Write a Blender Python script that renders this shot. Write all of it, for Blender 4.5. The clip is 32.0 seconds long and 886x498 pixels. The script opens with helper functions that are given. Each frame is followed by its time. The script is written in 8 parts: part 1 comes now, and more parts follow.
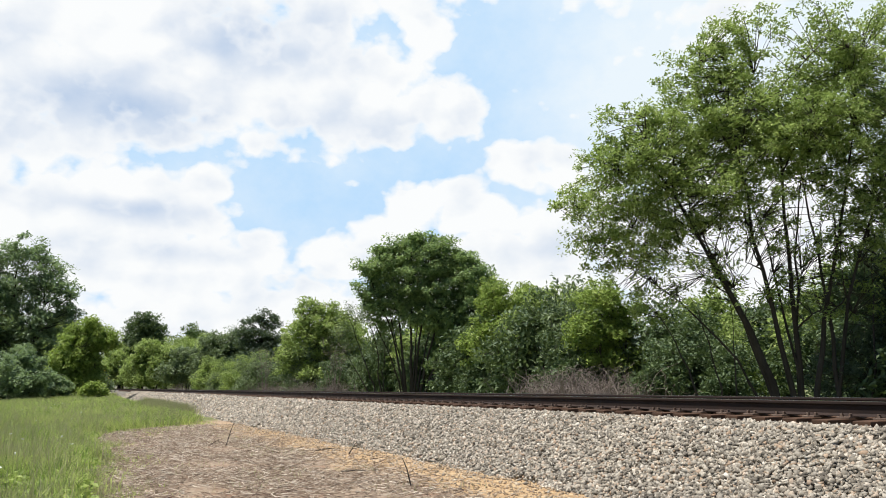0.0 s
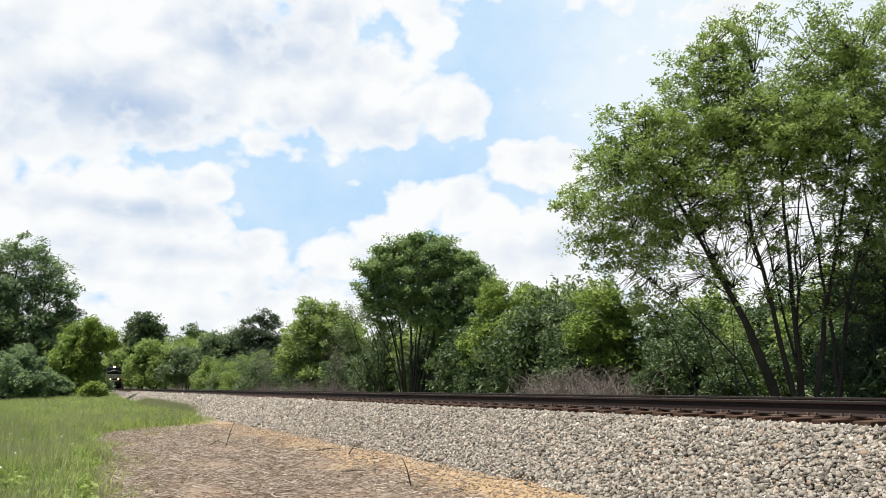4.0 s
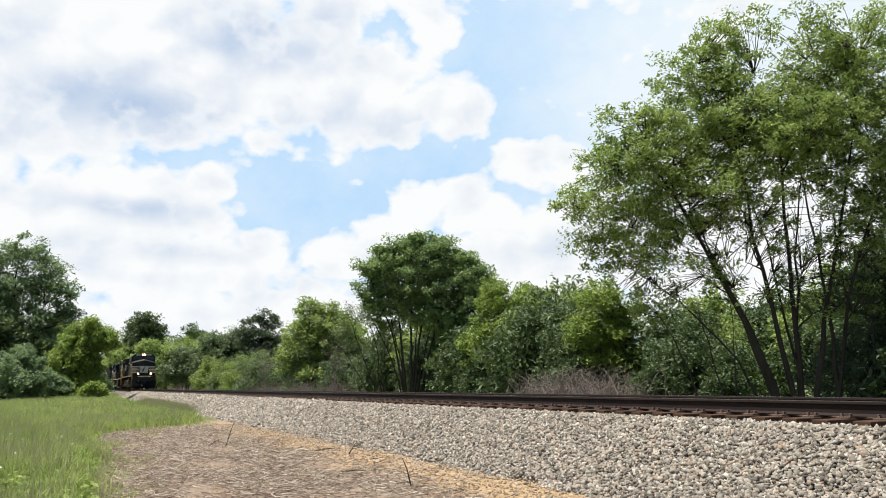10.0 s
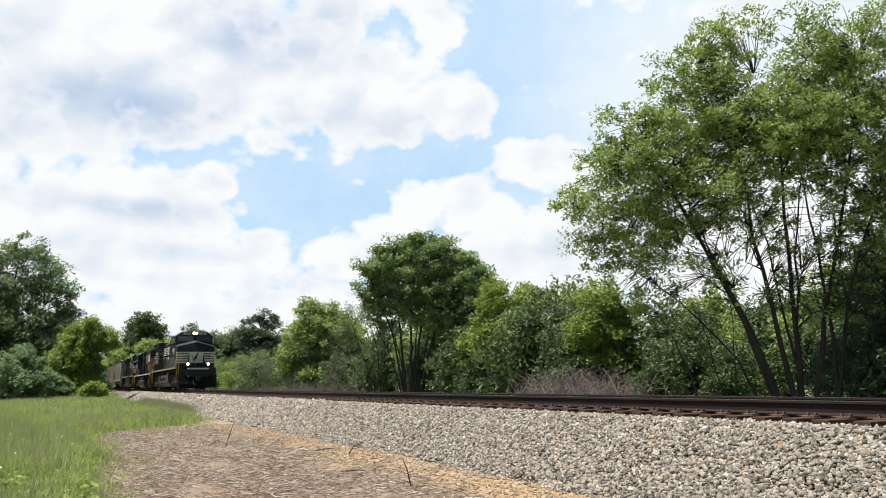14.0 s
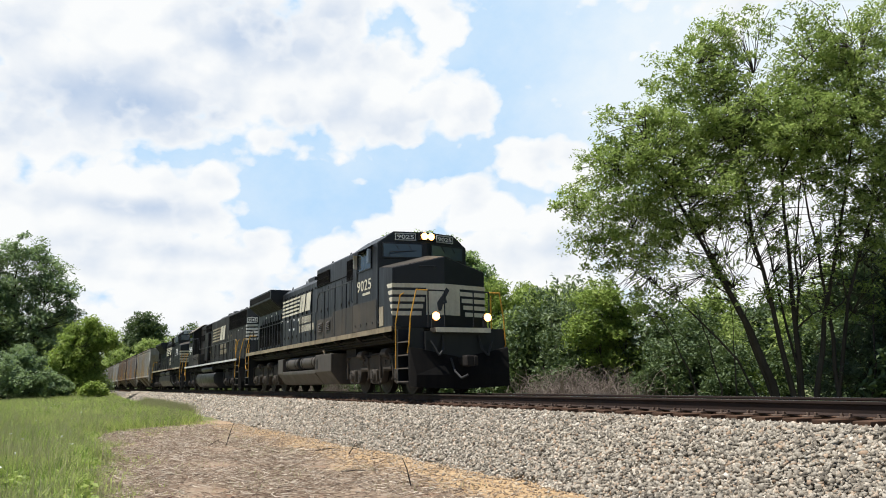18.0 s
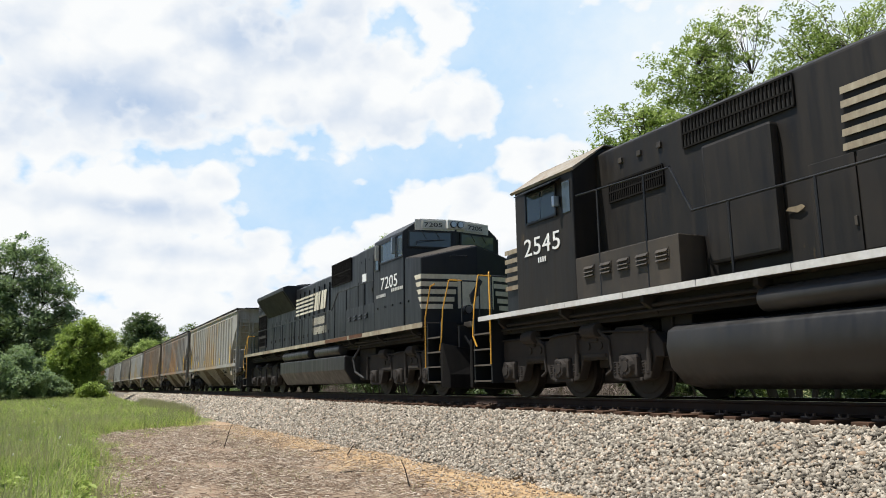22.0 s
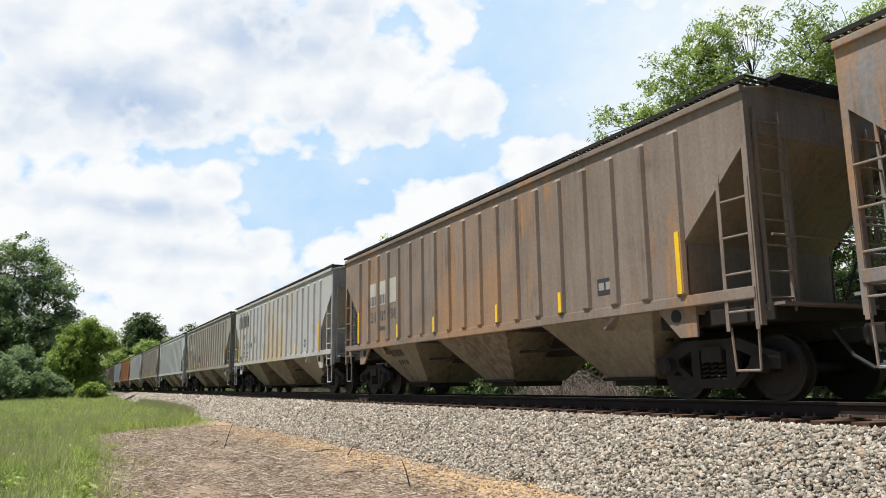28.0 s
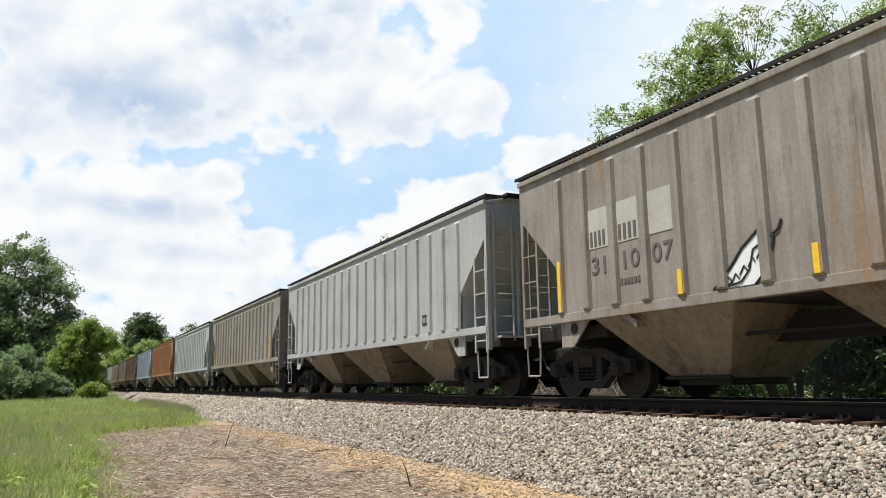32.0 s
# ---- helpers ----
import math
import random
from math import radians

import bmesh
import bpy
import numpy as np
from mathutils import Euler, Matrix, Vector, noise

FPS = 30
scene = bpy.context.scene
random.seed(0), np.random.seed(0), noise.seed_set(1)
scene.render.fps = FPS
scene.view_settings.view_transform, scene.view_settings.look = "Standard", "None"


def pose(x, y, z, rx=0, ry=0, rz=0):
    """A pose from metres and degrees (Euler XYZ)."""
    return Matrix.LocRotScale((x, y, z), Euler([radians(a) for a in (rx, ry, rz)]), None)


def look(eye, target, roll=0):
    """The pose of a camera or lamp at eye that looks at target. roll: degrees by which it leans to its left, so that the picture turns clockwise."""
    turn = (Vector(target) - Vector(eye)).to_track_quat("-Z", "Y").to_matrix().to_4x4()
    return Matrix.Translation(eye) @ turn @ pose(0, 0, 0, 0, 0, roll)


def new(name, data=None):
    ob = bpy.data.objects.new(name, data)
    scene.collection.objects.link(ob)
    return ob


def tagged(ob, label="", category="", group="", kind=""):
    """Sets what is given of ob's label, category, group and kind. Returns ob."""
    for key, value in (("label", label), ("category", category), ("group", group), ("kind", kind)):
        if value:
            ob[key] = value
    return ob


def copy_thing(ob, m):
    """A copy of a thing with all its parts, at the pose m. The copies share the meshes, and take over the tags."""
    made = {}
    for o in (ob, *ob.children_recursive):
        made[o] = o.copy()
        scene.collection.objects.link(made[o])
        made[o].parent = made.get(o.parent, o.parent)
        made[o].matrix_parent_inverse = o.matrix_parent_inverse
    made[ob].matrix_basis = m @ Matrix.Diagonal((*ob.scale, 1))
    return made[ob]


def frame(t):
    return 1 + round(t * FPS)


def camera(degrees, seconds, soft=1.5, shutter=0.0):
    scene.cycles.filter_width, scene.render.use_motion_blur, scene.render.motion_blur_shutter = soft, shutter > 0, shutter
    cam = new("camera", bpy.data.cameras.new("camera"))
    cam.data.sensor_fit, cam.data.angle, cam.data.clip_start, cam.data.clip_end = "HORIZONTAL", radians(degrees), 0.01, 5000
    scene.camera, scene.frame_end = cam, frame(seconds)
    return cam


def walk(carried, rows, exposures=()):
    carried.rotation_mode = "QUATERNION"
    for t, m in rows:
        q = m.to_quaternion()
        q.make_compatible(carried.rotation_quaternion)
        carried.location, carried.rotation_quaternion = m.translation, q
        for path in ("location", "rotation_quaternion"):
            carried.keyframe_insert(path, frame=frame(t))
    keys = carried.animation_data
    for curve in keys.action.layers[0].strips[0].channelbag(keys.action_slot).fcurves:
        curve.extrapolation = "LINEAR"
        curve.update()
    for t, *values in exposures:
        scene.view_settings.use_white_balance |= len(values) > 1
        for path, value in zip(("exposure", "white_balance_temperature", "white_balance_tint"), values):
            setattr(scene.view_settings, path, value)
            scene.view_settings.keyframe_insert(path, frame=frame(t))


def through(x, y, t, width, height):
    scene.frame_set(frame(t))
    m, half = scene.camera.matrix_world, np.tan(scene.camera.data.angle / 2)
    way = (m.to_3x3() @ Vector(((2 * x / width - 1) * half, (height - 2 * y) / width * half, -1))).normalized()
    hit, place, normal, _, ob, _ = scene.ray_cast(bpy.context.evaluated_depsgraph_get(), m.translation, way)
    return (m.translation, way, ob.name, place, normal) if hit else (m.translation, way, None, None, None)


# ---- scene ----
from collections import defaultdict

# Plan: x runs along the track in the direction of travel, y away from the camera across it, z = 0 at the rail head.
NEAR_RAIL, GAUGE, TRACK_Y = 8.944, 1.51, 9.70
GROUND_Z = -1.2
SPEED = 11.6          # m/s
cam = camera(60.55, 32.0, soft=1.0, shutter=0.0)
YAW, PITCH, ROLL = 26.338, 9.958, -0.886


def aim(dyaw, dpitch):
    a, b = radians(YAW + dyaw), radians(PITCH + dpitch)
    return look((0, 0, 0.316), (-math.cos(a) * math.cos(b), math.sin(a) * math.cos(b), 0.316 + math.sin(b)), ROLL)


# The tripod settles by a tenth of a degree as the first engine passes.
walk(cam, [(0, aim(0, 0)), (20.0, aim(0, 0)), (21.5, aim(0.11, 0.06)), (25.5, aim(0.11, 0.06)), (29.5, aim(0.06, 0.07)), (32.0, aim(0.05, 0.06))])

# ---- light ----
SUN_EL, SUN_FROM = 69.0, (-0.28, -0.95)     # the sun stands high on the camera's side of the track
scene.view_settings.exposure = 0.5
world = bpy.data.worlds.new("daylight")
scene.world = world
world.use_nodes = True
wt = world.node_tree
sky = wt.nodes.new("ShaderNodeTexSky")
sky.sky_type, sky.sun_disc = "NISHITA", False
sky.sun_elevation = radians(SUN_EL)
sky.sun_rotation = math.atan2(SUN_FROM[0], SUN_FROM[1])
sky.dust_density, sky.ozone_density = 0.5, 2.5
wt.links.new(sky.outputs[0], wt.nodes["Background"].inputs["Color"])
wt.nodes["Background"].inputs["Strength"].default_value = 0.07
sun_data = bpy.data.lights.new("sun", "SUN")
sun_data.energy, sun_data.angle, sun_data.color = 4.8, radians(0.6), (1.0, 0.975, 0.92)
sun = new("sun", sun_data)
_c = math.cos(radians(SUN_EL)) / math.hypot(*SUN_FROM)
sun.matrix_world = look((SUN_FROM[0] * _c * 50, SUN_FROM[1] * _c * 50, math.sin(radians(SUN_EL)) * 50), (0, 0, 0))


# ---- materials ----
class Nodes:
    """A small builder for node materials."""

    def __init__(self, name):
        self.m = bpy.data.materials.new(name)
        self.m.use_nodes = True
        self.t = self.m.node_tree
        self.b = self.t.nodes["Principled BSDF"]
        self.out = self.t.nodes["Material Output"]
        self.co = self.t.nodes.new("ShaderNodeTexCoord")

    def put(self, value, socket):
        if hasattr(value, "is_output") or isinstance(value, bpy.types.NodeSocket):
            self.t.links.new(value, socket)
        elif isinstance(value, (tuple, list)):
            socket.default_value = (*value, 1.0) if len(value) == 3 and socket.type == "RGBA" else value
        else:
            socket.default_value = value

    def noise(self, scale, detail=4.0, rough=0.55, stretch=(1, 1, 1), source="Object", distort=0.0):
        mp = self.t.nodes.new("ShaderNodeMapping")
        mp.inputs["Scale"].default_value = stretch
        self.t.links.new(self.co.outputs[source], mp.inputs["Vector"])
        n = self.t.nodes.new("ShaderNodeTexNoise")
        n.inputs["Scale"].default_value, n.inputs["Detail"].default_value, n.inputs["Roughness"].default_value = scale, detail, rough
        n.inputs["Distortion"].default_value = distort
        self.t.links.new(mp.outputs[0], n.inputs["Vector"])
        return n.outputs["Fac"]

    def ramp(self, fac, stops):
        r = self.t.nodes.new("ShaderNodeValToRGB")
        els = r.color_ramp.elements
        while len(els) < len(stops):
            els.new(0.5)
        for e, (p, c) in zip(els, stops):
            e.position, e.color = p, (*c, 1.0) if isinstance(c, tuple) else (c, c, c, 1.0)
        self.put(fac, r.inputs[0])
        return r.outputs[0]

    def mix(self, fac, a, b, mode="MIX"):
        n = self.t.nodes.new("ShaderNodeMix")
        n.data_type, n.blend_type = "RGBA", mode
        self.put(fac, n.inputs[0]), self.put(a, n.inputs[6]), self.put(b, n.inputs[7])
        return n.outputs[2]

    def math(self, op, a, b=0.0, c=0.0, clamp=False):
        n = self.t.nodes.new("ShaderNodeMath")
        n.operation, n.use_clamp = op, clamp
        for v, s in zip((a, b, c), n.inputs):
            self.put(v, s)
        return n.outputs[0]

    def random(self, island=False):
        if island:
            return self.t.nodes.new("ShaderNodeNewGeometry").outputs["Random Per Island"]
        return self.t.nodes.new("ShaderNodeObjectInfo").outputs["Random"]

    def bump(self, height, strength, distance=0.01):
        n = self.t.nodes.new("ShaderNodeBump")
        n.inputs["Strength"].default_value, n.inputs["Distance"].default_value = strength, distance
        self.put(height, n.inputs["Height"])
        self.t.links.new(n.outputs[0], self.b.inputs["Normal"])

    def done(self, color=None, rough=None, metal=0.0, spec=None):
        if color is not None:
            self.put(color, self.b.inputs["Base Color"])
        if rough is not None:
            self.put(rough, self.b.inputs["Roughness"])
        self.b.inputs["Metallic"].default_value = metal
        if spec is not None:
            self.b.inputs["Specular IOR Level"].default_value = spec
        return self.m


def weathered(name, base, dirt, amount=0.45, rough=0.5, metal=0.0, streak=2.0, fine=14.0, bump=0.15, spec=0.4, rust=None, rust_amount=0.0):
    """Paint with vertical streaks, blotches and, where asked, rust."""
    n = Nodes(name)
    blotch = n.noise(0.9, 5, 0.6, source="Object")
    run = n.noise(streak, 6, 0.65, (3.0, 3.0, 0.22))
    grain = n.noise(fine, 5, 0.6)
    f = n.math("ADD", n.math("MULTIPLY", blotch, 0.55), n.math("MULTIPLY", run, 0.45))
    lo = 0.62 - 0.3 * amount
    col = n.mix(n.ramp(f, [(lo - 0.13, 0.0), (lo + 0.16, min(1.0, 0.35 + amount))]), base, dirt)
    if rust:
        spots = n.math("ADD", n.math("MULTIPLY", n.noise(0.55, 6, 0.7, (1, 1, 0.6), distort=0.6), 0.7), n.math("MULTIPLY", n.noise(5.0, 6, 0.7, (2.2, 2.2, 0.35)), 0.3))
        k = 0.62 - 0.3 * rust_amount
        col = n.mix(n.ramp(spots, [(k, 0.0), (k + 0.1, 0.9)]), col, rust)
    col = n.mix(n.ramp(grain, [(0.3, 0.0), (0.75, 0.28)]), col, tuple(c * 0.55 for c in dirt))
    n.bump(grain, bump, 0.006)
    return n.done(col, n.ramp(run, [(0.3, rough - 0.1), (0.7, min(1.0, rough + 0.2))]), metal, spec)


def hopper_paint(name, base, dirt, rust, soot, rust_amount=0.3, dirt_amount=0.5):
    """Old wagon paint: broad stains, runs below the roof, rust blooms and soot."""
    n = Nodes(name)
    broad = n.noise(0.5, 6, 0.65, (1, 1, 0.7), distort=0.4)
    runs = n.noise(2.2, 7, 0.7, (3.2, 3.2, 0.16))
    fine = n.noise(18.0, 6, 0.65)
    patch = n.noise(0.33, 5, 0.6, (1, 1, 0.8), distort=0.8)
    d = n.math("ADD", n.math("MULTIPLY", broad, 0.5), n.math("MULTIPLY", runs, 0.5))
    c = 0.66 - 0.3 * dirt_amount
    col = n.mix(n.ramp(d, [(c - 0.12, 0.0), (c + 0.12, 0.9)]), base, dirt)
    r = n.math("ADD", n.math("MULTIPLY", patch, 0.55), n.math("MULTIPLY", runs, 0.45))
    k = 0.62 - 0.22 * rust_amount
    col = n.mix(n.ramp(r, [(k - 0.02, 0.0), (k + 0.07, 0.92)]), col, rust)
    s = n.math("ADD", n.math("MULTIPLY", n.noise(0.8, 5, 0.6, (1, 1, 1.3)), 0.5), n.math("MULTIPLY", n.noise(4.0, 6, 0.7, (2.5, 2.5, 0.2)), 0.5))
    col = n.mix(n.ramp(s, [(0.55, 0.0), (0.7, 0.75)]), col, soot)
    col = n.mix(n.ramp(fine, [(0.4, 0.0), (0.75, 0.3)]), col, soot)
    n.bump(fine, 0.15, 0.006)
    return n.done(col, 0.65, 0.0, 0.3)


BLACK = weathered("black_paint", (0.0085, 0.0098, 0.0128), (0.027, 0.027, 0.027), 0.3, 0.38, spec=0.35)
BLACK_MATT = weathered("dull_black_paint", (0.0075, 0.0075, 0.008), (0.022, 0.02, 0.018), 0.45, 0.92, spec=0.06)
BLACK_DUSTY = weathered("dusty_black_paint", (0.016, 0.015, 0.0145), (0.085, 0.068, 0.05), 0.5, 0.55, streak=1.2, rust=(0.11, 0.07, 0.035), rust_amount=0.1)
BROWN_BLACK = weathered("grimy_black_paint", (0.0095, 0.009, 0.009), (0.03, 0.024, 0.018), 0.38, 0.5, spec=0.3, rust=(0.16, 0.105, 0.045), rust_amount=0.05)
UNDERFRAME = weathered("underframe_grime", (0.013, 0.012, 0.0115), (0.036, 0.031, 0.027), 0.55, 0.75, spec=0.2)
TRUCK = weathered("cast_truck_steel", (0.013, 0.012, 0.0115), (0.04, 0.033, 0.029), 0.55, 0.75, spec=0.2)
TANK = weathered("fuel_tank_grime", (0.038, 0.034, 0.03), (0.095, 0.081, 0.066), 0.5, 0.6)
TANK_DARK = weathered("dark_fuel_tank", (0.01, 0.0105, 0.012), (0.036, 0.034, 0.032), 0.5, 0.42)
TRUCK_DUSTY = weathered("dusty_cast_steel", (0.028, 0.025, 0.022), (0.085, 0.071, 0.057), 0.5, 0.8, spec=0.2)
TRUCK_MID = weathered("grimy_cast_steel", (0.02, 0.018, 0.017), (0.058, 0.049, 0.042), 0.5, 0.8, spec=0.2)
CREAM = weathered("cream_stripe_paint", (0.72, 0.68, 0.55), (0.34, 0.28, 0.19), 0.25, 0.5)
CREAM_DIRTY = weathered("dirty_cream_stripe", (0.46, 0.41, 0.3), (0.15, 0.11, 0.07), 0.5, 0.6, rust=(0.2, 0.09, 0.03), rust_amount=0.18)
TAN = weathered("tan_sill_paint", (0.34, 0.28, 0.18), (0.12, 0.09, 0.06), 0.5, 0.6)
GREY_WHITE = weathered("faded_white_paint", (0.62, 0.62, 0.6), (0.33, 0.31, 0.27), 0.3, 0.55)
YELLOW = weathered("safety_yellow_paint", (0.7, 0.36, 0.03), (0.34, 0.19, 0.05), 0.3, 0.5)
STEP_EDGE = weathered("worn_step_edge", (0.13, 0.11, 0.09), (0.04, 0.034, 0.028), 0.5, 0.7)
REFLECT = weathered("yellow_reflector", (0.9, 0.56, 0.02), (0.6, 0.35, 0.02), 0.1, 0.4, bump=0.02)
WHEEL = weathered("wheel_steel", (0.014, 0.012, 0.011), (0.036, 0.028, 0.023), 0.45, 0.6, metal=0.3)
GRILLE = weathered("black_grille", (0.008, 0.008, 0.009), (0.03, 0.028, 0.025), 0.3, 0.7)
RUSTED = weathered("rusted_steel", (0.075, 0.035, 0.022), (0.16, 0.085, 0.05), 0.5, 0.8, spec=0.2)
RAIL_SIDE = weathered("rail_web_steel", (0.018, 0.011, 0.009), (0.045, 0.026, 0.019), 0.5, 0.7, metal=0.2, spec=0.3)
TIE = weathered("creosoted_timber", (0.045, 0.03, 0.022), (0.14, 0.075, 0.045), 0.5, 0.9, spec=0.15, bump=0.5)
PLATE = weathered("tie_plate_rust", (0.22, 0.17, 0.13), (0.11, 0.065, 0.045), 0.5, 0.7, metal=0.2)


def plain(name, color, rough=0.5, metal=0.0, spec=0.5):
    n = Nodes(name)
    g = n.noise(20, 4)
    return n.done(n.mix(n.ramp(g, [(0.3, 0.0), (0.8, 0.35)]), color, tuple(c * 0.6 for c in color)), rough, metal, spec)


RAIL_TOP = plain("polished_rail_head", (0.36, 0.37, 0.4), 0.22, 1.0)
WIPER = plain("black_rubber", (0.02, 0.02, 0.02), 0.7)
CHROME = plain("bright_metal", (0.5, 0.5, 0.5), 0.3, 1.0)
WHITE = plain("white_decal", (0.8, 0.8, 0.78), 0.5)
LETTER = plain("black_lettering", (0.03, 0.03, 0.035), 0.6)
GHOST = plain("faded_lettering", (0.12, 0.1, 0.09), 0.7)
RED = plain("red_lens", (0.4, 0.02, 0.02), 0.3)
AMBER = plain("amber_label", (0.7, 0.35, 0.03), 0.5)


def glass():
    n = Nodes("cab_glass")
    n.b.inputs["Transmission Weight"].default_value = 0.35
    return n.done((0.09, 0.12, 0.14), 0.06, 0.0, 0.8)


GLASS = glass()


def lamp_glow(name, color, strength):
    n = Nodes(name)
    n.put(color, n.b.inputs["Emission Color"])
    n.b.inputs["Emission Strength"].default_value = strength
    return n.done(color, 0.3)


HEADLIGHT = lamp_glow("lit_headlight", (1.0, 0.66, 0.35), 14.0)
LAMP_HALO = lamp_glow("lamp_halo_glow", (1.0, 0.42, 0.12), 4.0)


def leaf_material(name, dark, mid, light, through=0.45, patch_scale=0.35, tight=0.0):
    n = Nodes(name)
    r = n.random(island=True)
    patch = n.noise(patch_scale, 3, 0.6)
    f = n.math("ADD", n.math("MULTIPLY", r, 0.5), n.math("MULTIPLY", patch, 0.65))
    col = n.ramp(f, [(0.2 + tight, dark), (0.52, mid), (0.88 - tight, light)])
    n.put(col, n.b.inputs["Base Color"])
    n.b.inputs["Roughness"].default_value = 0.58
    n.b.inputs["Specular IOR Level"].default_value = 0.3
    tr = n.t.nodes.new("ShaderNodeBsdfTranslucent")
    n.put(n.mix(0.4, col, (0.3, 0.42, 0.1)), tr.inputs["Color"])
    mx = n.t.nodes.new("ShaderNodeMixShader")
    mx.inputs[0].default_value = through
    n.t.links.new(n.b.outputs[0], mx.inputs[1])
    n.t.links.new(tr.outputs[0], mx.inputs[2])
    n.t.links.new(mx.outputs[0], n.out.inputs["Surface"])
    return n.m


LEAF_ASH = leaf_material("ash_leaves", (0.1, 0.15, 0.036), (0.25, 0.325, 0.085), (0.48, 0.55, 0.2), 0.42)
# Dark leaves: the shade below the trees is put into this colour.
LEAF_DARK_SHADE = leaf_material("dark_shade_leaves", (0.03, 0.055, 0.022), (0.075, 0.115, 0.05), (0.16, 0.21, 0.1), 0.2)
# Lighter and bluer leaves: haze of the distance is mixed into the colour.
LEAF_LOCUST_HAZE = leaf_material("hazy_locust_leaves", (0.1, 0.15, 0.085), (0.19, 0.26, 0.145), (0.31, 0.385, 0.215), 0.4)
LEAF_LIME = leaf_material("lime_leaves", (0.1, 0.16, 0.03), (0.24, 0.32, 0.065), (0.39, 0.46, 0.115), 0.36)
LEAF_MAPLE = leaf_material("maple_leaves", (0.08, 0.14, 0.06), (0.22, 0.31, 0.125), (0.4, 0.48, 0.215), 0.38)
LEAF_GREY = leaf_material("grey_green_leaves", (0.065, 0.095, 0.048), (0.145, 0.19, 0.1), (0.26, 0.31, 0.17), 0.28)
LEAF_CEDAR = leaf_material("cedar_needles", (0.035, 0.058, 0.042), (0.07, 0.1, 0.07), (0.12, 0.15, 0.1), 0.25)
GRASS = leaf_material("grass_blades", (0.12, 0.2, 0.034), (0.38, 0.5, 0.1), (0.7, 0.74, 0.26), 0.5, 0.6, 0.2)
GRASS_DRY = leaf_material("seeding_grass", (0.24, 0.24, 0.11), (0.4, 0.37, 0.2), (0.55, 0.48, 0.32), 0.35, 2.2)


def island_material(name, stops, rough=0.85, fine=30.0, bump=0.4):
    n = Nodes(name)
    col = n.ramp(n.random(island=True), stops)
    g = n.noise(fine, 5, 0.65)
    col = n.mix(n.ramp(g, [(0.35, 0.0), (0.8, 0.45)]), col, (0.12, 0.105, 0.09))
    n.bump(g, bump, 0.01)
    return n.done(col, rough, 0.0, 0.25)


BARK = weathered("grey_brown_bark", (0.03, 0.024, 0.02), (0.085, 0.07, 0.058), 0.5, 0.9, streak=6, fine=25, bump=0.6, spec=0.1)
DEAD = island_material("dead_twigs", [(0.0, (0.13, 0.1, 0.085)), (1.0, (0.27, 0.22, 0.19))], 0.95)
STONE = island_material("ballast_stone", [(0.0, (0.1, 0.086, 0.068)), (0.22, (0.2, 0.174, 0.138)), (0.5, (0.31, 0.275, 0.222)), (0.78, (0.46, 0.41, 0.335)), (0.88, (0.33, 0.225, 0.145)), (1.0, (0.66, 0.6, 0.505))], 0.9, 28, 0.2)
STRAW = island_material("dry_stalks", [(0.0, (0.13, 0.08, 0.055)), (0.45, (0.32, 0.235, 0.165)), (0.8, (0.48, 0.385, 0.285)), (1.0, (0.74, 0.65, 0.53))], 0.9)


def bed_material():
    n = Nodes("packed_ballast")
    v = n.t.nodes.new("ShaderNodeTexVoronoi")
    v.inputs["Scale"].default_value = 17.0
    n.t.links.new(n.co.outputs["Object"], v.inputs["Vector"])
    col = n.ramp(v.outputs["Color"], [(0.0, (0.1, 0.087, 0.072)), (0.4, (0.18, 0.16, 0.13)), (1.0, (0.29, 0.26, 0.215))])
    # Gaps between the stones are darkened in the colour, as shade in the crevices.
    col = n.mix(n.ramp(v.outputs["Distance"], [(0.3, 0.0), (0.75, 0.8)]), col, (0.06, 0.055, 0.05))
    col = n.mix(n.ramp(n.noise(0.4, 4), [(0.4, 0.0), (0.75, 0.3)]), col, (0.3, 0.25, 0.19))
    n.bump(n.math("MULTIPLY", v.outputs["Distance"], -1.0), 0.8, 0.05)
    return n.done(col, 0.9, 0.0, 0.2)


BED = bed_material()


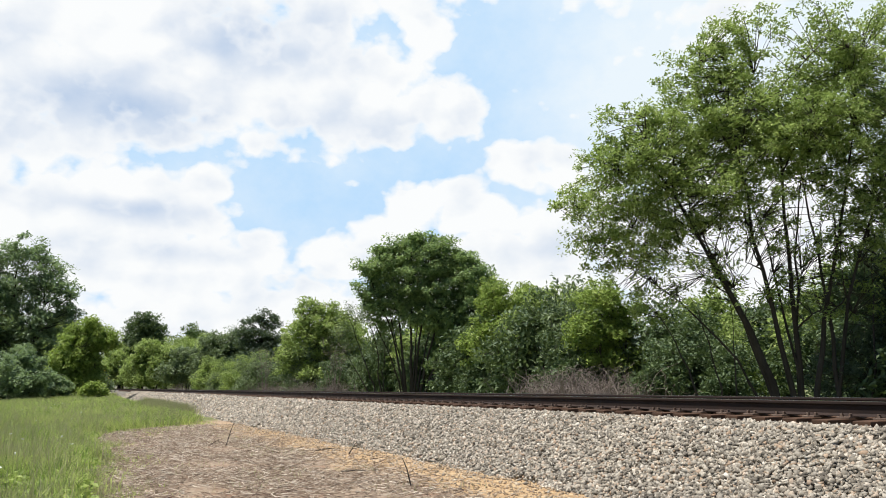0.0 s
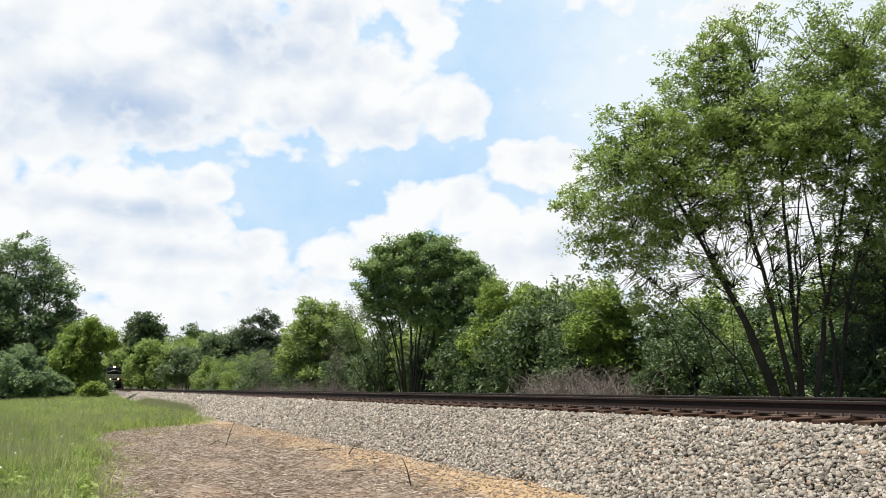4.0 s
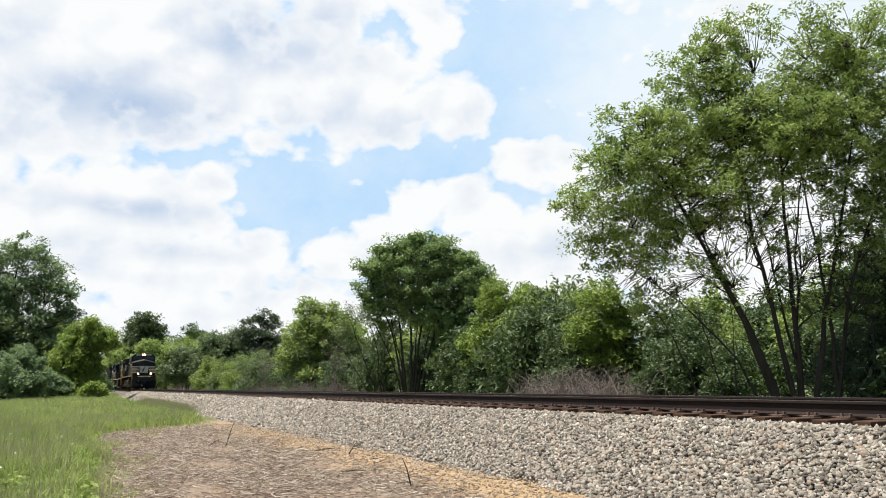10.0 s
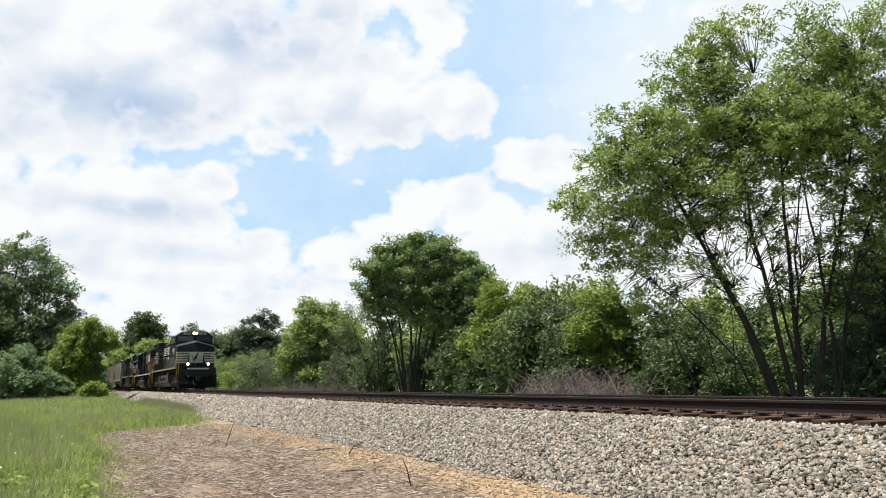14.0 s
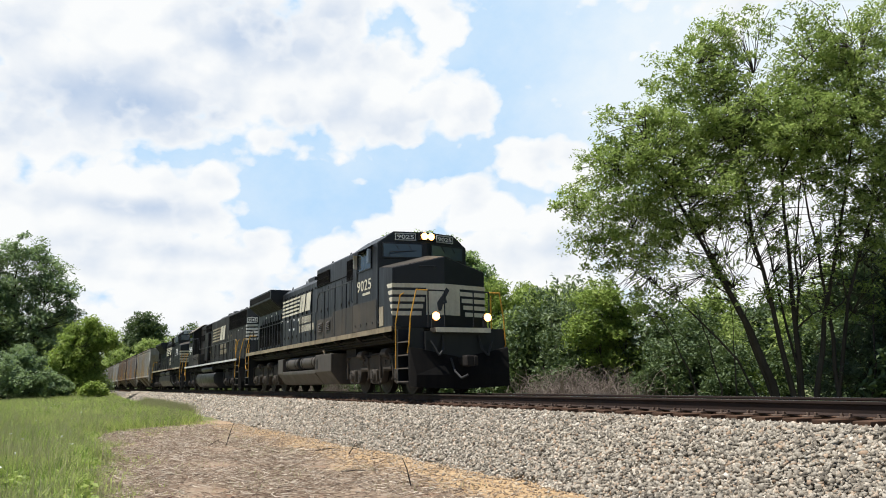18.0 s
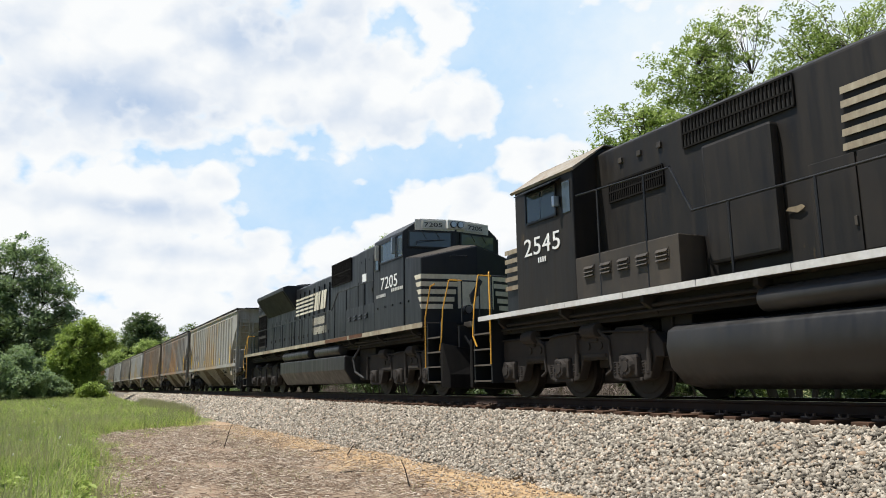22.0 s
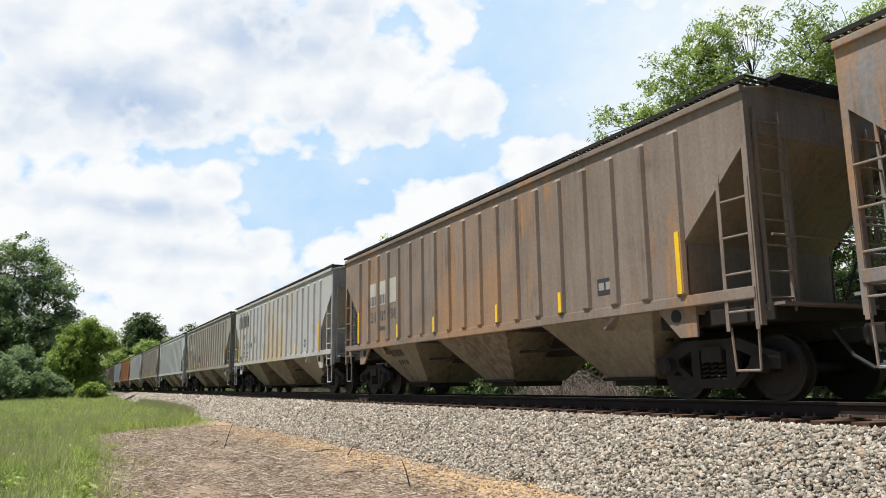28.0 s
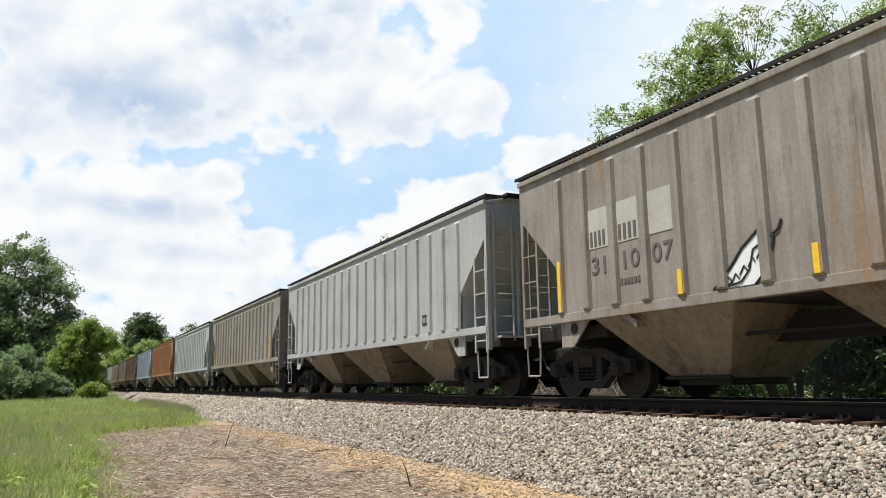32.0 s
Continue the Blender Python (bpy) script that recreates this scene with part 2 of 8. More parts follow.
def ground_material():
    """Grass everywhere, a mown and bared patch beside the track and a sandy strip at the ballast's foot."""
    n = Nodes("verge_ground")
    sep = n.t.nodes.new("ShaderNodeSeparateXYZ")
    n.t.links.new(n.co.outputs["Object"], sep.inputs[0])
    x, y = sep.outputs[0], sep.outputs[1]
    wob = n.math("MULTIPLY", n.math("SUBTRACT", n.noise(0.7, 5, 0.65), 0.5), 2.6)
    grass = n.ramp(n.noise(1.3, 6, 0.7), [(0.3, (0.09, 0.11, 0.04)), (0.55, (0.17, 0.18, 0.075)), (0.8, (0.3, 0.27, 0.15))])
    soil = n.ramp(n.noise(5.0, 8, 0.75), [(0.28, (0.13, 0.085, 0.06)), (0.5, (0.29, 0.215, 0.155)), (0.75, (0.46, 0.37, 0.275))])
    soil = n.mix(n.ramp(n.noise(0.9, 5, 0.7), [(0.4, 0.0), (0.7, 0.7)]), soil, (0.35, 0.27, 0.19))
    soil = n.mix(n.ramp(n.noise(1.7, 6, 0.7, (1, 0.6, 1)), [(0.52, 0.0), (0.66, 0.75)]), soil, (0.3, 0.165, 0.1))
    sand = n.ramp(n.noise(7.0, 7, 0.7), [(0.3, (0.2, 0.125, 0.07)), (0.5, (0.42, 0.285, 0.155)), (0.75, (0.58, 0.45, 0.29))])
    # bare: y above the grass edge, and nearer than the far edge of the patch
    edge = n.math("ADD", n.math("ADD", y, n.math("MULTIPLY", x, 0.045)), wob)
    side = n.math("MULTIPLY", n.math("SUBTRACT", edge, 0.0), 2.2, clamp=True)
    far = n.math("ADD", n.math("ADD", x, n.math("MULTIPLY", y, 1.55)), n.math("MULTIPLY", wob, 0.8))
    back = n.math("MULTIPLY", n.math("ADD", far, 27.0), 0.5, clamp=True)
    strip = n.math("MULTIPLY", n.math("SUBTRACT", n.math("ADD", n.math("ADD", y, n.math("MULTIPLY", wob, 0.75)), n.math("MULTIPLY", n.noise(6.0, 6, 0.7), 1.3)), 5.2), 1.3, clamp=True)
    strip = n.math("MULTIPLY", strip, n.math("MULTIPLY", n.math("ADD", x, 36.0), 0.12, clamp=True))
    beyond = n.math("MULTIPLY", n.math("SUBTRACT", 12.5, y), 1.0, clamp=True)
    bare = n.math("MULTIPLY", n.math("MULTIPLY", side, back), beyond)
    col = n.mix(bare, grass, soil)
    col = n.mix(n.math("MULTIPLY", strip, beyond), col, sand)
    n.bump(n.noise(9.0, 8, 0.75), 0.7, 0.05)
    return n.done(col, 0.95, 0.0, 0.1)


GROUND = ground_material()


# ---- building tools ----
def thing(name, label, category, group="", at=(0, 0, 0)):
    ob = tagged(new(name), label, category, group)
    ob.location = at
    return ob


def part(name, bm, material, parent, label="", at=None):
    """Links a bmesh, or a mesh that is shared, as one part of parent."""
    if isinstance(bm, bmesh.types.BMesh):
        me = bpy.data.meshes.new(name)
        bm.to_mesh(me)
        bm.free()
        me.materials.append(material)
    else:
        me = bm
    ob = new(name, me)
    ob.parent = parent
    if at:
        ob.location = at
    if label:
        ob["label"] = label
    return ob


def box(bm, x0, x1, y0, y1, z0, z1, bev=0.0):
    m = Matrix.Translation(((x0 + x1) / 2, (y0 + y1) / 2, (z0 + z1) / 2)) @ Matrix.Diagonal((abs(x1 - x0), abs(y1 - y0), abs(z1 - z0), 1))
    vs = bmesh.ops.create_cube(bm, size=1, matrix=m)["verts"]
    if bev:
        es = list({e for v in vs for e in v.link_edges})
        bmesh.ops.bevel(bm, geom=es, offset=bev, segments=2, profile=0.6, affect="EDGES")
    return bm


def one(x0, x1, y0, y1, z0, z1, bev=0.0):
    return box(bmesh.new(), x0, x1, y0, y1, z0, z1, bev)


def extrude(bm, outline, y0, y1, plane="xz"):
    """A prism: the outline in the plane named, from y0 to y1 along the third axis."""
    def at(p, q):
        return (p[0], q, p[1]) if plane == "xz" else (q, p[0], p[1]) if plane == "yz" else (p[0], p[1], q)
    a = [bm.verts.new(at(p, y0)) for p in outline]
    b = [bm.verts.new(at(p, y1)) for p in outline]
    n = len(outline)
    bm.faces.new(a), bm.faces.new(list(reversed(b)))
    for i in range(n):
        bm.faces.new((a[i], b[i], b[(i + 1) % n], a[(i + 1) % n]))
    bmesh.ops.recalc_face_normals(bm, faces=bm.faces)
    return bm


def loft(bm, sections):
    """Joins cross sections, (x, [(y, z), ...]) of equal length, into a closed body."""
    rings = [[bm.verts.new((x, y, z)) for y, z in pts] for x, pts in sections]
    n = len(rings[0])
    for r, s in zip(rings, rings[1:]):
        for i in range(n):
            bm.faces.new((r[i], r[(i + 1) % n], s[(i + 1) % n], s[i]))
    bm.faces.new(rings[0]), bm.faces.new(list(reversed(rings[-1])))
    bmesh.ops.recalc_face_normals(bm, faces=bm.faces)
    return bm


def bevel(bm, w, seg=2, angle=35):
    es = [e for e in bm.edges if len(e.link_faces) == 2 and e.calc_face_angle(0) > radians(angle)]
    bmesh.ops.bevel(bm, geom=es, offset=w, segments=seg, profile=0.6, affect="EDGES", clamp_overlap=True)
    return bm


def rod(bm, a, b, r, n=8, r2=None):
    a, b = Vector(a), Vector(b)
    d = b - a
    m = Matrix.Translation((a + b) / 2) @ d.to_track_quat("Z", "Y").to_matrix().to_4x4()
    bmesh.ops.create_cone(bm, cap_ends=True, segments=n, radius1=r, radius2=r if r2 is None else r2, depth=d.length, matrix=m)
    return bm


def bar(bm, points, r, n=6):
    for a, b in zip(points, points[1:]):
        rod(bm, a, b, r, n)
    return bm


def smooth(ob):
    ob.data.shade_smooth()
    return ob


def from_arrays(name, verts, faces, material):
    """A mesh from numpy arrays of vertices and equal-sided faces."""
    me = bpy.data.meshes.new(name)
    k = faces.shape[1]
    me.vertices.add(len(verts)), me.loops.add(faces.size), me.polygons.add(len(faces))
    me.vertices.foreach_set("co", verts.astype(np.float32).ravel())
    me.loops.foreach_set("vertex_index", faces.astype(np.int32).ravel())
    me.polygons.foreach_set("loop_start", np.arange(0, faces.size, k, dtype=np.int32))
    me.update(calc_edges=True)
    me.materials.append(material)
    return me


def glyphs(text, size, weight, thick):
    cu = bpy.data.curves.new("number", "FONT")
    cu.body, cu.size, cu.extrude, cu.align_x, cu.offset = text, size * 1.38, thick, "CENTER", weight * size
    tmp = bpy.data.objects.new("tmp", cu)
    scene.collection.objects.link(tmp)
    bpy.context.view_layer.update()
    me = bpy.data.meshes.new_from_object(tmp)
    bpy.data.objects.remove(tmp)
    return me


def writing(text, size, material, parent, at, turn=(90, 0, 0), name="number", width=None, thick=0.006, weight=0.012):
    """Lettering: large figures one by one, small ones as a line."""
    base = pose(*at, *turn)
    pieces = [text] if size < 0.2 or len(text) == 1 else list(text)
    for i, ch in enumerate(pieces):
        me = glyphs(ch, size, weight, thick)
        me.materials.clear(), me.materials.append(material)
        xs = [v.co.x for v in me.vertices]
        mid, off, k = (max(xs) + min(xs)) / 2, 0.0, 1.0
        if width:
            cell = width / len(pieces)
            k = (cell * (0.82 if len(pieces) > 1 else 1.0)) / (max(xs) - min(xs))
            k = min(k, 1.25) if len(pieces) > 1 else k
            off = (i + 0.5) * cell - width / 2
        for v in me.vertices:
            v.co.x = (v.co.x - mid) * k
        ob = part(name if len(pieces) == 1 else "figure", me, material, parent)
        ob.matrix_basis = base @ Matrix.Translation((off, 0, 0))


# ---- sky ----
def cloud_deck():
    """A sheet of broken cumulus that drifts slowly on the wind."""
    n = Nodes("cloud_deck")
    t = n.t
    sep = t.nodes.new("ShaderNodeSeparateXYZ")
    t.links.new(n.co.outputs["Object"], sep.inputs[0])
    x, y, z = sep.outputs
    r = n.math("SQRT", n.math("ADD", n.math("MULTIPLY", x, x), n.math("MULTIPLY", y, y)))
    el = n.math("MULTIPLY", n.math("ARCTAN2", z, r), 57.2958)
    cy, sy = math.cos(radians(YAW)), math.sin(radians(YAW))
    ahead = n.math("ADD", n.math("MULTIPLY", x, -cy), n.math("MULTIPLY", y, sy))
    across = n.math("ADD", n.math("MULTIPLY", x, sy), n.math("MULTIPLY", y, cy))
    az = n.math("MULTIPLY", n.math("ARCTAN2", across, ahead), 57.2958)
    uv = t.nodes.new("ShaderNodeCombineXYZ")
    n.put(az, uv.inputs[0]), n.put(n.math("MULTIPLY", el, 1.35), uv.inputs[1])

    def fbm(scale, detail, seed, rough=0.58, up=0.0):
        nz = t.nodes.new("ShaderNodeTexNoise")
        nz.noise_dimensions = "4D"
        nz.inputs["W"].default_value = seed
        nz.inputs["Scale"].default_value, nz.inputs["Detail"].default_value, nz.inputs["Roughness"].default_value = scale, detail, rough
        if up:
            va = t.nodes.new("ShaderNodeVectorMath")
            va.inputs[1].default_value = (-0.6 * up, up, 0)
            n.put(uv.outputs[0], va.inputs[0])
            n.put(va.outputs[0], nz.inputs["Vector"])
        else:
            n.put(uv.outputs[0], nz.inputs["Vector"])
        return nz.outputs["Fac"]

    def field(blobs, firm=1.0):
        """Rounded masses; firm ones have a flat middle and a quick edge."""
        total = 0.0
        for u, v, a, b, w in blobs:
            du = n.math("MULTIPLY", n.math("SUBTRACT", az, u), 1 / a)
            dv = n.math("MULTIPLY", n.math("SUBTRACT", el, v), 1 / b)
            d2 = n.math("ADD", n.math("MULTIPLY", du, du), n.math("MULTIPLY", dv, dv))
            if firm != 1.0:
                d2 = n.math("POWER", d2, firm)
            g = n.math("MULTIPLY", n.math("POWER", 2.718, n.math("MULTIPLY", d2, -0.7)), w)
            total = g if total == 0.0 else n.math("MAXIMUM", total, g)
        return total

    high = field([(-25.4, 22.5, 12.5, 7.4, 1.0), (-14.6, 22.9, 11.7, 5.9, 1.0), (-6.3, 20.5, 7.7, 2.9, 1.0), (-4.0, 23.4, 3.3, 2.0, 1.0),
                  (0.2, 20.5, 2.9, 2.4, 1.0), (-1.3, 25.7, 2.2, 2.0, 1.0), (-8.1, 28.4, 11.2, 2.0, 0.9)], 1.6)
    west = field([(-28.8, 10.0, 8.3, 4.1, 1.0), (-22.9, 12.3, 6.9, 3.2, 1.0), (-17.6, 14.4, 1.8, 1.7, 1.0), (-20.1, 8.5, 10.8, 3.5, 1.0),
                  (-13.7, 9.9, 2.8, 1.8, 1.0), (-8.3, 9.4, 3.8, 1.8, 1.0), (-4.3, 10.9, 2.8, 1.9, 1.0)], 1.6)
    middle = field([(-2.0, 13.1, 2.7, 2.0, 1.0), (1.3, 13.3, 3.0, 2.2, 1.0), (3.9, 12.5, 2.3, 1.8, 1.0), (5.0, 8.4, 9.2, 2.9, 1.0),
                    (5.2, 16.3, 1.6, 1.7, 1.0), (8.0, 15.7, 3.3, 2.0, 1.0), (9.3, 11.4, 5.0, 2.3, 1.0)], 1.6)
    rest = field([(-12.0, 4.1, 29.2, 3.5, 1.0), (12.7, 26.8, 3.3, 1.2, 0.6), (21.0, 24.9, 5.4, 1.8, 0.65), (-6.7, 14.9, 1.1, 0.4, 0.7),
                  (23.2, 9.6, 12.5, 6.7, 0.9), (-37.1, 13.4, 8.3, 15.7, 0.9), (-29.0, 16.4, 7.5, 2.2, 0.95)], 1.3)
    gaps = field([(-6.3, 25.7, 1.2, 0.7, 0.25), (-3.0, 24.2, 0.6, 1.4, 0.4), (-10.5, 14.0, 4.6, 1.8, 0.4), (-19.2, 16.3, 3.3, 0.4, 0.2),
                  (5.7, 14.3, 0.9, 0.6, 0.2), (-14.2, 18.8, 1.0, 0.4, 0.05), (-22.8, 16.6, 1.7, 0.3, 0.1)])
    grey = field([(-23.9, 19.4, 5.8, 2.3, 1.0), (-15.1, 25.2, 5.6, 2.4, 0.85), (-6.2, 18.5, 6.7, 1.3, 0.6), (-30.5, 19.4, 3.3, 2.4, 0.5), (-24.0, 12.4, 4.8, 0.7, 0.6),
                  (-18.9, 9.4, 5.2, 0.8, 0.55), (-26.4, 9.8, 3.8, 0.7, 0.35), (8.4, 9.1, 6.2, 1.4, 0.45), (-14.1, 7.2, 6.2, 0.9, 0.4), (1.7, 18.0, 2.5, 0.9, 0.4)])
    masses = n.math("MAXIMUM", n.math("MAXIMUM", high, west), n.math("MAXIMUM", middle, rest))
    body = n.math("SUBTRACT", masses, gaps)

    def puffs(scale, seed, up=0.0):
        """Rounded heads of cumulus."""
        vo = t.nodes.new("ShaderNodeTexVoronoi")
        vo.feature, vo.voronoi_dimensions = "SMOOTH_F1", "3D"
        vo.inputs["Scale"].default_value, vo.inputs["Smoothness"].default_value = scale, 0.35
        va = t.nodes.new("ShaderNodeVectorMath")
        va.inputs[1].default_value = (seed - 0.6 * up, seed * 0.7 + up, seed)
        n.put(uv.outputs[0], va.inputs[0])
        wa = t.nodes.new("ShaderNodeVectorMath")
        wn = t.nodes.new("ShaderNodeTexNoise")
        wn.inputs["Scale"].default_value, wn.inputs["Detail"].default_value = 0.9, 4.0
        n.put(va.outputs[0], wn.inputs["Vector"])
        sc = t.nodes.new("ShaderNodeVectorMath")
        sc.operation = "SCALE"
        sc.inputs["Scale"].default_value = 1.2
        n.put(wn.outputs["Color"], sc.inputs[0])
        n.put(va.outputs[0], wa.inputs[0]), n.put(sc.outputs[0], wa.inputs[1])
        n.put(wa.outputs[0], vo.inputs["Vector"])
        return n.math("SUBTRACT", 0.5, vo.outputs["Distance"])

    def ragged(up=0.0):
        big = n.math("MULTIPLY", n.math("SUBTRACT", fbm(0.3, 7, 1.0, 0.52, up), 0.5), 0.95)
        heads = n.math("ADD", n.math("MULTIPLY", puffs(0.42, 3.3, up), 0.7), n.math("MULTIPLY", puffs(1.0, 8.1, up), 0.3))
        return n.math("ADD", big, heads)

    rag = ragged()
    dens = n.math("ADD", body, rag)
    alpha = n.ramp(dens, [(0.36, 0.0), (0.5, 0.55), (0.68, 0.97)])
    east = n.math("MULTIPLY", n.math("SUBTRACT", az, 2.0), 0.035, clamp=True)
    veil = n.ramp(n.math("ADD", fbm(0.13, 7, 9.0, 0.62), east), [(0.3, 0.0), (1.0, 1.0)])
    # billows: bright towards the sun, grey-blue on the far side and in the thick base
    lit = n.math("SUBTRACT", puffs(0.3, 3.3), puffs(0.3, 3.3, 1.1))
    soft = n.math("MULTIPLY", n.math("SUBTRACT", fbm(0.16, 5, 3.0, 0.5), 0.5), 1.3)
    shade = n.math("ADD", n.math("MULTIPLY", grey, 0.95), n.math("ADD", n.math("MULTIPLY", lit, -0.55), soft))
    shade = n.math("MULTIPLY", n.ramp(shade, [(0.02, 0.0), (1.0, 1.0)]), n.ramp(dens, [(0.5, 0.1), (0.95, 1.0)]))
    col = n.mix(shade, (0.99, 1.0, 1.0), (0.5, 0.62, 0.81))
    # between the clouds a thin, pale blue haze
    haze = n.mix(veil, (0.47, 0.72, 1.0), (0.84, 0.93, 1.0))
    col = n.mix(alpha, haze, col)
    em = t.nodes.new("ShaderNodeEmission")
    n.put(col, em.inputs["Color"])
    em.inputs["Strength"].default_value = 0.7
    t.links.new(em.outputs[0], n.out.inputs["Surface"])
    n.m.cycles.emission_sampling = "NONE"
    h, vs, fs = 250.0, [], []
    els = [3.0, 3.4, 4, 5, 7, 10, 14, 19, 25, 30, 36]
    steps = 24
    for e in els:
        for i in range(steps + 1):
            a = radians(180 - YAW + 44 - 88 * i / steps)
            d = h / math.tan(radians(e))
            vs.append((d * math.cos(a), d * math.sin(a), h))
    for j in range(len(els) - 1):
        for i in range(steps):
            k = j * (steps + 1) + i
            fs.append((k, k + 1, k + steps + 2, k + steps + 1))
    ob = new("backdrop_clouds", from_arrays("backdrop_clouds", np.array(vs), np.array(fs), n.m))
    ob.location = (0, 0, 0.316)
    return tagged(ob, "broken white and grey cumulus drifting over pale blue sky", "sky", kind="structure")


clouds_ob = cloud_deck()


# ---- ground and track ----
def ground_height(x, y):
    """The verge rolls gently; beyond the track it lies a little lower."""
    h = GROUND_Z + 0.05 * noise.noise(Vector((x * 0.3, y * 0.3, 0))) + 0.02 * noise.noise(Vector((x * 1.3, y * 1.3, 4)))
    if x < -35:
        h += min(0.35, (-35 - x) * 0.006) * max(0.0, min(1.0, (7.5 - y) / 3))
    return h


def ground():
    xs = np.unique(np.concatenate([np.linspace(-2400, -260, 9), np.linspace(-260, -60, 41), np.linspace(-60, 6, 133), np.linspace(6, 60, 19), np.linspace(60, 2400, 9)]))
    ys = np.unique(np.concatenate([np.linspace(-2400, -30, 9), np.linspace(-30, -4, 14), np.linspace(-4, 8, 41), np.linspace(8, 40, 17), np.linspace(40, 2400, 9)]))
    vs = np.array([(x, y, ground_height(x, y)) for x in xs for y in ys])
    k = len(ys)
    i = np.arange((len(xs) - 1) * k).reshape(-1, k)[:, :-1].ravel()
    fs = np.stack([i, i + k, i + k + 1, i + 1], 1)
    me = from_arrays("ground", vs, fs, GROUND)
    me.shade_smooth()
    return tagged(new("ground", me), "grassy verge with a mown bare patch beside the ballast", "ground", kind="structure")


ground()
X_FAR, X_NEAR = -640.0, 260.0
# half section of the ballast: (distance from the track's centre, height)
BED_PROFILE = ((0.0, -0.25), (0.85, -0.25), (1.05, -0.285), (1.35, -0.3), (1.65, -0.31), (2.2, -0.57), (2.75, -0.9), (3.3, -1.22), (3.6, -1.36))


def bed_height(d):
    for (a, za), (b, zb) in zip(BED_PROFILE, BED_PROFILE[1:]):
        if d <= b:
            return za + (zb - za) * (d - a) / (b - a)
    return -1.4


def track_bed():
    xs = np.unique(np.concatenate([np.linspace(X_FAR, -60, 60), np.linspace(-60, 8, 200), np.linspace(8, X_NEAR, 30)]))
    ds = np.array([-3.6, -3.3, -3.0, -2.75, -2.45, -2.2, -1.9, -1.65, -1.35, -1.05, -0.85, 0.85, 1.3, 1.65, 2.2, 2.75, 3.3, 3.6])
    vs = []
    for x in xs:
        for d in ds:
            foot = 1 + 0.015 * noise.noise(Vector((x * 0.25, 3.1, 0))) * (abs(d) > 2)
            vs.append((x, TRACK_Y + d * foot, bed_height(abs(d)) - 0.035 + 0.012 * noise.noise(Vector((x * 2.1, d * 2.1, 7)))))
    k = len(ds)
    i = np.arange((len(xs) - 1) * k).reshape(-1, k)[:, :-1].ravel()
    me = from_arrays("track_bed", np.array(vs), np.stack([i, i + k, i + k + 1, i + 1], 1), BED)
    me.shade_smooth()
    return tagged(new("track_bed", me), "bank of grey crushed-stone ballast under the track", "track bed", kind="structure")


bed = track_bed()


def z_of(x, y):
    return np.array([ground_height(a, b) for a, b in zip(x, y)])


def rocks(rng, centres, size, squash=0.72):
    """Angular stones, eight corners each, as one pair of arrays."""
    n = len(centres)
    cube = np.array([(x, y, z) for x in (-1, 1) for y in (-1, 1) for z in (-1, 1)], float) * 0.5
    v = cube[None] * rng.uniform(0.72, 1.1, (n, 8, 1)) + rng.uniform(-0.3, 0.3, (n, 8, 3))
    v *= (size * rng.uniform(0.6, 1.35, n))[:, None, None] * np.stack([np.ones(n), rng.uniform(0.6, 1, n), squash * rng.uniform(0.6, 1, n)], 1)[:, None]
    q = rng.normal(size=(n, 4))
    q[:, 1:3] *= 0.55
    q /= np.linalg.norm(q, axis=1)[:, None]
    w, a, b, c = q.T
    rot = np.stack([1 - 2 * (b * b + c * c), 2 * (a * b - c * w), 2 * (a * c + b * w), 2 * (a * b + c * w), 1 - 2 * (a * a + c * c), 2 * (b * c - a * w),
                    2 * (a * c - b * w), 2 * (b * c + a * w), 1 - 2 * (a * a + b * b)], 1).reshape(n, 3, 3)
    v = np.einsum("nij,nkj->nki", rot, v) + centres[:, None]
    quad = np.array([(0, 1, 3, 2), (4, 6, 7, 5), (0, 4, 5, 1), (2, 3, 7, 6), (0, 2, 6, 4), (1, 5, 7, 3)])
    return v.reshape(-1, 3), (np.arange(n)[:, None, None] * 8 + quad[None]).reshape(-1, 4)


def ballast_stones():
    rng = np.random.default_rng(3)
    cs, sz = [], []
    for x0, x1, per, size in ((-14, -4, 1750, 0.05), (-26, -14, 1100, 0.053), (-45, -26, 480, 0.08), (-110, -45, 130, 0.12)):
        n = int((x1 - x0) * 2.4 * per)
        x, d = rng.uniform(x0, x1, n), -rng.uniform(1.15, 3.6, n)
        keep = ((d > -3.34 + 0.1 * np.sin(x * 1.7) + 0.1 * np.sin(x * 4.1)) | (rng.random(n) < 0.1)) & ((d < -1.36) | (rng.random(n) < 0.1))
        x, d = x[keep], d[keep]
        z = np.interp(-d, [p[0] for p in BED_PROFILE], [p[1] for p in BED_PROFILE]) + rng.uniform(-0.03, 0.03, len(x))
        cs.append(np.stack([x, TRACK_Y + d, z], 1)), sz.append(np.full(len(x), size))
    # between the ties, and strays rolled out on the verge
    n = 7000
    cs.append(np.stack([rng.uniform(-30, -3, n), TRACK_Y + rng.uniform(-1.25, 0.9, n), rng.uniform(-0.31, -0.265, n)], 1)), sz.append(np.full(n, 0.055))
    n = 320
    x, y = rng.uniform(-32, 0, n), 6.5 - np.abs(rng.normal(0, 0.5, n))
    cs.append(np.stack([x, y, z_of(x, y) + 0.008], 1)), sz.append(np.full(n, 0.038))
    v, f = rocks(rng, np.concatenate(cs), np.concatenate(sz))
    return tagged(new("ballast_stones", from_arrays("ballast_stones", v, f, STONE)), "loose angular grey and tan crushed ballast stones", "ballast", kind="stuff")


ballast_stones()


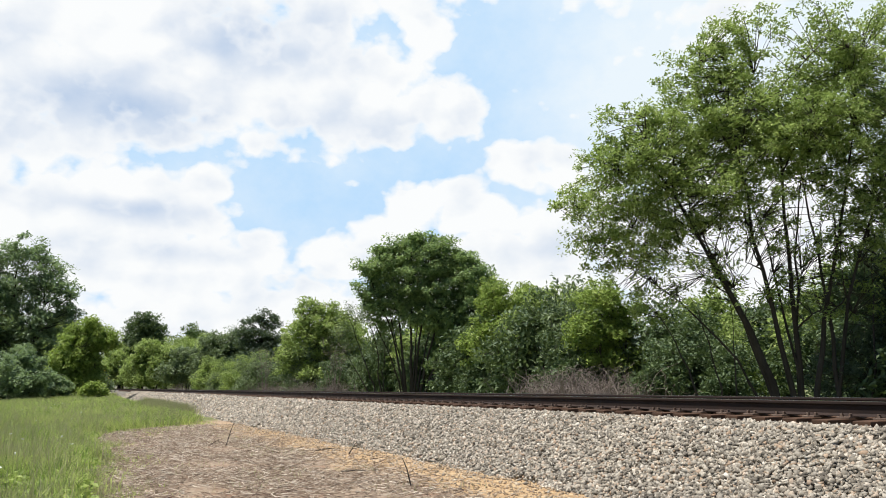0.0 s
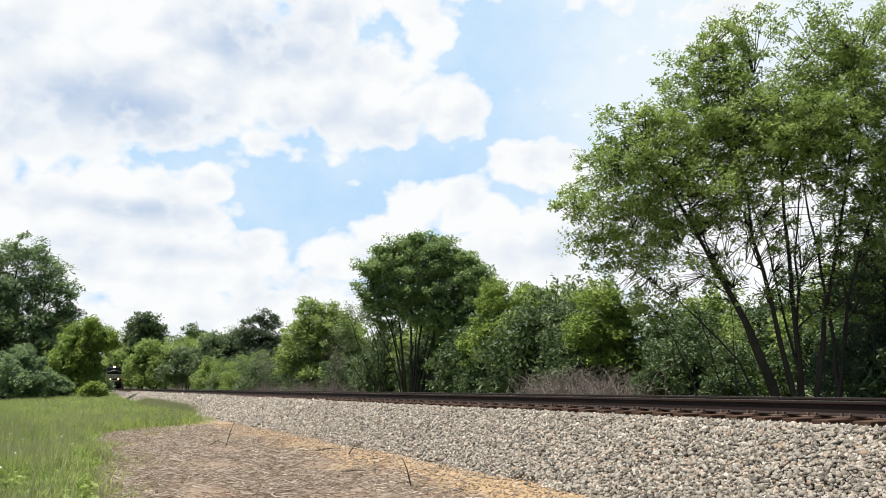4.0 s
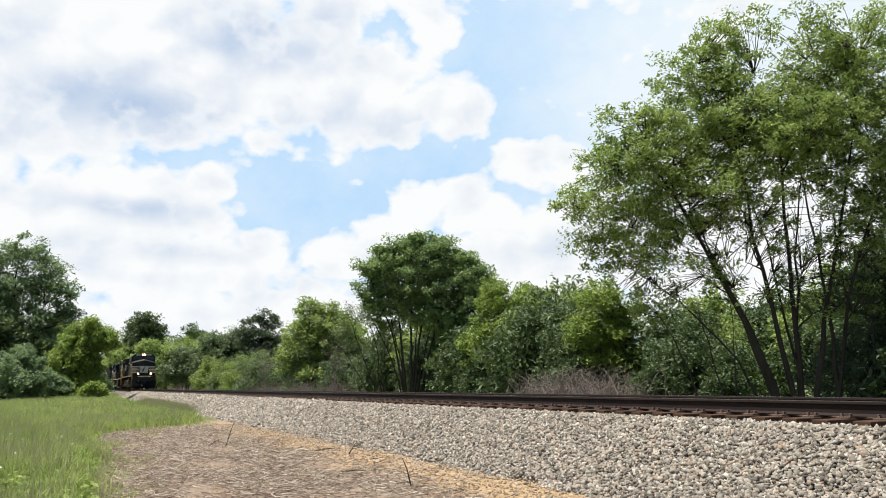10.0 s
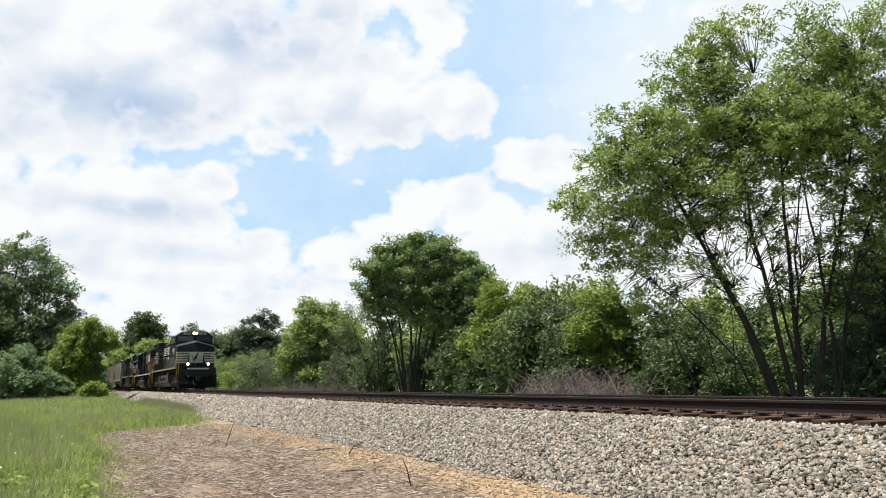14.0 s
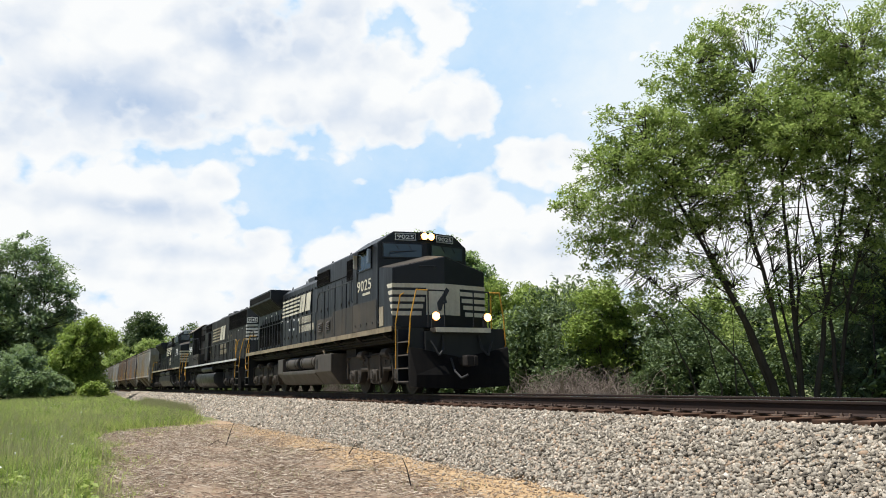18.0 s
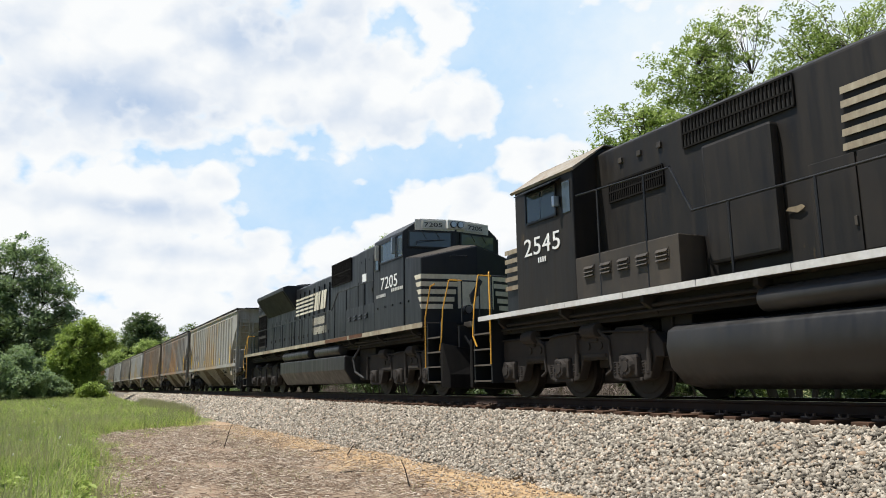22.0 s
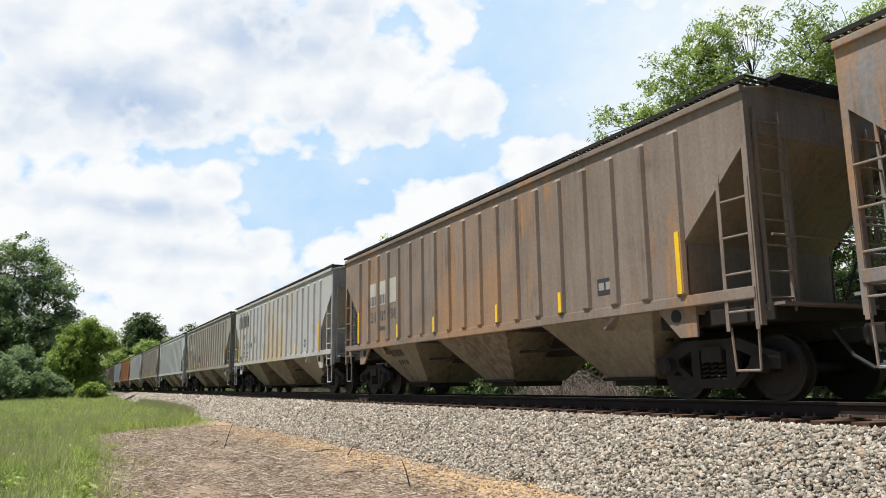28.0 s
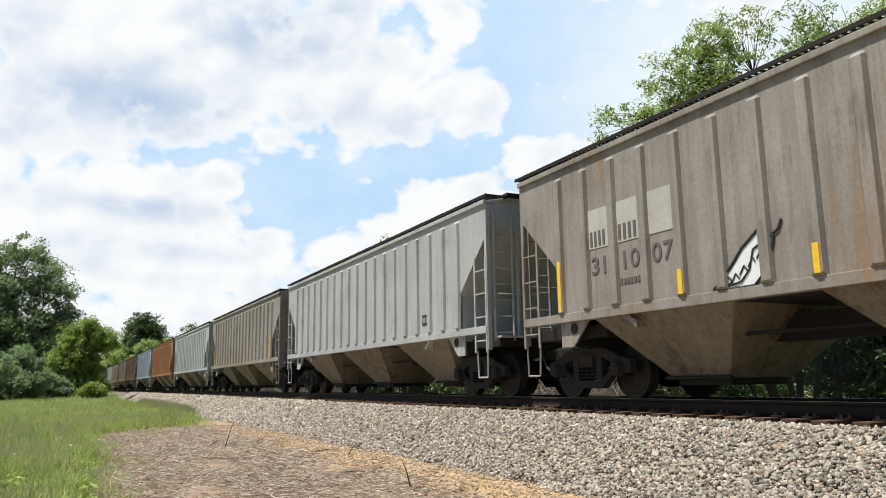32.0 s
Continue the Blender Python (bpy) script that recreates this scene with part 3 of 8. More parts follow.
def rail_profile(y):
    h = 0.186
    return [(y - 0.037, 0.0), (y + 0.037, 0.0), (y + 0.038, -0.038), (y + 0.012, -0.05), (y + 0.009, -0.155), (y + 0.074, -h + 0.012), (y + 0.074, -h), (y - 0.074, -h), (y - 0.074, -h + 0.012), (y - 0.009, -0.155), (y - 0.012, -0.05), (y - 0.038, -0.038)]


def track():
    tr = thing("railway_track", "single track of rusty steel rails on creosoted wooden ties", "railway track")
    tr["kind"] = "structure"
    for y in (NEAR_RAIL, NEAR_RAIL + GAUGE):
        r = part("rail", bevel(extrude(bmesh.new(), rail_profile(y), X_FAR, X_NEAR, "yz"), 0.005, 1, 50), RAIL_SIDE, tr, "steel rail with rusty web")
        part("rail_head", one(X_FAR, X_NEAR, y - 0.031, y + 0.031, -0.002, 0.003), RAIL_TOP, r, "polished running surface")
    tie = bpy.data.meshes.new("tie")
    bm = one(-0.115, 0.115, -1.3, 1.3, -0.19, 0.0, 0.012)
    bm.to_mesh(tie), tie.materials.append(TIE), bm.free()
    plate = bpy.data.meshes.new("tie_plate")
    bm = one(-0.09, 0.09, -0.18, 0.18, 0.0, 0.022, 0.004)
    for x in (-0.06, 0.06):
        for y in (-0.1, 0.1):
            box(bm, x - 0.013, x + 0.013, y - 0.02, y + 0.02, 0.02, 0.062, 0.004)
    for y in (-0.15, 0.15):
        box(bm, -0.03, -0.005, y - 0.013, y + 0.013, 0.02, 0.045)
    bm.to_mesh(plate), plate.materials.append(PLATE), bm.free()
    rng = random.Random(8)
    for i in range(130):
        x = -58 + i * 0.495
        o = part("tie", tie, None, tr, at=(x + rng.uniform(-0.02, 0.02), TRACK_Y + rng.uniform(-0.05, 0.05), -0.208))
        o.rotation_euler = (0, 0, radians(rng.uniform(-1.2, 1.2)))
        for y in (NEAR_RAIL, NEAR_RAIL + GAUGE):
            part("tie_plate", plate, None, tr, at=(x, y, -0.2085))
    bm = bmesh.new()
    for i in range(170):
        x = -58.5 - i * 0.495
        box(bm, x - 0.115, x + 0.115, TRACK_Y - 1.3, TRACK_Y + 1.3, -0.39, -0.208)
    o = part("tie_row", bm, TIE, tr)
    o["kind"] = "stuff"
    return tr


track()


# ---- plants ----
def blades(rng, pts, height, width, lean=0.45, material=GRASS, name="grass"):
    n = len(pts)
    a = rng.uniform(0, 2 * np.pi, n)
    side = np.stack([np.cos(a), np.sin(a), np.zeros(n)], 1) * (width * rng.uniform(0.6, 1.3, n) / 2)[:, None]
    b = rng.uniform(0, 2 * np.pi, n)
    off = np.stack([np.cos(b), np.sin(b), np.zeros(n)], 1)
    h = height * rng.uniform(0.45, 1.2, n)
    up = np.array([0, 0, 1.0])
    mid = pts + off * (h * lean * 0.25 * rng.uniform(0, 1, n))[:, None] + up * (h * 0.55)[:, None]
    tip = pts + off * (h * lean * rng.uniform(0.2, 1, n))[:, None] + up * h[:, None]
    v = np.stack([pts - side, pts + side, mid + side * 0.7, mid - side * 0.7, tip], 1).reshape(-1, 3)
    i = np.arange(n)[:, None] * 5
    f = np.concatenate([i + [0, 1, 2], i + [0, 2, 3], i + [3, 2, 4]])
    return v, f


def grass():
    rng = np.random.default_rng(11)

    def sow(n, x0, x1, inside, height, width, mat, name, label, lean=0.45):
        x = x1 - (x1 - x0) * rng.random(n) ** 1.0
        y = rng.uniform(-0.09, 0.17, n) * np.abs(x) + rng.uniform(-1.6, 0.8, n)
        ok = inside(x, y)
        x, y = x[ok], y[ok]
        patchy = np.array([noise.noise(Vector((a * 0.5, b * 0.5, 2))) for a, b in zip(x, y)])
        ok = patchy > rng.uniform(-0.55, 0.25, len(x))
        x, y, patchy = x[ok], y[ok], patchy[ok]
        # each tuft fans out a handful of blades
        k = 7
        z = z_of(x, y) - 0.02
        h = np.repeat(height * (1 + 0.8 * patchy) * rng.uniform(0.6, 1.3, len(x)), k)
        spread = rng.normal(0, 0.05 + width, (len(x) * k, 2))
        pts = np.stack([np.repeat(x, k) + spread[:, 0], np.repeat(y, k) + spread[:, 1], np.repeat(z, k)], 1)
        v, f = blades(rng, pts, h, width, lean)
        tagged(new(name, from_arrays(name, v, f, mat)), label, "grass", kind="stuff")

    def verge(x, y):
        edge = rng.normal(0, 0.2, len(x)) - 0.05 * x - 0.5 + 0.16 * np.sin(x * 0.9) + 0.15 * np.sin(x * 2.3)
        return (y < edge - 0.05) | ((x + 1.55 * y < -26.4 + 0.5 * np.sin(y * 2.0) + rng.normal(0, 0.6, len(x))) & (y < 5.5 + rng.normal(0, 0.15, len(x))))

    sow(46000, -36, -6, verge, 0.3, 0.015, GRASS, "grass", "tall green grass on the verge", 0.9)
    sow(9000, -36, -8, verge, 0.46, 0.012, GRASS_DRY, "seeding_grass", "thin pale seeding grass stems on the verge", 0.3)
    def fringe(x, y):
        edge = -0.05 * x - 0.3
        return ((y > edge - 0.4) & (y < edge + np.abs(rng.normal(0, 0.55, len(x))))) | ((x + 1.55 * y < -25.0 + np.abs(rng.normal(0, 1.6, len(x)))) & (x + 1.55 * y > -27.5) & (y < 5.6))

    sow(16000, -36, -6, fringe, 0.1, 0.009, GRASS, "grass", "short thin grass at the edge of the mown patch", 0.9)
    sow(9000, -36, -6, fringe, 0.16, 0.007, GRASS_DRY, "grass", "dry short grass at the edge of the mown patch", 0.8)
    sow(30000, -100, -34, verge, 0.29, 0.03, GRASS, "grass", "green meadow grass beside the ballast", 0.8)
    sow(7000, -100, -34, verge, 0.42, 0.018, GRASS_DRY, "seeding_grass", "pale seeding grass in the meadow", 0.3)
    sow(9000, -230, -98, lambda x, y: y < 6.0, 0.6, 0.09, GRASS, "grass", "distant meadow grass below the trees")
    # weeds at the ballast's foot
    n = 9000
    x = rng.uniform(-66, -42, n)
    y = 5.9 + rng.normal(0, 0.3, n)
    v, f = blades(rng, np.stack([x, y, z_of(x, y)], 1), 0.6 * np.ones(n), 0.014, 0.25)
    tagged(new("weeds", from_arrays("weeds", v, f, GRASS_DRY)), "dry upright weeds along the ballast's foot", "weeds", kind="stuff")
    n = 5000
    x, y = rng.uniform(-30, -5, n), rng.uniform(1.0, 5.8, n)
    ok = np.array([noise.noise(Vector((a * 0.8, b * 0.8, 9))) for a, b in zip(x, y)]) > 0.2
    x, y = x[ok], y[ok]
    v, f = blades(rng, np.stack([x, y, z_of(x, y)], 1), 0.12 * np.ones(len(x)), 0.008, 0.8)
    tagged(new("grass_tufts", from_arrays("grass_tufts", v, f, GRASS_DRY)), "short tufts of dry grass on the mown patch", "grass", kind="stuff")


def weeds():
    """Broad-leaved weeds and small white flower heads among the grass."""
    rng = np.random.default_rng(29)
    n = 420
    x = rng.uniform(-34, -9, n)
    y = rng.uniform(-0.075, 0.04, n) * np.abs(x)
    y = np.minimum(y, -0.05 * x - 0.2)
    c = np.stack([x, y, z_of(x, y) + 0.16], 1)
    v, f = leaf_cloud(rng, c, np.full(n, 0.13), 9, 0.11, 0.5, -0.3)
    tagged(new("weeds", from_arrays("weeds", v, f, LEAF_LIME)), "pale broad-leaved weeds in the grass", "weeds", kind="stuff")
    n = 18
    x = rng.uniform(-60, -10, n)
    y = rng.uniform(-0.075, 0.04, n) * np.abs(x)
    v, f = leaf_cloud(rng, np.stack([x, y, z_of(x, y) + 0.42], 1), np.full(n, 0.03), 6, 0.035, 0.9)
    tagged(new("wildflowers", from_arrays("wildflowers", v, f, WHITE)), "tiny white wildflower heads in the meadow", "flowers", kind="stuff")


grass()


CRUMB = island_material("sandy_crumbs", [(0.0, (0.2, 0.135, 0.085)), (0.5, (0.38, 0.28, 0.18)), (1.0, (0.56, 0.45, 0.32))], 0.95)


def straw():
    rng = np.random.default_rng(5)
    n = 80000
    x = -5 - 26 * rng.random(n)
    y = rng.uniform(0.1, 6.0, n)
    ok = (y > -0.045 * x - 0.2) & (x + 1.55 * y > -26.5) & (y < 5.0 + rng.normal(0, 0.5, n)) & (np.sin(x * 1.3 + 2 * np.sin(y * 1.1)) + np.sin(y * 2.9 + x * 0.6) > rng.uniform(-2.4, 1.0, n))
    x, y = x[ok], y[ok]
    n = len(x)
    a, tilt = rng.uniform(0, np.pi, n), rng.normal(0, 0.12, n)
    ln, w = rng.gamma(2.0, 0.05, n) + 0.03, rng.uniform(0.003, 0.009, n)
    d = np.stack([np.cos(a), np.sin(a), tilt], 1) * (ln / 2)[:, None]
    s = np.stack([-np.sin(a), np.cos(a), np.zeros(n)], 1) * w[:, None]
    c = np.stack([x, y, z_of(x, y) + 0.012 + np.abs(tilt) * ln / 2], 1)
    up = np.array([0, 0, 1.0]) * w[:, None]
    v = np.stack([c - d - s, c - d + s, c - d + up, c + d - s, c + d + s, c + d + up], 1).reshape(-1, 3)
    i = np.arange(n)[:, None] * 6
    f = np.concatenate([i + [0, 3, 5, 2], i + [1, 2, 5, 4], i + [0, 1, 4, 3]])
    m = 7000
    gx, gy = rng.uniform(-32, -4, m), 6.45 - np.abs(rng.normal(0, 0.85, m))
    gv, gf = rocks(rng, np.stack([gx, gy, z_of(gx, gy) + 0.002], 1), 0.028 * rng.uniform(0.5, 1.6, m))
    tagged(new("sand_crumbs", from_arrays("sand_crumbs", gv, gf, CRUMB)), "crumbs of tan sandy soil below the ballast", "soil", kind="stuff")
    tagged(new("straw_litter", from_arrays("straw_litter", v, f, STRAW)), "broken dry stalks strewn over the mown soil", "straw", kind="stuff")
    for k, (x, y, ln, tilt, az) in enumerate(((-20.3, 3.8, 0.75, 62, 20), (-20.8, 3.5, 0.5, 15, 140), (-17.2, 5.25, 0.6, 4, 100), (-10.8, 4.75, 0.42, 70, 200), (-16.0, 5.6, 0.3, 60, 60), (-12.9, 4.4, 0.5, 8, 30))):
        z = ground_height(x, y)
        bm = bmesh.new()
        rod(bm, (0, 0, -0.03), (0, 0, ln * 0.6), 0.013, 6, 0.009)
        rod(bm, (0, 0, ln * 0.58), (0.03, 0.01, ln), 0.009, 6, 0.004)
        rod(bm, (0, 0, ln * 0.4), (0.12, 0.05, ln * 0.62), 0.005, 5, 0.002)
        me = bpy.data.meshes.new("stick")
        bm.to_mesh(me), bm.free(), me.materials.append(BARK)
        o = tagged(new("stick", me), "broken dry brown stick lying on the mown soil", "stick")
        o.matrix_basis = pose(x, y, z + 0.02, 0, 90 - tilt, az)


straw()


def tube_path(pts, r0, r1, n=6):
    """Rings along a bent limb that tapers."""
    pts = np.asarray(pts, float)
    k = len(pts)
    tan = np.gradient(pts, axis=0)
    tan /= np.linalg.norm(tan, axis=1)[:, None] + 1e-9
    ref = np.where(np.abs(tan[:, 2:3]) > 0.9, np.array([[1.0, 0, 0]]), np.array([[0, 0, 1.0]]))
    s = np.cross(tan, ref)
    s /= np.linalg.norm(s, axis=1)[:, None] + 1e-9
    u = np.cross(tan, s)
    a = np.arange(n) * 2 * np.pi / n
    r = np.linspace(r0, r1, k)
    v = pts[:, None] + (s[:, None] * np.cos(a)[None, :, None] + u[:, None] * np.sin(a)[None, :, None]) * r[:, None, None]
    i = (np.arange(k - 1)[:, None] * n + np.arange(n)[None]).ravel()
    j = (np.arange(k - 1)[:, None] * n + (np.arange(n)[None] + 1) % n).ravel()
    return v.reshape(-1, 3), np.stack([i, j, j + n, i + n], 1)


def bend(a, b, rng, sag=0.15, k=6, crook=1.0):
    a, b = np.asarray(a, float), np.asarray(b, float)
    d = b - a
    ln = np.linalg.norm(d)
    mid = (a + b) / 2 + rng.normal(0, 0.07 * crook, 3) * ln + np.array([0, 0, sag * ln * rng.uniform(0.2, 1)])
    t = np.linspace(0, 1, k)[:, None]
    p = (1 - t) ** 2 * a + 2 * t * (1 - t) * mid + t ** 2 * b
    p[1:-1] += rng.normal(0, 0.018 * crook, (k - 2, 3)) * ln
    return p


def leaf_cloud(rng, centres, radius, per, size, slim=0.42, droop=0.25):
    """Small folded leaves in loose clumps round the twig ends."""
    n = len(centres) * per
    c = np.repeat(centres, per, 0)
    rr = np.repeat(radius, per)
    d = rng.normal(size=(n, 3))
    d /= np.linalg.norm(d, axis=1)[:, None]
    d[:, 2] *= 0.7
    c = c + d * (rr * rng.random(n) ** 0.45)[:, None]
    a = rng.uniform(0, 2 * np.pi, n)
    el = rng.normal(-droop, 0.5, n)
    ax = np.stack([np.cos(a) * np.cos(el), np.sin(a) * np.cos(el), np.sin(el)], 1)
    sd = np.cross(ax, rng.normal(0, 0.45, (n, 3)) + [0, 0, 1.0])
    sd /= np.linalg.norm(sd, axis=1)[:, None] + 1e-9
    nm = np.cross(sd, ax)
    s = size * rng.uniform(0.6, 1.35, n)
    ln, w = (s / 2)[:, None], (s * slim / 2)[:, None]
    v = np.stack([c - ax * ln, c + sd * w + nm * w * 0.4 - ax * ln * 0.1, c + ax * ln - nm * w * 0.3, c - sd * w + nm * w * 0.4 - ax * ln * 0.1], 1).reshape(-1, 3)
    i = np.arange(n)[:, None] * 4
    return v, np.concatenate([i + [0, 1, 2], i + [0, 2, 3]])


def join(chunks):
    off, vs, fs = 0, [], []
    for v, f in chunks:
        vs.append(v), fs.append(f + off)
        off += len(v)
    return np.concatenate(vs), np.concatenate(fs)


def grow(name, label, at, stems, lobes, clumps, per, leaf, material, seed, clump_r=0.55, limb=0.16, group="", shell=0.45, twigs=True, bark=BARK, slim=0.42, kind_of="tree", top_split=None, bare=()):
    """A tree: stems from the root, limbs into each lobe of the crown, twigs to each clump of leaves.
    stems: (foot dx, foot dy, top dx, top dy, top z, thickness); lobes: (dx, dy, z, rx, ry, rz); bare lobes carry twigs but few leaves."""
    rng = np.random.default_rng(seed)
    z0 = ground_height(at[0], at[1]) - 0.1
    root = thing(name, label, kind_of, group, (at[0], at[1], z0))
    wood, spine = [], []
    for fx, fy, tx, ty, tz, r, *knee in stems:
        p = bend((fx, fy, 0), (tx, ty, tz), rng, 0.02, 10, 0.45)
        if knee:
            q = np.linspace(0, 1, 10)[:, None]
            p = (1 - q) ** 2 * np.array([fx, fy, 0]) + 2 * q * (1 - q) * np.array(knee) + q ** 2 * np.array([tx, ty, tz]) + rng.normal(0, 0.035, (10, 3)) * (q > 0)
        wood.append(tube_path(p, r, r * 0.22, 8))
        spine.append((p, r))
    allp = np.concatenate([p[2:] for p, _ in spine])
    alr = np.concatenate([np.linspace(r, r * 0.3, len(p))[2:] for p, r in spine])
    vol = np.array([l[3] * l[4] * l[5] for l in lobes]) ** 0.8
    share = list(np.maximum(3, (clumps * vol / vol.sum()).astype(int)))
    cs, rs = [], []
    for i, ((dx, dy, dz, rx, ry, rz), n) in enumerate(zip([*lobes, *bare], share + [84] * len(bare))):
        d = rng.normal(size=(n, 3))
        d /= np.linalg.norm(d, axis=1)[:, None]
        d *= (rng.random(n) ** shell)[:, None] * rng.uniform(0.86, 1.1, n)[:, None]
        c = np.array([dx, dy, dz]) + d * [rx, ry, rz]
        c = c[c[:, 2] > 0.25]
        # limbs of this lobe, from the stem point that lies lowest and nearest
        k = max(2, int(2 + rx * 0.9))
        ends = c[rng.choice(len(c), min(k, len(c)), replace=False)] if len(c) else c
        paths = []
        for e in ends:
            cost = np.linalg.norm(allp - e, axis=1) + 1.2 * np.maximum(0, allp[:, 2] - e[2] + 0.15 * e[2])
            j = int(np.argmin(cost))
            p = bend(allp[j], e, rng, 0.12, 7)
            r = min(limb, alr[j] * 0.7)
            wood.append(tube_path(p, r, r * 0.25, 6))
            paths.append(p[2:])
        if twigs and paths:
            pp = np.concatenate(paths)
            for e in c[rng.random(len(c)) < 0.8]:
                dist = np.linalg.norm(pp - e, axis=1)
                j = int(np.argmin(dist))
                if 0.2 < dist[j] < 3.2:
                    wood.append(tube_path(bend(pp[j], e, rng, 0.1, 4), min(0.035, limb * 0.3), 0.008, 4))
        if i >= len(lobes):
            c = c[::4]
        cs.append(c), rs.append(clump_r * rng.uniform(0.6, 1.3, len(c)))
    v, f = join(wood)
    me = from_arrays("trunk", v, f, bark)
    me.shade_smooth()
    part("trunk", me, None, root)
    if per:
        cs, rs = np.concatenate(cs), np.concatenate(rs)
        low = np.ones(len(cs), bool) if top_split is None else cs[:, 2] < top_split - GROUND_Z
        v, f = leaf_cloud(rng, cs[low], rs[low], per, leaf, slim)
        part("crown", from_arrays("crown", v, f, material), None, root)
        if top_split is not None:
            v, f = leaf_cloud(rng, cs[~low], rs[~low], per, leaf, slim)
            part("treetop", from_arrays("treetop", v, f, material), None, root, "topmost boughs stirred by the wind")
    return root


weeds()


RIGHT = (math.sin(radians(YAW)), math.cos(radians(YAW)))   # across the line of sight


def lob(s, z, r, rz=None, deep=0.0, rd=None):
    """A lobe of a crown, s metres across and deep metres back."""
    return (RIGHT[0] * s - RIGHT[1] * deep, RIGHT[1] * s + RIGHT[0] * deep, z - GROUND_Z, r, r if rd is None else rd, r * 0.85 if rz is None else rz)


def stem(s0, s1, z, r, deep=0.0):
    return (RIGHT[0] * s0, RIGHT[1] * s0, RIGHT[0] * s1 - RIGHT[1] * deep, RIGHT[1] * s1 + RIGHT[0] * deep, z - GROUND_Z, r)


def bowed(s0, s1, z, r, sk, zk, deep=0.0):
    """A stem that rises through a bend near (sk, zk)."""
    return (*stem(s0, s1, z, r, deep), RIGHT[0] * sk, RIGHT[1] * sk, zk - GROUND_Z)


TREELINE = "trees along the far side of the track"
big_ash = grow("ash_tree", "tall multi-stemmed ash tree in fresh green leaf", (-16.2, 19.0),
     [bowed(0.2, -3.3, 7.2, 0.15, -0.2, 1.7), bowed(0.75, -0.7, 8.6, 0.1, 0.0, 2.4), bowed(0.85, 0.9, 9.4, 0.1, 0.55, 3.0), bowed(0.95, 3.2, 8.2, 0.1, 1.6, 1.9), bowed(1.8, 1.6, 7.2, 0.075, 1.95, 3.0, 0.6), bowed(1.75, 4.4, 7.6, 0.07, 2.0, 3.2, -0.4),
      bowed(0.1, -2.2, 6.6, 0.065, -0.6, 2.0, 0.7), bowed(-0.1, -4.9, 4.2, 0.05, -1.2, 2.2), bowed(0.6, 1.9, 8.0, 0.055, 0.8, 3.8, 0.8), bowed(0.7, -0.2, 7.4, 0.05, 0.6, 3.2, 1.0), stem(3.9, 5.2, 8.0, 0.085, -0.6), bowed(-2.2, -3.6, 2.9, 0.04, -2.3, 0.9, 0.3), bowed(-1.5, -2.4, 2.8, 0.035, -1.7, 0.8, -0.3), stem(-1.2, -1.0, 2.6, 0.03, 0.4), stem(2.6, 3.4, 4.6, 0.04, 0.3)],
     [lob(-4.4, 6.3, 1.9), lob(-3.4, 8.0, 1.7), lob(-5.2, 4.6, 1.0), lob(-4.2, 4.2, 1.2), lob(-5.7, 5.6, 0.8), lob(-1.3, 9.7, 1.6), lob(-2.4, 6.8, 2.2), lob(-3.2, 5.1, 1.4), lob(-0.3, 11.0, 1.5), lob(0.1, 8.0, 2.5), lob(2.2, 10.8, 1.7), lob(2.0, 7.6, 2.4),
      lob(4.4, 9.0, 2.5), lob(3.6, 5.6, 1.7), lob(5.4, 6.6, 2.3), lob(4.6, 11.0, 1.8), lob(-0.6, 8.8, 2.2, None, 1.6), lob(2.8, 9.0, 2.2, None, 1.6), lob(6.4, 9.0, 2.0), lob(-1.0, 5.8, 1.3), lob(5.2, 4.2, 1.4)],
     2450, 50, 0.135, LEAF_ASH, 21, 0.34, 0.035, TREELINE, top_split=9.4,
     bare=[lob(3.4, 3.0, 1.5), lob(0.2, 5.6, 1.6), lob(3.6, 5.0, 1.5), lob(-2.6, 3.9, 1.6), lob(-3.6, 3.0, 1.3), lob(-1.0, 3.4, 1.6), lob(0.9, 4.6, 1.7), lob(2.4, 4.4, 1.6), lob(-1.2, 5.2, 1.6), lob(-2.6, 5.4, 1.6), lob(1.4, 3.0, 1.3)])
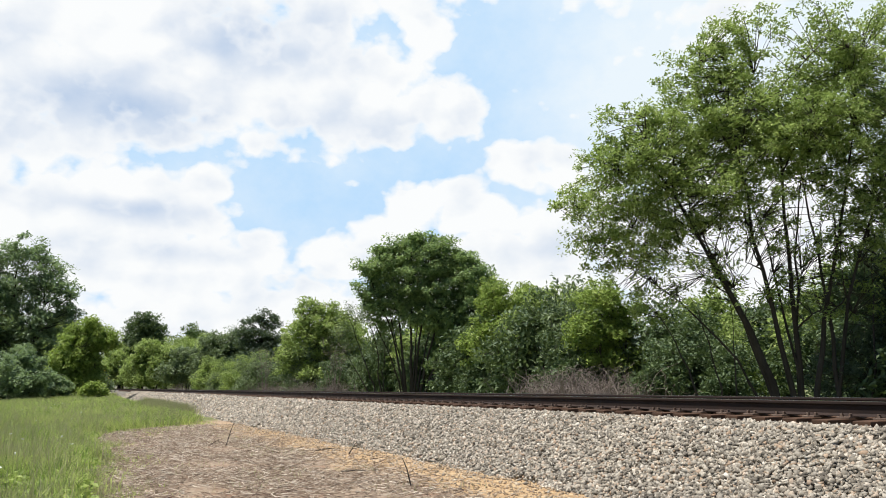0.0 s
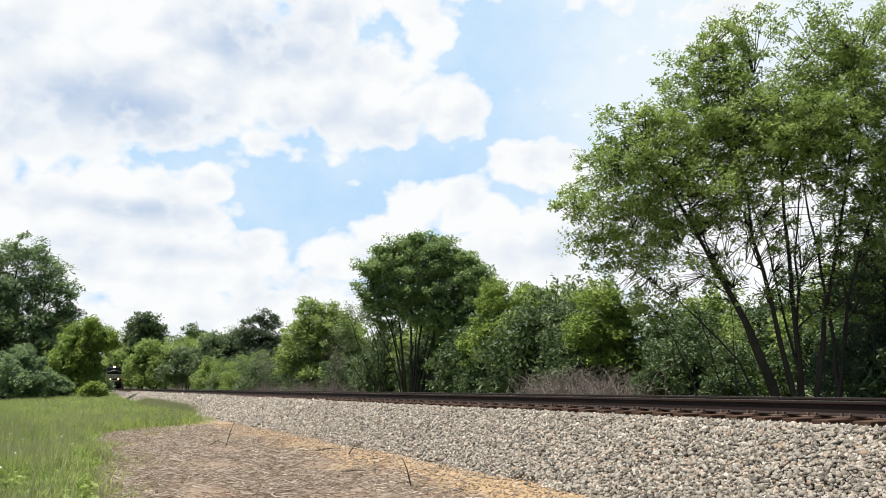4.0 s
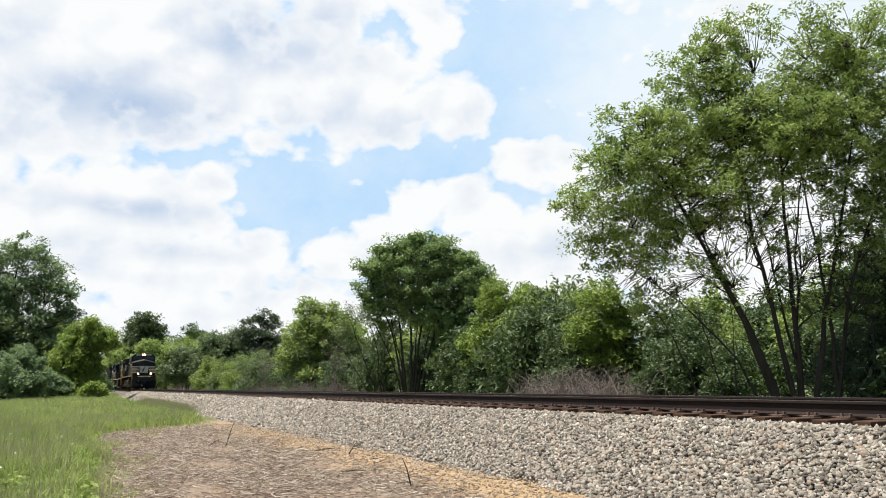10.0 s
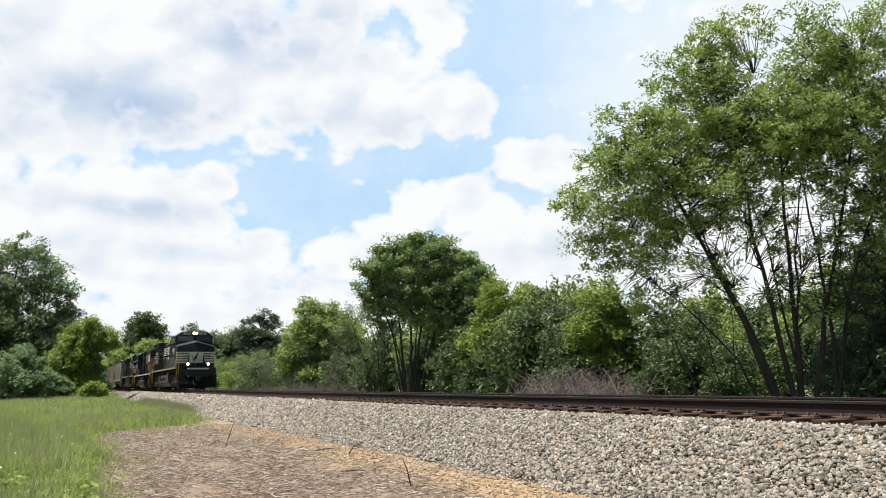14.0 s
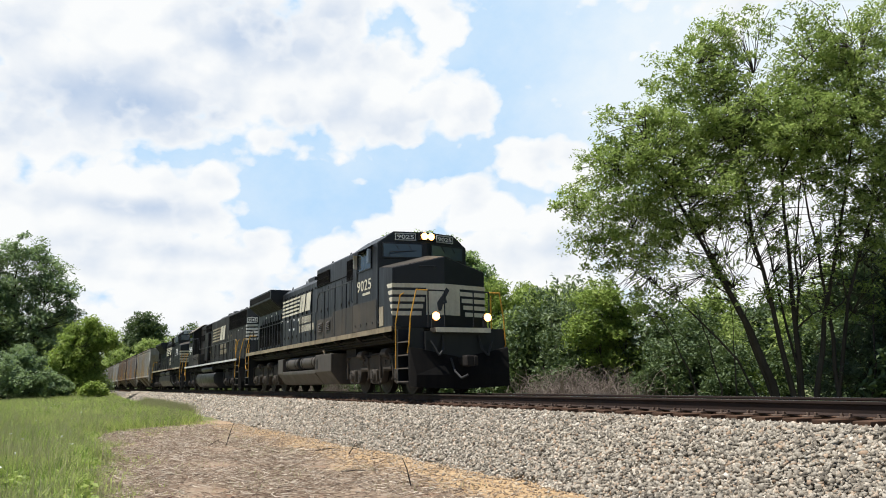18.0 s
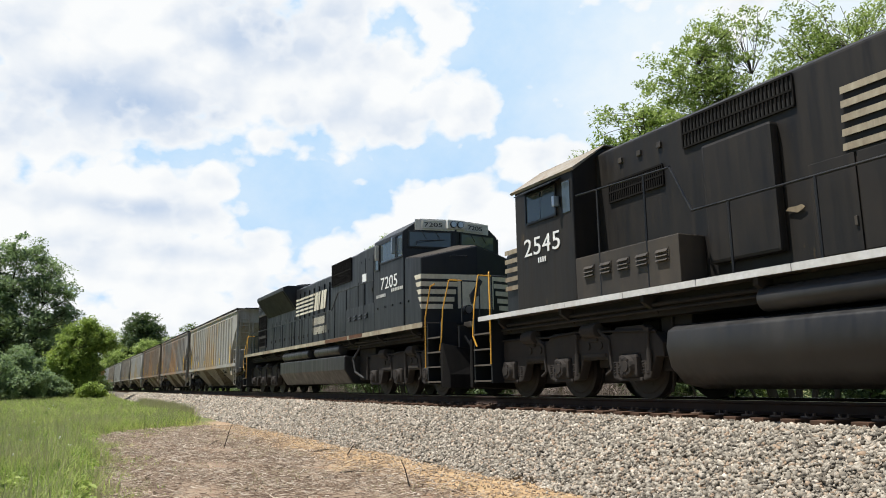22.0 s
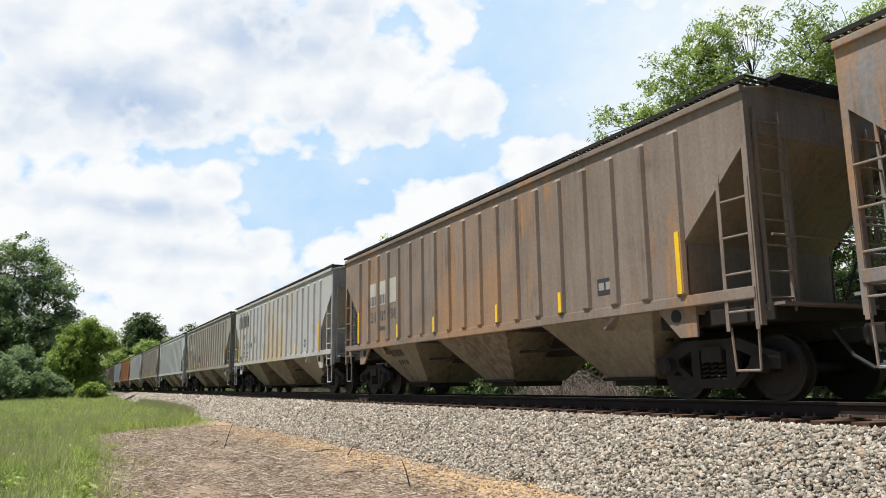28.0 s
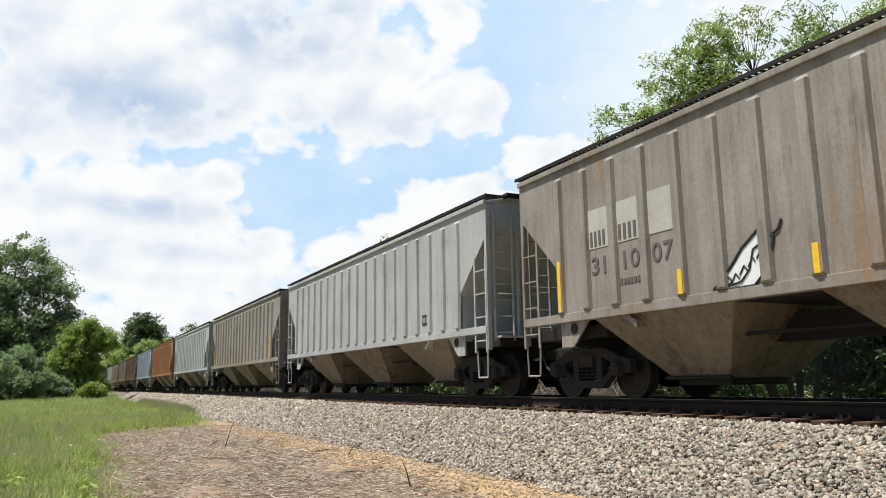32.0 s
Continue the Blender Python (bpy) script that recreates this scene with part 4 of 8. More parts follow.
grow("maple_tree", "rounded dense dark-green maple on several slim stems", (-50.0, 22.0),
     [bowed(-0.4, -2.6, 7.2, 0.11, -0.7, 3.0), bowed(-0.3, -1.2, 8.2, 0.13, -0.5, 3.4), bowed(0.0, 0.3, 8.6, 0.14, 0.0, 3.0), bowed(0.2, 1.5, 8.0, 0.13, 0.5, 3.0), bowed(0.5, 3.0, 7.2, 0.12, 1.2, 3.0), bowed(-0.5, -3.4, 6.0, 0.07, -1.1, 2.6), bowed(0.3, 2.2, 6.4, 0.09, 0.8, 2.4, 0.8), bowed(0.7, 4.6, 6.0, 0.1, 1.9, 2.6), bowed(-0.2, -1.8, 6.8, 0.07, -0.6, 2.0, 0.6), bowed(0.1, 0.9, 7.4, 0.08, 0.2, 2.4, -0.5), bowed(0.9, 3.8, 5.4, 0.07, 1.5, 2.0)],
     [lob(-1.8, 8.8, 1.9), lob(0.4, 9.6, 1.9), lob(2.4, 9.0, 2.0), lob(4.2, 7.6, 1.9), lob(-2.6, 7.2, 1.4), lob(0.8, 7.6, 2.5), lob(3.6, 6.0, 2.3), lob(5.0, 5.0, 1.8), lob(5.4, 3.0, 1.8), lob(-0.8, 6.6, 1.7), lob(0.5, 10.2, 1.3), lob(2.0, 10.1, 1.2), lob(3.6, 9.0, 1.4), lob(5.6, 7.0, 1.4), lob(4.9, 8.4, 1.3), lob(6.2, 5.6, 1.2), lob(-1.2, 9.8, 1.3), lob(-3.1, 8.6, 0.9), lob(-3.0, 6.0, 1.0), lob(1.8, 5.2, 1.8), lob(-0.2, 5.4, 1.4), lob(-2.2, 5.6, 1.2), lob(3.0, 4.4, 1.7), lob(3.4, 3.6, 1.7, None, 0.6), lob(4.4, 1.4, 1.9), lob(2.2, 2.2, 1.2, None, 1.6), lob(-1.8, 4.4, 0.9, None, 0.8)],
     1350, 62, 0.25, LEAF_MAPLE, 22, 0.55, 0.05, TREELINE)
grow("sapling", "slim half-bare sapling with small grey-green leaves", (-52.0, 20.5),
     [stem(0, -2.3, 5.2, 0.07), stem(0, -0.9, 5.6, 0.06), stem(0.1, 0.4, 4.2, 0.05), stem(-0.2, -3.0, 3.4, 0.05)],
     [lob(-2.2, 5.4, 1.2), lob(-0.8, 5.2, 1.3), lob(-2.8, 4.0, 1.1), lob(-0.2, 3.2, 1.2)], 170, 14, 0.15, LEAF_GREY, 23, 0.5, 0.03, TREELINE)
grow("box_elder", "leafy box elder lit yellow-green on top", (-34.5, 24.0), [stem(0, -0.7, 4.0, 0.14), stem(0.3, 1.2, 3.8, 0.12)],
     [lob(-0.6, 4.7, 1.6, 1.1), lob(1.4, 4.4, 1.6, 1.1), lob(0.2, 3.4, 2.0), lob(-1.8, 3.0, 1.5), lob(2.2, 2.8, 1.7), lob(0.0, 1.5, 2.2, 1.3)], 300, 60, 0.22, LEAF_ASH, 24, 0.55, 0.06, TREELINE)
grow("box_elder", "leafy box elder leaning over the brush", (-40.5, 24.5), [stem(0, -0.6, 5.0, 0.14), stem(0.3, 1.2, 4.2, 0.12)],
     [lob(-0.8, 5.8, 1.3, 1.0), lob(0.8, 5.2, 1.5), lob(-0.3, 4.0, 2.0), lob(1.6, 3.4, 1.6), lob(-1.7, 2.6, 1.6), lob(0.5, 1.6, 2.2, 1.5)], 300, 60, 0.24, LEAF_LIME, 25, 0.6, 0.06, TREELINE)
grow("young_maple", "young maple with bright yellow-green leaves", (-27.0, 21.5), [stem(0, -0.2, 3.6, 0.09), stem(0.1, 0.8, 2.8, 0.08)],
     [lob(-0.3, 4.0, 1.2), lob(0.7, 3.0, 1.2), lob(-1.0, 2.6, 1.1), lob(0.2, 1.6, 1.4)], 190, 55, 0.2, LEAF_LIME, 26, 0.5, 0.05, TREELINE)
grow("cherry_tree", "dense rounded cherry tree in yellow-green leaf", (-72.6, 22.5), [stem(-0.3, -1.2, 5.0, 0.17), stem(0.2, 1.3, 4.6, 0.16)],
     [lob(-0.4, 7.2, 2.2, 1.6), lob(-2.0, 5.4, 1.9), lob(1.6, 5.6, 2.1), lob(0.0, 4.6, 2.7), lob(2.6, 3.8, 2.0), lob(-2.6, 3.0, 1.8), lob(0.6, 2.0, 3.0, 1.7)], 420, 55, 0.34, LEAF_ASH, 27, 0.8, 0.08, TREELINE)
grow("cedar_tree", "dark ragged red cedar with flat boughs", (-105.6, 24.0), [stem(0, 0.1, 9.6, 0.22)],
     [lob(0.0, 10.0, 0.8, 1.0), lob(-1.4, 9.2, 1.5, 0.5), lob(1.5, 9.6, 1.3, 0.4), lob(1.6, 8.6, 1.6, 0.5), lob(-1.6, 7.6, 2.4, 0.7), lob(1.0, 6.8, 2.2, 0.9), lob(-1.6, 6.0, 2.0, 0.9), lob(0.6, 5.0, 2.6, 1.1), lob(-0.8, 3.4, 2.8, 1.3), lob(1.4, 2.0, 2.6, 1.6)], 360, 60, 0.42, LEAF_CEDAR, 28, 0.8, 0.07, TREELINE, slim=0.3)
grow("cedar_tree", "dark dense cedar behind the ash tree", (-15.6, 23.6), [stem(0, 0.1, 4.0, 0.12)],
     [lob(0.0, 4.2, 0.9, 1.0), lob(-0.6, 3.2, 1.2, 0.8), lob(0.8, 2.8, 1.4, 0.9), lob(-0.3, 1.7, 1.7, 1.0), lob(1.4, 1.2, 1.8, 1.2), lob(-1.2, 0.4, 1.8, 1.2)], 330, 60, 0.16, LEAF_CEDAR, 41, 0.45, 0.04, TREELINE, slim=0.3)
for k, (x, y, h) in enumerate(((-56.5, 18.6, 3.6), (-57.6, 18.9, 3.0), (-80.0, 18.8, 4.0), (-82.5, 19.2, 3.4))):
    grow("bare_sapling", "bare grey-brown sapling with fine twigs", (x, y), [stem(0, -0.5, h, 0.035), stem(0.1, 0.6, h * 0.9, 0.03), stem(-0.1, -1.1, h * 0.7, 0.025), stem(0.1, 0.1, h * 1.05, 0.03)],
         [lob(-0.6, h, 0.9), lob(0.6, h * 0.9, 0.9), lob(0.0, h * 0.6, 1.0)], 60, 0, 0.1, LEAF_GREY, 140 + k, 0.4, 0.02, "bare saplings", bark=DEAD)
grow("willow_scrub", "tall grey-green scrub willow thicket", (-128.0, 23.0), [stem(0, -1.5, 6.0, 0.14), stem(0, 1.6, 5.6, 0.13)],
     [lob(-1.8, 7.0, 2.6), lob(1.8, 7.6, 2.4, 1.8), lob(0.2, 5.0, 3.6), lob(-3.0, 3.6, 2.6), lob(3.4, 4.0, 2.8), lob(0, 2.0, 4.2, 2.0)], 400, 45, 0.5, LEAF_GREY, 29, 1.1, 0.08, TREELINE)
grow("willow_scrub", "rounded willow thicket with pale leaves", (-153.0, 21.0), [stem(0, -1.0, 5.0, 0.13), stem(0, 1.6, 4.6, 0.12)],
     [lob(-1.0, 6.4, 2.6, 1.8), lob(1.8, 5.2, 2.6), lob(0, 3.6, 3.6), lob(-3.0, 3.0, 2.8), lob(3.0, 2.4, 2.8, 2.0)], 340, 42, 0.55, LEAF_GREY, 30, 1.1, 0.08, TREELINE)
grow("hedgerow_tree", "pale leafy hedgerow tree beside the line", (-172.0, 17.0), [stem(0, -1.0, 6.0, 0.16), stem(0, 2.0, 5.6, 0.15)],
     [lob(-1.5, 8.2, 2.8, 2.0), lob(2.0, 7.2, 2.8), lob(-3.2, 5.0, 3.0), lob(0.8, 4.6, 3.6), lob(4.0, 4.2, 2.8), lob(0.0, 2.2, 4.4, 2.2)], 380, 42, 0.6, LEAF_ASH, 31, 1.2, 0.08, TREELINE)
grow("oak_tree", "distant round-topped dark oak", (-234.0, 19.5), [stem(0, -1.5, 13.0, 0.4), stem(0.4, 2.0, 12.0, 0.35)],
     [lob(0.0, 18.6, 4.4, 3.6), lob(-2.6, 15.5, 3.6), lob(2.8, 15.6, 3.8), lob(0.0, 12.0, 5.0), lob(-3.0, 9.0, 4.0), lob(3.4, 8.0, 4.5), lob(0, 4.0, 5.0, 4.0)], 460, 48, 0.85, LEAF_DARK_SHADE, 32, 1.7, 0.15, TREELINE)
NEARSIDE = "trees at the edge of the meadow"
grow("locust_tree", "large dark-green locust trees at the meadow's edge", (-126.0, -5.3), [stem(0, -2.6, 13.0, 0.36), stem(0.6, 2.2, 12.0, 0.32), stem(-0.8, -5.5, 11.0, 0.28)],
     [lob(-0.6, 19.6, 3.8, 2.8), lob(-5.6, 19.0, 4.0, 3.2), lob(2.8, 17.0, 3.3), lob(5.2, 13.8, 2.7), lob(0.5, 14.6, 4.2), lob(-4.5, 14.0, 4.4), lob(6.2, 10.2, 2.4), lob(2.4, 10.0, 4.0), lob(-2.2, 9.6, 4.6), lob(-8.4, 12.4, 4.4), lob(3.4, 5.6, 4.0), lob(-3.4, 5.0, 4.8), lob(-9.0, 5.6, 4.8), lob(0, 2.2, 5.5, 2.6)],
     820, 50, 0.52, LEAF_LOCUST_HAZE, 33, 1.25, 0.12, NEARSIDE)
grow("hackberry_tree", "bright yellow-green hackberry beside the line", (-97.0, 2.3), [stem(0, -1.0, 4.6, 0.16), stem(0.3, 1.2, 5.0, 0.16)],
     [lob(0.1, 7.0, 1.9, 1.4), lob(-1.7, 5.6, 1.9), lob(1.8, 5.7, 1.7), lob(-0.1, 4.6, 2.6), lob(-2.7, 3.4, 1.9), lob(2.2, 5.0, 1.3), lob(-0.4, 2.8, 2.2), lob(0.7, 1.8, 1.2), lob(-2.4, 1.4, 2.3), lob(0.2, 0.6, 2.2, 1.4)],
     560, 52, 0.36, LEAF_LIME, 34, 0.75, 0.08, NEARSIDE)
for i, (x, y, r, z, m, label) in enumerate(((-88.0, -3.6, 2.0, 2.6, LEAF_LOCUST_HAZE, "pale leafy bush at the edge of the meadow"), (-92.0, -1.2, 1.6, 0.8, LEAF_LOCUST_HAZE, "low pale bush below the trees"), (-84.0, -5.8, 2.4, 2.0, LEAF_LOCUST_HAZE, "dark leafy bush at the edge of the meadow"), (-112.0, 3.9, 1.5, 0.8, LEAF_GREY, "low pale bush beside the ballast"), (-90.0, 2.9, 0.9, -0.3, LEAF_LIME, "small lime-green bush below the hackberry"),
                                            (-150.0, 1.5, 3.2, 3.6, LEAF_DARK_SHADE, "leafy bush with shade put into its dark leaf colour"), (-165.0, 3.6, 2.4, 3.0, LEAF_DARK_SHADE, "leafy bush with shade put into its dark leaf colour"), (-140.0, 3.6, 2.2, 2.0, LEAF_DARK_SHADE, "leafy bush with shade put into its dark leaf colour"), (-100.0, -4.5, 2.4, 3.4, LEAF_LOCUST_HAZE, "dark leafy bush at the edge of the meadow"), (-128.0, 3.4, 2.0, 2.6, LEAF_DARK_SHADE, "leafy bush with shade put into its dark leaf colour"))):
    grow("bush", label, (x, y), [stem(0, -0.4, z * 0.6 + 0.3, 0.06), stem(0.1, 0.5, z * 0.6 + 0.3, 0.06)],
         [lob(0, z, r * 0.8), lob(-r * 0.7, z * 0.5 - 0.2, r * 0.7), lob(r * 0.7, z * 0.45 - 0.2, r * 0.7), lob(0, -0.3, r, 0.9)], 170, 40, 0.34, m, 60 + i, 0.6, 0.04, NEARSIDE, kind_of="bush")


# ---- brush below the trees: five kinds, repeated along the line ----
def brush():
    rng = random.Random(17)
    kinds = []
    for k, (mat, r, leaf) in enumerate(((LEAF_DARK_SHADE, 1.5, 0.2), (LEAF_ASH, 1.5, 0.2), (LEAF_GREY, 1.6, 0.18), (LEAF_LIME, 1.3, 0.2))):
        o = grow("bush", "tangled green bush below the trees", (-20.0 - 5 * k, 26.0), [stem(0, -0.4, 1.6, 0.05), stem(0.1, 0.6, 1.5, 0.05), stem(0, 0.1, 2.0, 0.05)],
                 [lob(0, 1.5, r), lob(-1.2, 0.6, r * 0.8), lob(1.2, 0.5, r * 0.8), lob(0.2, -0.3, r * 1.2, 0.9)], 210, 40, leaf, mat, 80 + k, 0.5, 0.03, "bushes below the trees", kind_of="bush")
        kinds.append(o)
    nr = np.random.default_rng(90)
    dead = thing("dead_brush", "tangle of bare grey-brown twigs", "brush", "dead brush", (-27.2, 18.6, GROUND_Z - 0.1))
    for k in range(5):
        wood = []
        for _ in range(70):
            a = np.array([nr.normal(0, 1.0), nr.normal(0, 0.7), nr.uniform(0.0, 1.0)])
            b = a + np.array([nr.normal(0, 0.7), nr.normal(0, 0.5), nr.uniform(-0.1, 1.3)])
            wood.append(tube_path(bend(a, b, nr, 0.35, 6, 2.2), 0.013, 0.004, 4))
        v, f = join(wood)
        part("bough", from_arrays("bough", v, f, DEAD), None, dead)["kind"] = "stuff"
    for x, y, a in ((-25.4, 18.0, 75), (-26.0, 18.9, 10), (-22.4, 18.2, 60), (-66.0, 18.5, 200), (-24.0, 17.6, 150), (-57.0, 18.6, 120), (-132.0, 17.0, 20), (-78.0, 19, 60)):
        copy_thing(dead, pose(x, y, GROUND_Z - 0.1, 0, 0, a))
    for i in range(64):
        x = -8.0 - i * 2.1 + rng.uniform(-0.8, 0.8)
        y = rng.choice((20.5, 23.0, 25.5, 27.5)) + rng.uniform(-1, 1) + (0.5 if x > -26 else 0.0)
        # mostly the dark kind, whose leaf colour carries the understorey's shade
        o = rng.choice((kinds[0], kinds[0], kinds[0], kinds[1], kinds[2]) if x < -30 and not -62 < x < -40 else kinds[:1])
        s = rng.uniform(0.85, 1.5) * (0.9 if x > -27 else 1.0)
        if -58 < x < -44 and y < 25.0:
            y += 6.0
        c = copy_thing(o, pose(x, y, GROUND_Z - 0.12, 0, 0, rng.uniform(0, 360)))
        c.scale = (s, s, s * rng.uniform(0.85, 1.2))


brush()


def wood_edge():
    """Trees that close the wood behind the first row: one kind, repeated."""
    rng = random.Random(4)
    a = grow("wood_tree", "leafy tree deep in the wood, shade put into its dark colour", (-20.0, 31.0), [stem(0, -0.6, 5.0, 0.16), stem(0.2, 1.0, 4.6, 0.15)],
             [lob(0, 3.6, 2.6), lob(-1.8, 2.6, 2.0), lob(1.8, 2.4, 2.2), lob(0.2, 5.0, 1.8), lob(0, 1.0, 3.0, 1.4)], 260, 46, 0.34, LEAF_DARK_SHADE, 120, 0.8, 0.07, "trees in the wood")
    b = grow("wood_tree", "green leafy tree deep in the wood", (-58.0, 28.0), [stem(0, -0.6, 5.0, 0.16), stem(0.2, 1.0, 4.6, 0.15)],
             [lob(0, 4.4, 2.6), lob(-1.8, 3.0, 2.2), lob(1.8, 2.8, 2.4), lob(-0.2, 6.0, 1.8), lob(0, 1.2, 3.2, 1.5)], 280, 46, 0.36, LEAF_ASH, 121, 0.85, 0.07, "trees in the wood")
    for x, y, s in ((-10, 31, 1.0), (-18, 30, 0.8), (-23, 31, 0.8), (-26, 31, 0.75), (-4, 29, 1.25), (-200, 27, 1.5), (-216, 31, 1.7), (-182, 24, 1.2), (-280, 30, 2.2), (-320, 40, 2.7), (-360, 52, 3.2), (-310, 48, 2.7), (-31, 32, 0.8), (-43, 31, 1.0), (-52, 33, 1.05), (-66, 30, 0.95), (-82, 28, 1.1), (-90, 30, 1.0), (-98, 27, 0.9), (-112, 30, 1.1), (-120, 28, 1.0), (-140, 26, 1.0), (-146, 29, 1.1), (-162, 24, 1.05), (-186, 21, 1.2), (-196, 24, 1.3), (-212, 17, 1.2), (-188, 4.0, 1.3), (-200, 0.0, 1.6), (-140, -1.0, 1.7), (-150, -9.0, 2.0), (-175, -2.0, 1.8), (-230, 8.5 + 5, 1.5), (-260, 16, 2.0), (-300, 10 + 8, 2.2), (-250, 1, 2.0), (4, 30, 1.2), (12, 26, 1.3), (22, 30, 1.3), (-125, -12, 2.2)):
        c = copy_thing(rng.choice((a, b)), pose(x, y, GROUND_Z - 0.1, 0, 0, rng.uniform(0, 360)))
        c.scale = (s, s, s * rng.uniform(0.9, 1.1))


wood_edge()


# ---- the train; in each vehicle x = 0 is the front coupler's face, y = 0 the track's centre, z = 0 the rail head ----
TRAIN = []      # (vehicle, its x at 19 s)
SPINNERS = []   # (wheelset, place, radius)


def shared(name, bm, material, flat=True):
    me = bpy.data.meshes.new(name)
    bm.to_mesh(me), bm.free(), me.materials.append(material)
    if not flat:
        me.shade_smooth()
    return me


def wheel_mesh(r, name):
    """A turned wheelset: two dished wheels with flanges on their axle."""
    bm = bmesh.new()
    for s in (-1, 1):
        y = s * 0.755
        rod(bm, (0, y - 0.065, 0), (0, y + 0.065, 0), r, 36)
        rod(bm, (0, y - s * 0.065, 0), (0, y - s * 0.1, 0), r + 0.026, 36)
        rod(bm, (0, y + s * 0.064, 0), (0, y + s * 0.075, 0), r * 0.86, 36, r * 0.8)
        rod(bm, (0, y + s * 0.07, 0), (0, y + s * 0.1, 0), r * 0.36, 20, r * 0.26)
        for k in range(3):
            a = k * 2.0944
            rod(bm, (math.cos(a) * r * 0.58, y + s * 0.066, math.sin(a) * r * 0.58), (math.cos(a) * r * 0.58, y + s * 0.08, math.sin(a) * r * 0.58), r * 0.07, 8)
    rod(bm, (0, -1.08, 0), (0, 1.08, 0), 0.085, 12)
    return shared(name, bm, WHEEL)


LOCO_R, CAR_R = 0.533, 0.457
LOCO_WHEEL, CAR_WHEEL = wheel_mesh(LOCO_R, "wheelset"), wheel_mesh(CAR_R, "wheelset")


def coil(bm, x, y, z0, z1, r, turns=5):
    n = turns * 8
    pts = [(x + r * math.cos(i * math.pi / 4), y + r * math.sin(i * math.pi / 4), z0 + (z1 - z0) * i / n) for i in range(n + 1)]
    return bar(bm, pts, r * 0.24, 5)


SPRING = shared("spring", coil(coil(bmesh.new(), -0.06, 0, 0, 0.22, 0.05), 0.06, 0, 0, 0.22, 0.05), TRUCK)


def side_frame_mesh(step, material):
    """One cast side frame: a deep beam with pedestals at each axle, 20 cm thick."""
    h = step + 0.8
    top, low = [(-h, 0.9), (-h + 0.16, 1.08)], []
    for a in (-step, 0.0, step):
        top += [(a - 0.5, 1.1), (a - 0.34, 1.22), (a + 0.34, 1.22), (a + 0.5, 1.1)]
    for a in (step, 0.0, -step):
        low += [(a + 0.62, 0.68), (a + 0.46, 0.34), (a + 0.29, 0.3), (a + 0.25, 0.74), (a - 0.25, 0.74), (a - 0.29, 0.3), (a - 0.46, 0.34), (a - 0.62, 0.68)]
    pts = top + [(h - 0.16, 1.08), (h, 0.9), (h, 0.68)] + low + [(-h, 0.68)]
    bm = bevel(extrude(bmesh.new(), pts, -0.1, 0.1), 0.03, 2)
    for a in (-step * 0.5, step * 0.5):
        for q in (-0.18, 0.18):
            rod(bm, (a + q, -0.08, 0.93), (a + q, -0.125, 0.93), 0.07, 12)
        box(bm, a - 0.34, a + 0.34, -0.13, -0.08, 0.72, 0.79, 0.01)
        box(bm, a - 0.34, a + 0.34, -0.13, -0.08, 1.05, 1.1, 0.01)
    return shared("side_frame", bm, material)


def journal_mesh(material):
    """A journal box with its round cap and bolts, facing -y."""
    bm = box(bmesh.new(), -0.23, 0.23, -0.17, 0.04, 0.36, 0.74, 0.05)
    rod(bm, (0, -0.17, 0.545), (0, -0.23, 0.545), 0.18, 18, 0.15)
    rod(bm, (0, -0.23, 0.545), (0, -0.25, 0.545), 0.09, 12)
    for k in range(6):
        rod(bm, (0.13 * math.cos(k * 1.047), -0.22, 0.545 + 0.13 * math.sin(k * 1.047)), (0.13 * math.cos(k * 1.047), -0.245, 0.545 + 0.13 * math.sin(k * 1.047)), 0.018, 6)
    box(bm, -0.29, 0.29, -0.12, 0.02, 0.3, 0.36, 0.015)
    return shared("journal_box", bm, material)


def brake_mesh(material):
    """A brake cylinder on its bracket with push rod and hanger."""
    bm = bevel(rod(bmesh.new(), (-0.22, 0, 1.2), (0.2, 0, 1.2), 0.13, 16), 0.02, 2, 60)
    rod(bm, (-0.25, 0, 1.2), (-0.22, 0, 1.2), 0.1, 12)
    rod(bm, (0.18, 0, 1.2), (0.44, 0.02, 1.0), 0.035, 8)
    box(bm, -0.12, 0.12, 0.0, 0.14, 1.0, 1.16, 0.02)
    bar(bm, [(0.44, 0.02, 1.02), (0.48, 0.03, 0.5), (0.3, 0.05, 0.42)], 0.03, 6)
    return shared("brake_cylinder", bm, material)


def damper_mesh(material):
    bm = rod(bmesh.new(), (0, 0, 0.46), (0, 0, 0.8), 0.045, 10)
    rod(bm, (0, 0, 0.78), (0, 0, 1.12), 0.028, 8)
    box(bm, -0.06, 0.06, -0.04, 0.06, 1.08, 1.16, 0.01)
    return shared("damper", bm, material)


def transom_mesh(step):
    bm = box(bmesh.new(), -0.6, 0.6, -0.5, 0.5, 0.9, 1.5)
    for a in (step * 0.5, -step * 0.5):
        box(bm, a - 0.2, a + 0.2, -0.92, 0.92, 0.55, 1.05)
    box(bm, -step - 0.4, step + 0.4, -0.45, 0.45, 0.88, 1.0)
    return shared("truck", bm, TRUCK)


def truck_kit(step, material):
    return step, transom_mesh(step), side_frame_mesh(step, material), journal_mesh(material), brake_mesh(material), damper_mesh(material)


GE_TRUCK, EMD_TRUCK = truck_kit(1.9, TRUCK_DUSTY), truck_kit(1.92, TRUCK_MID)
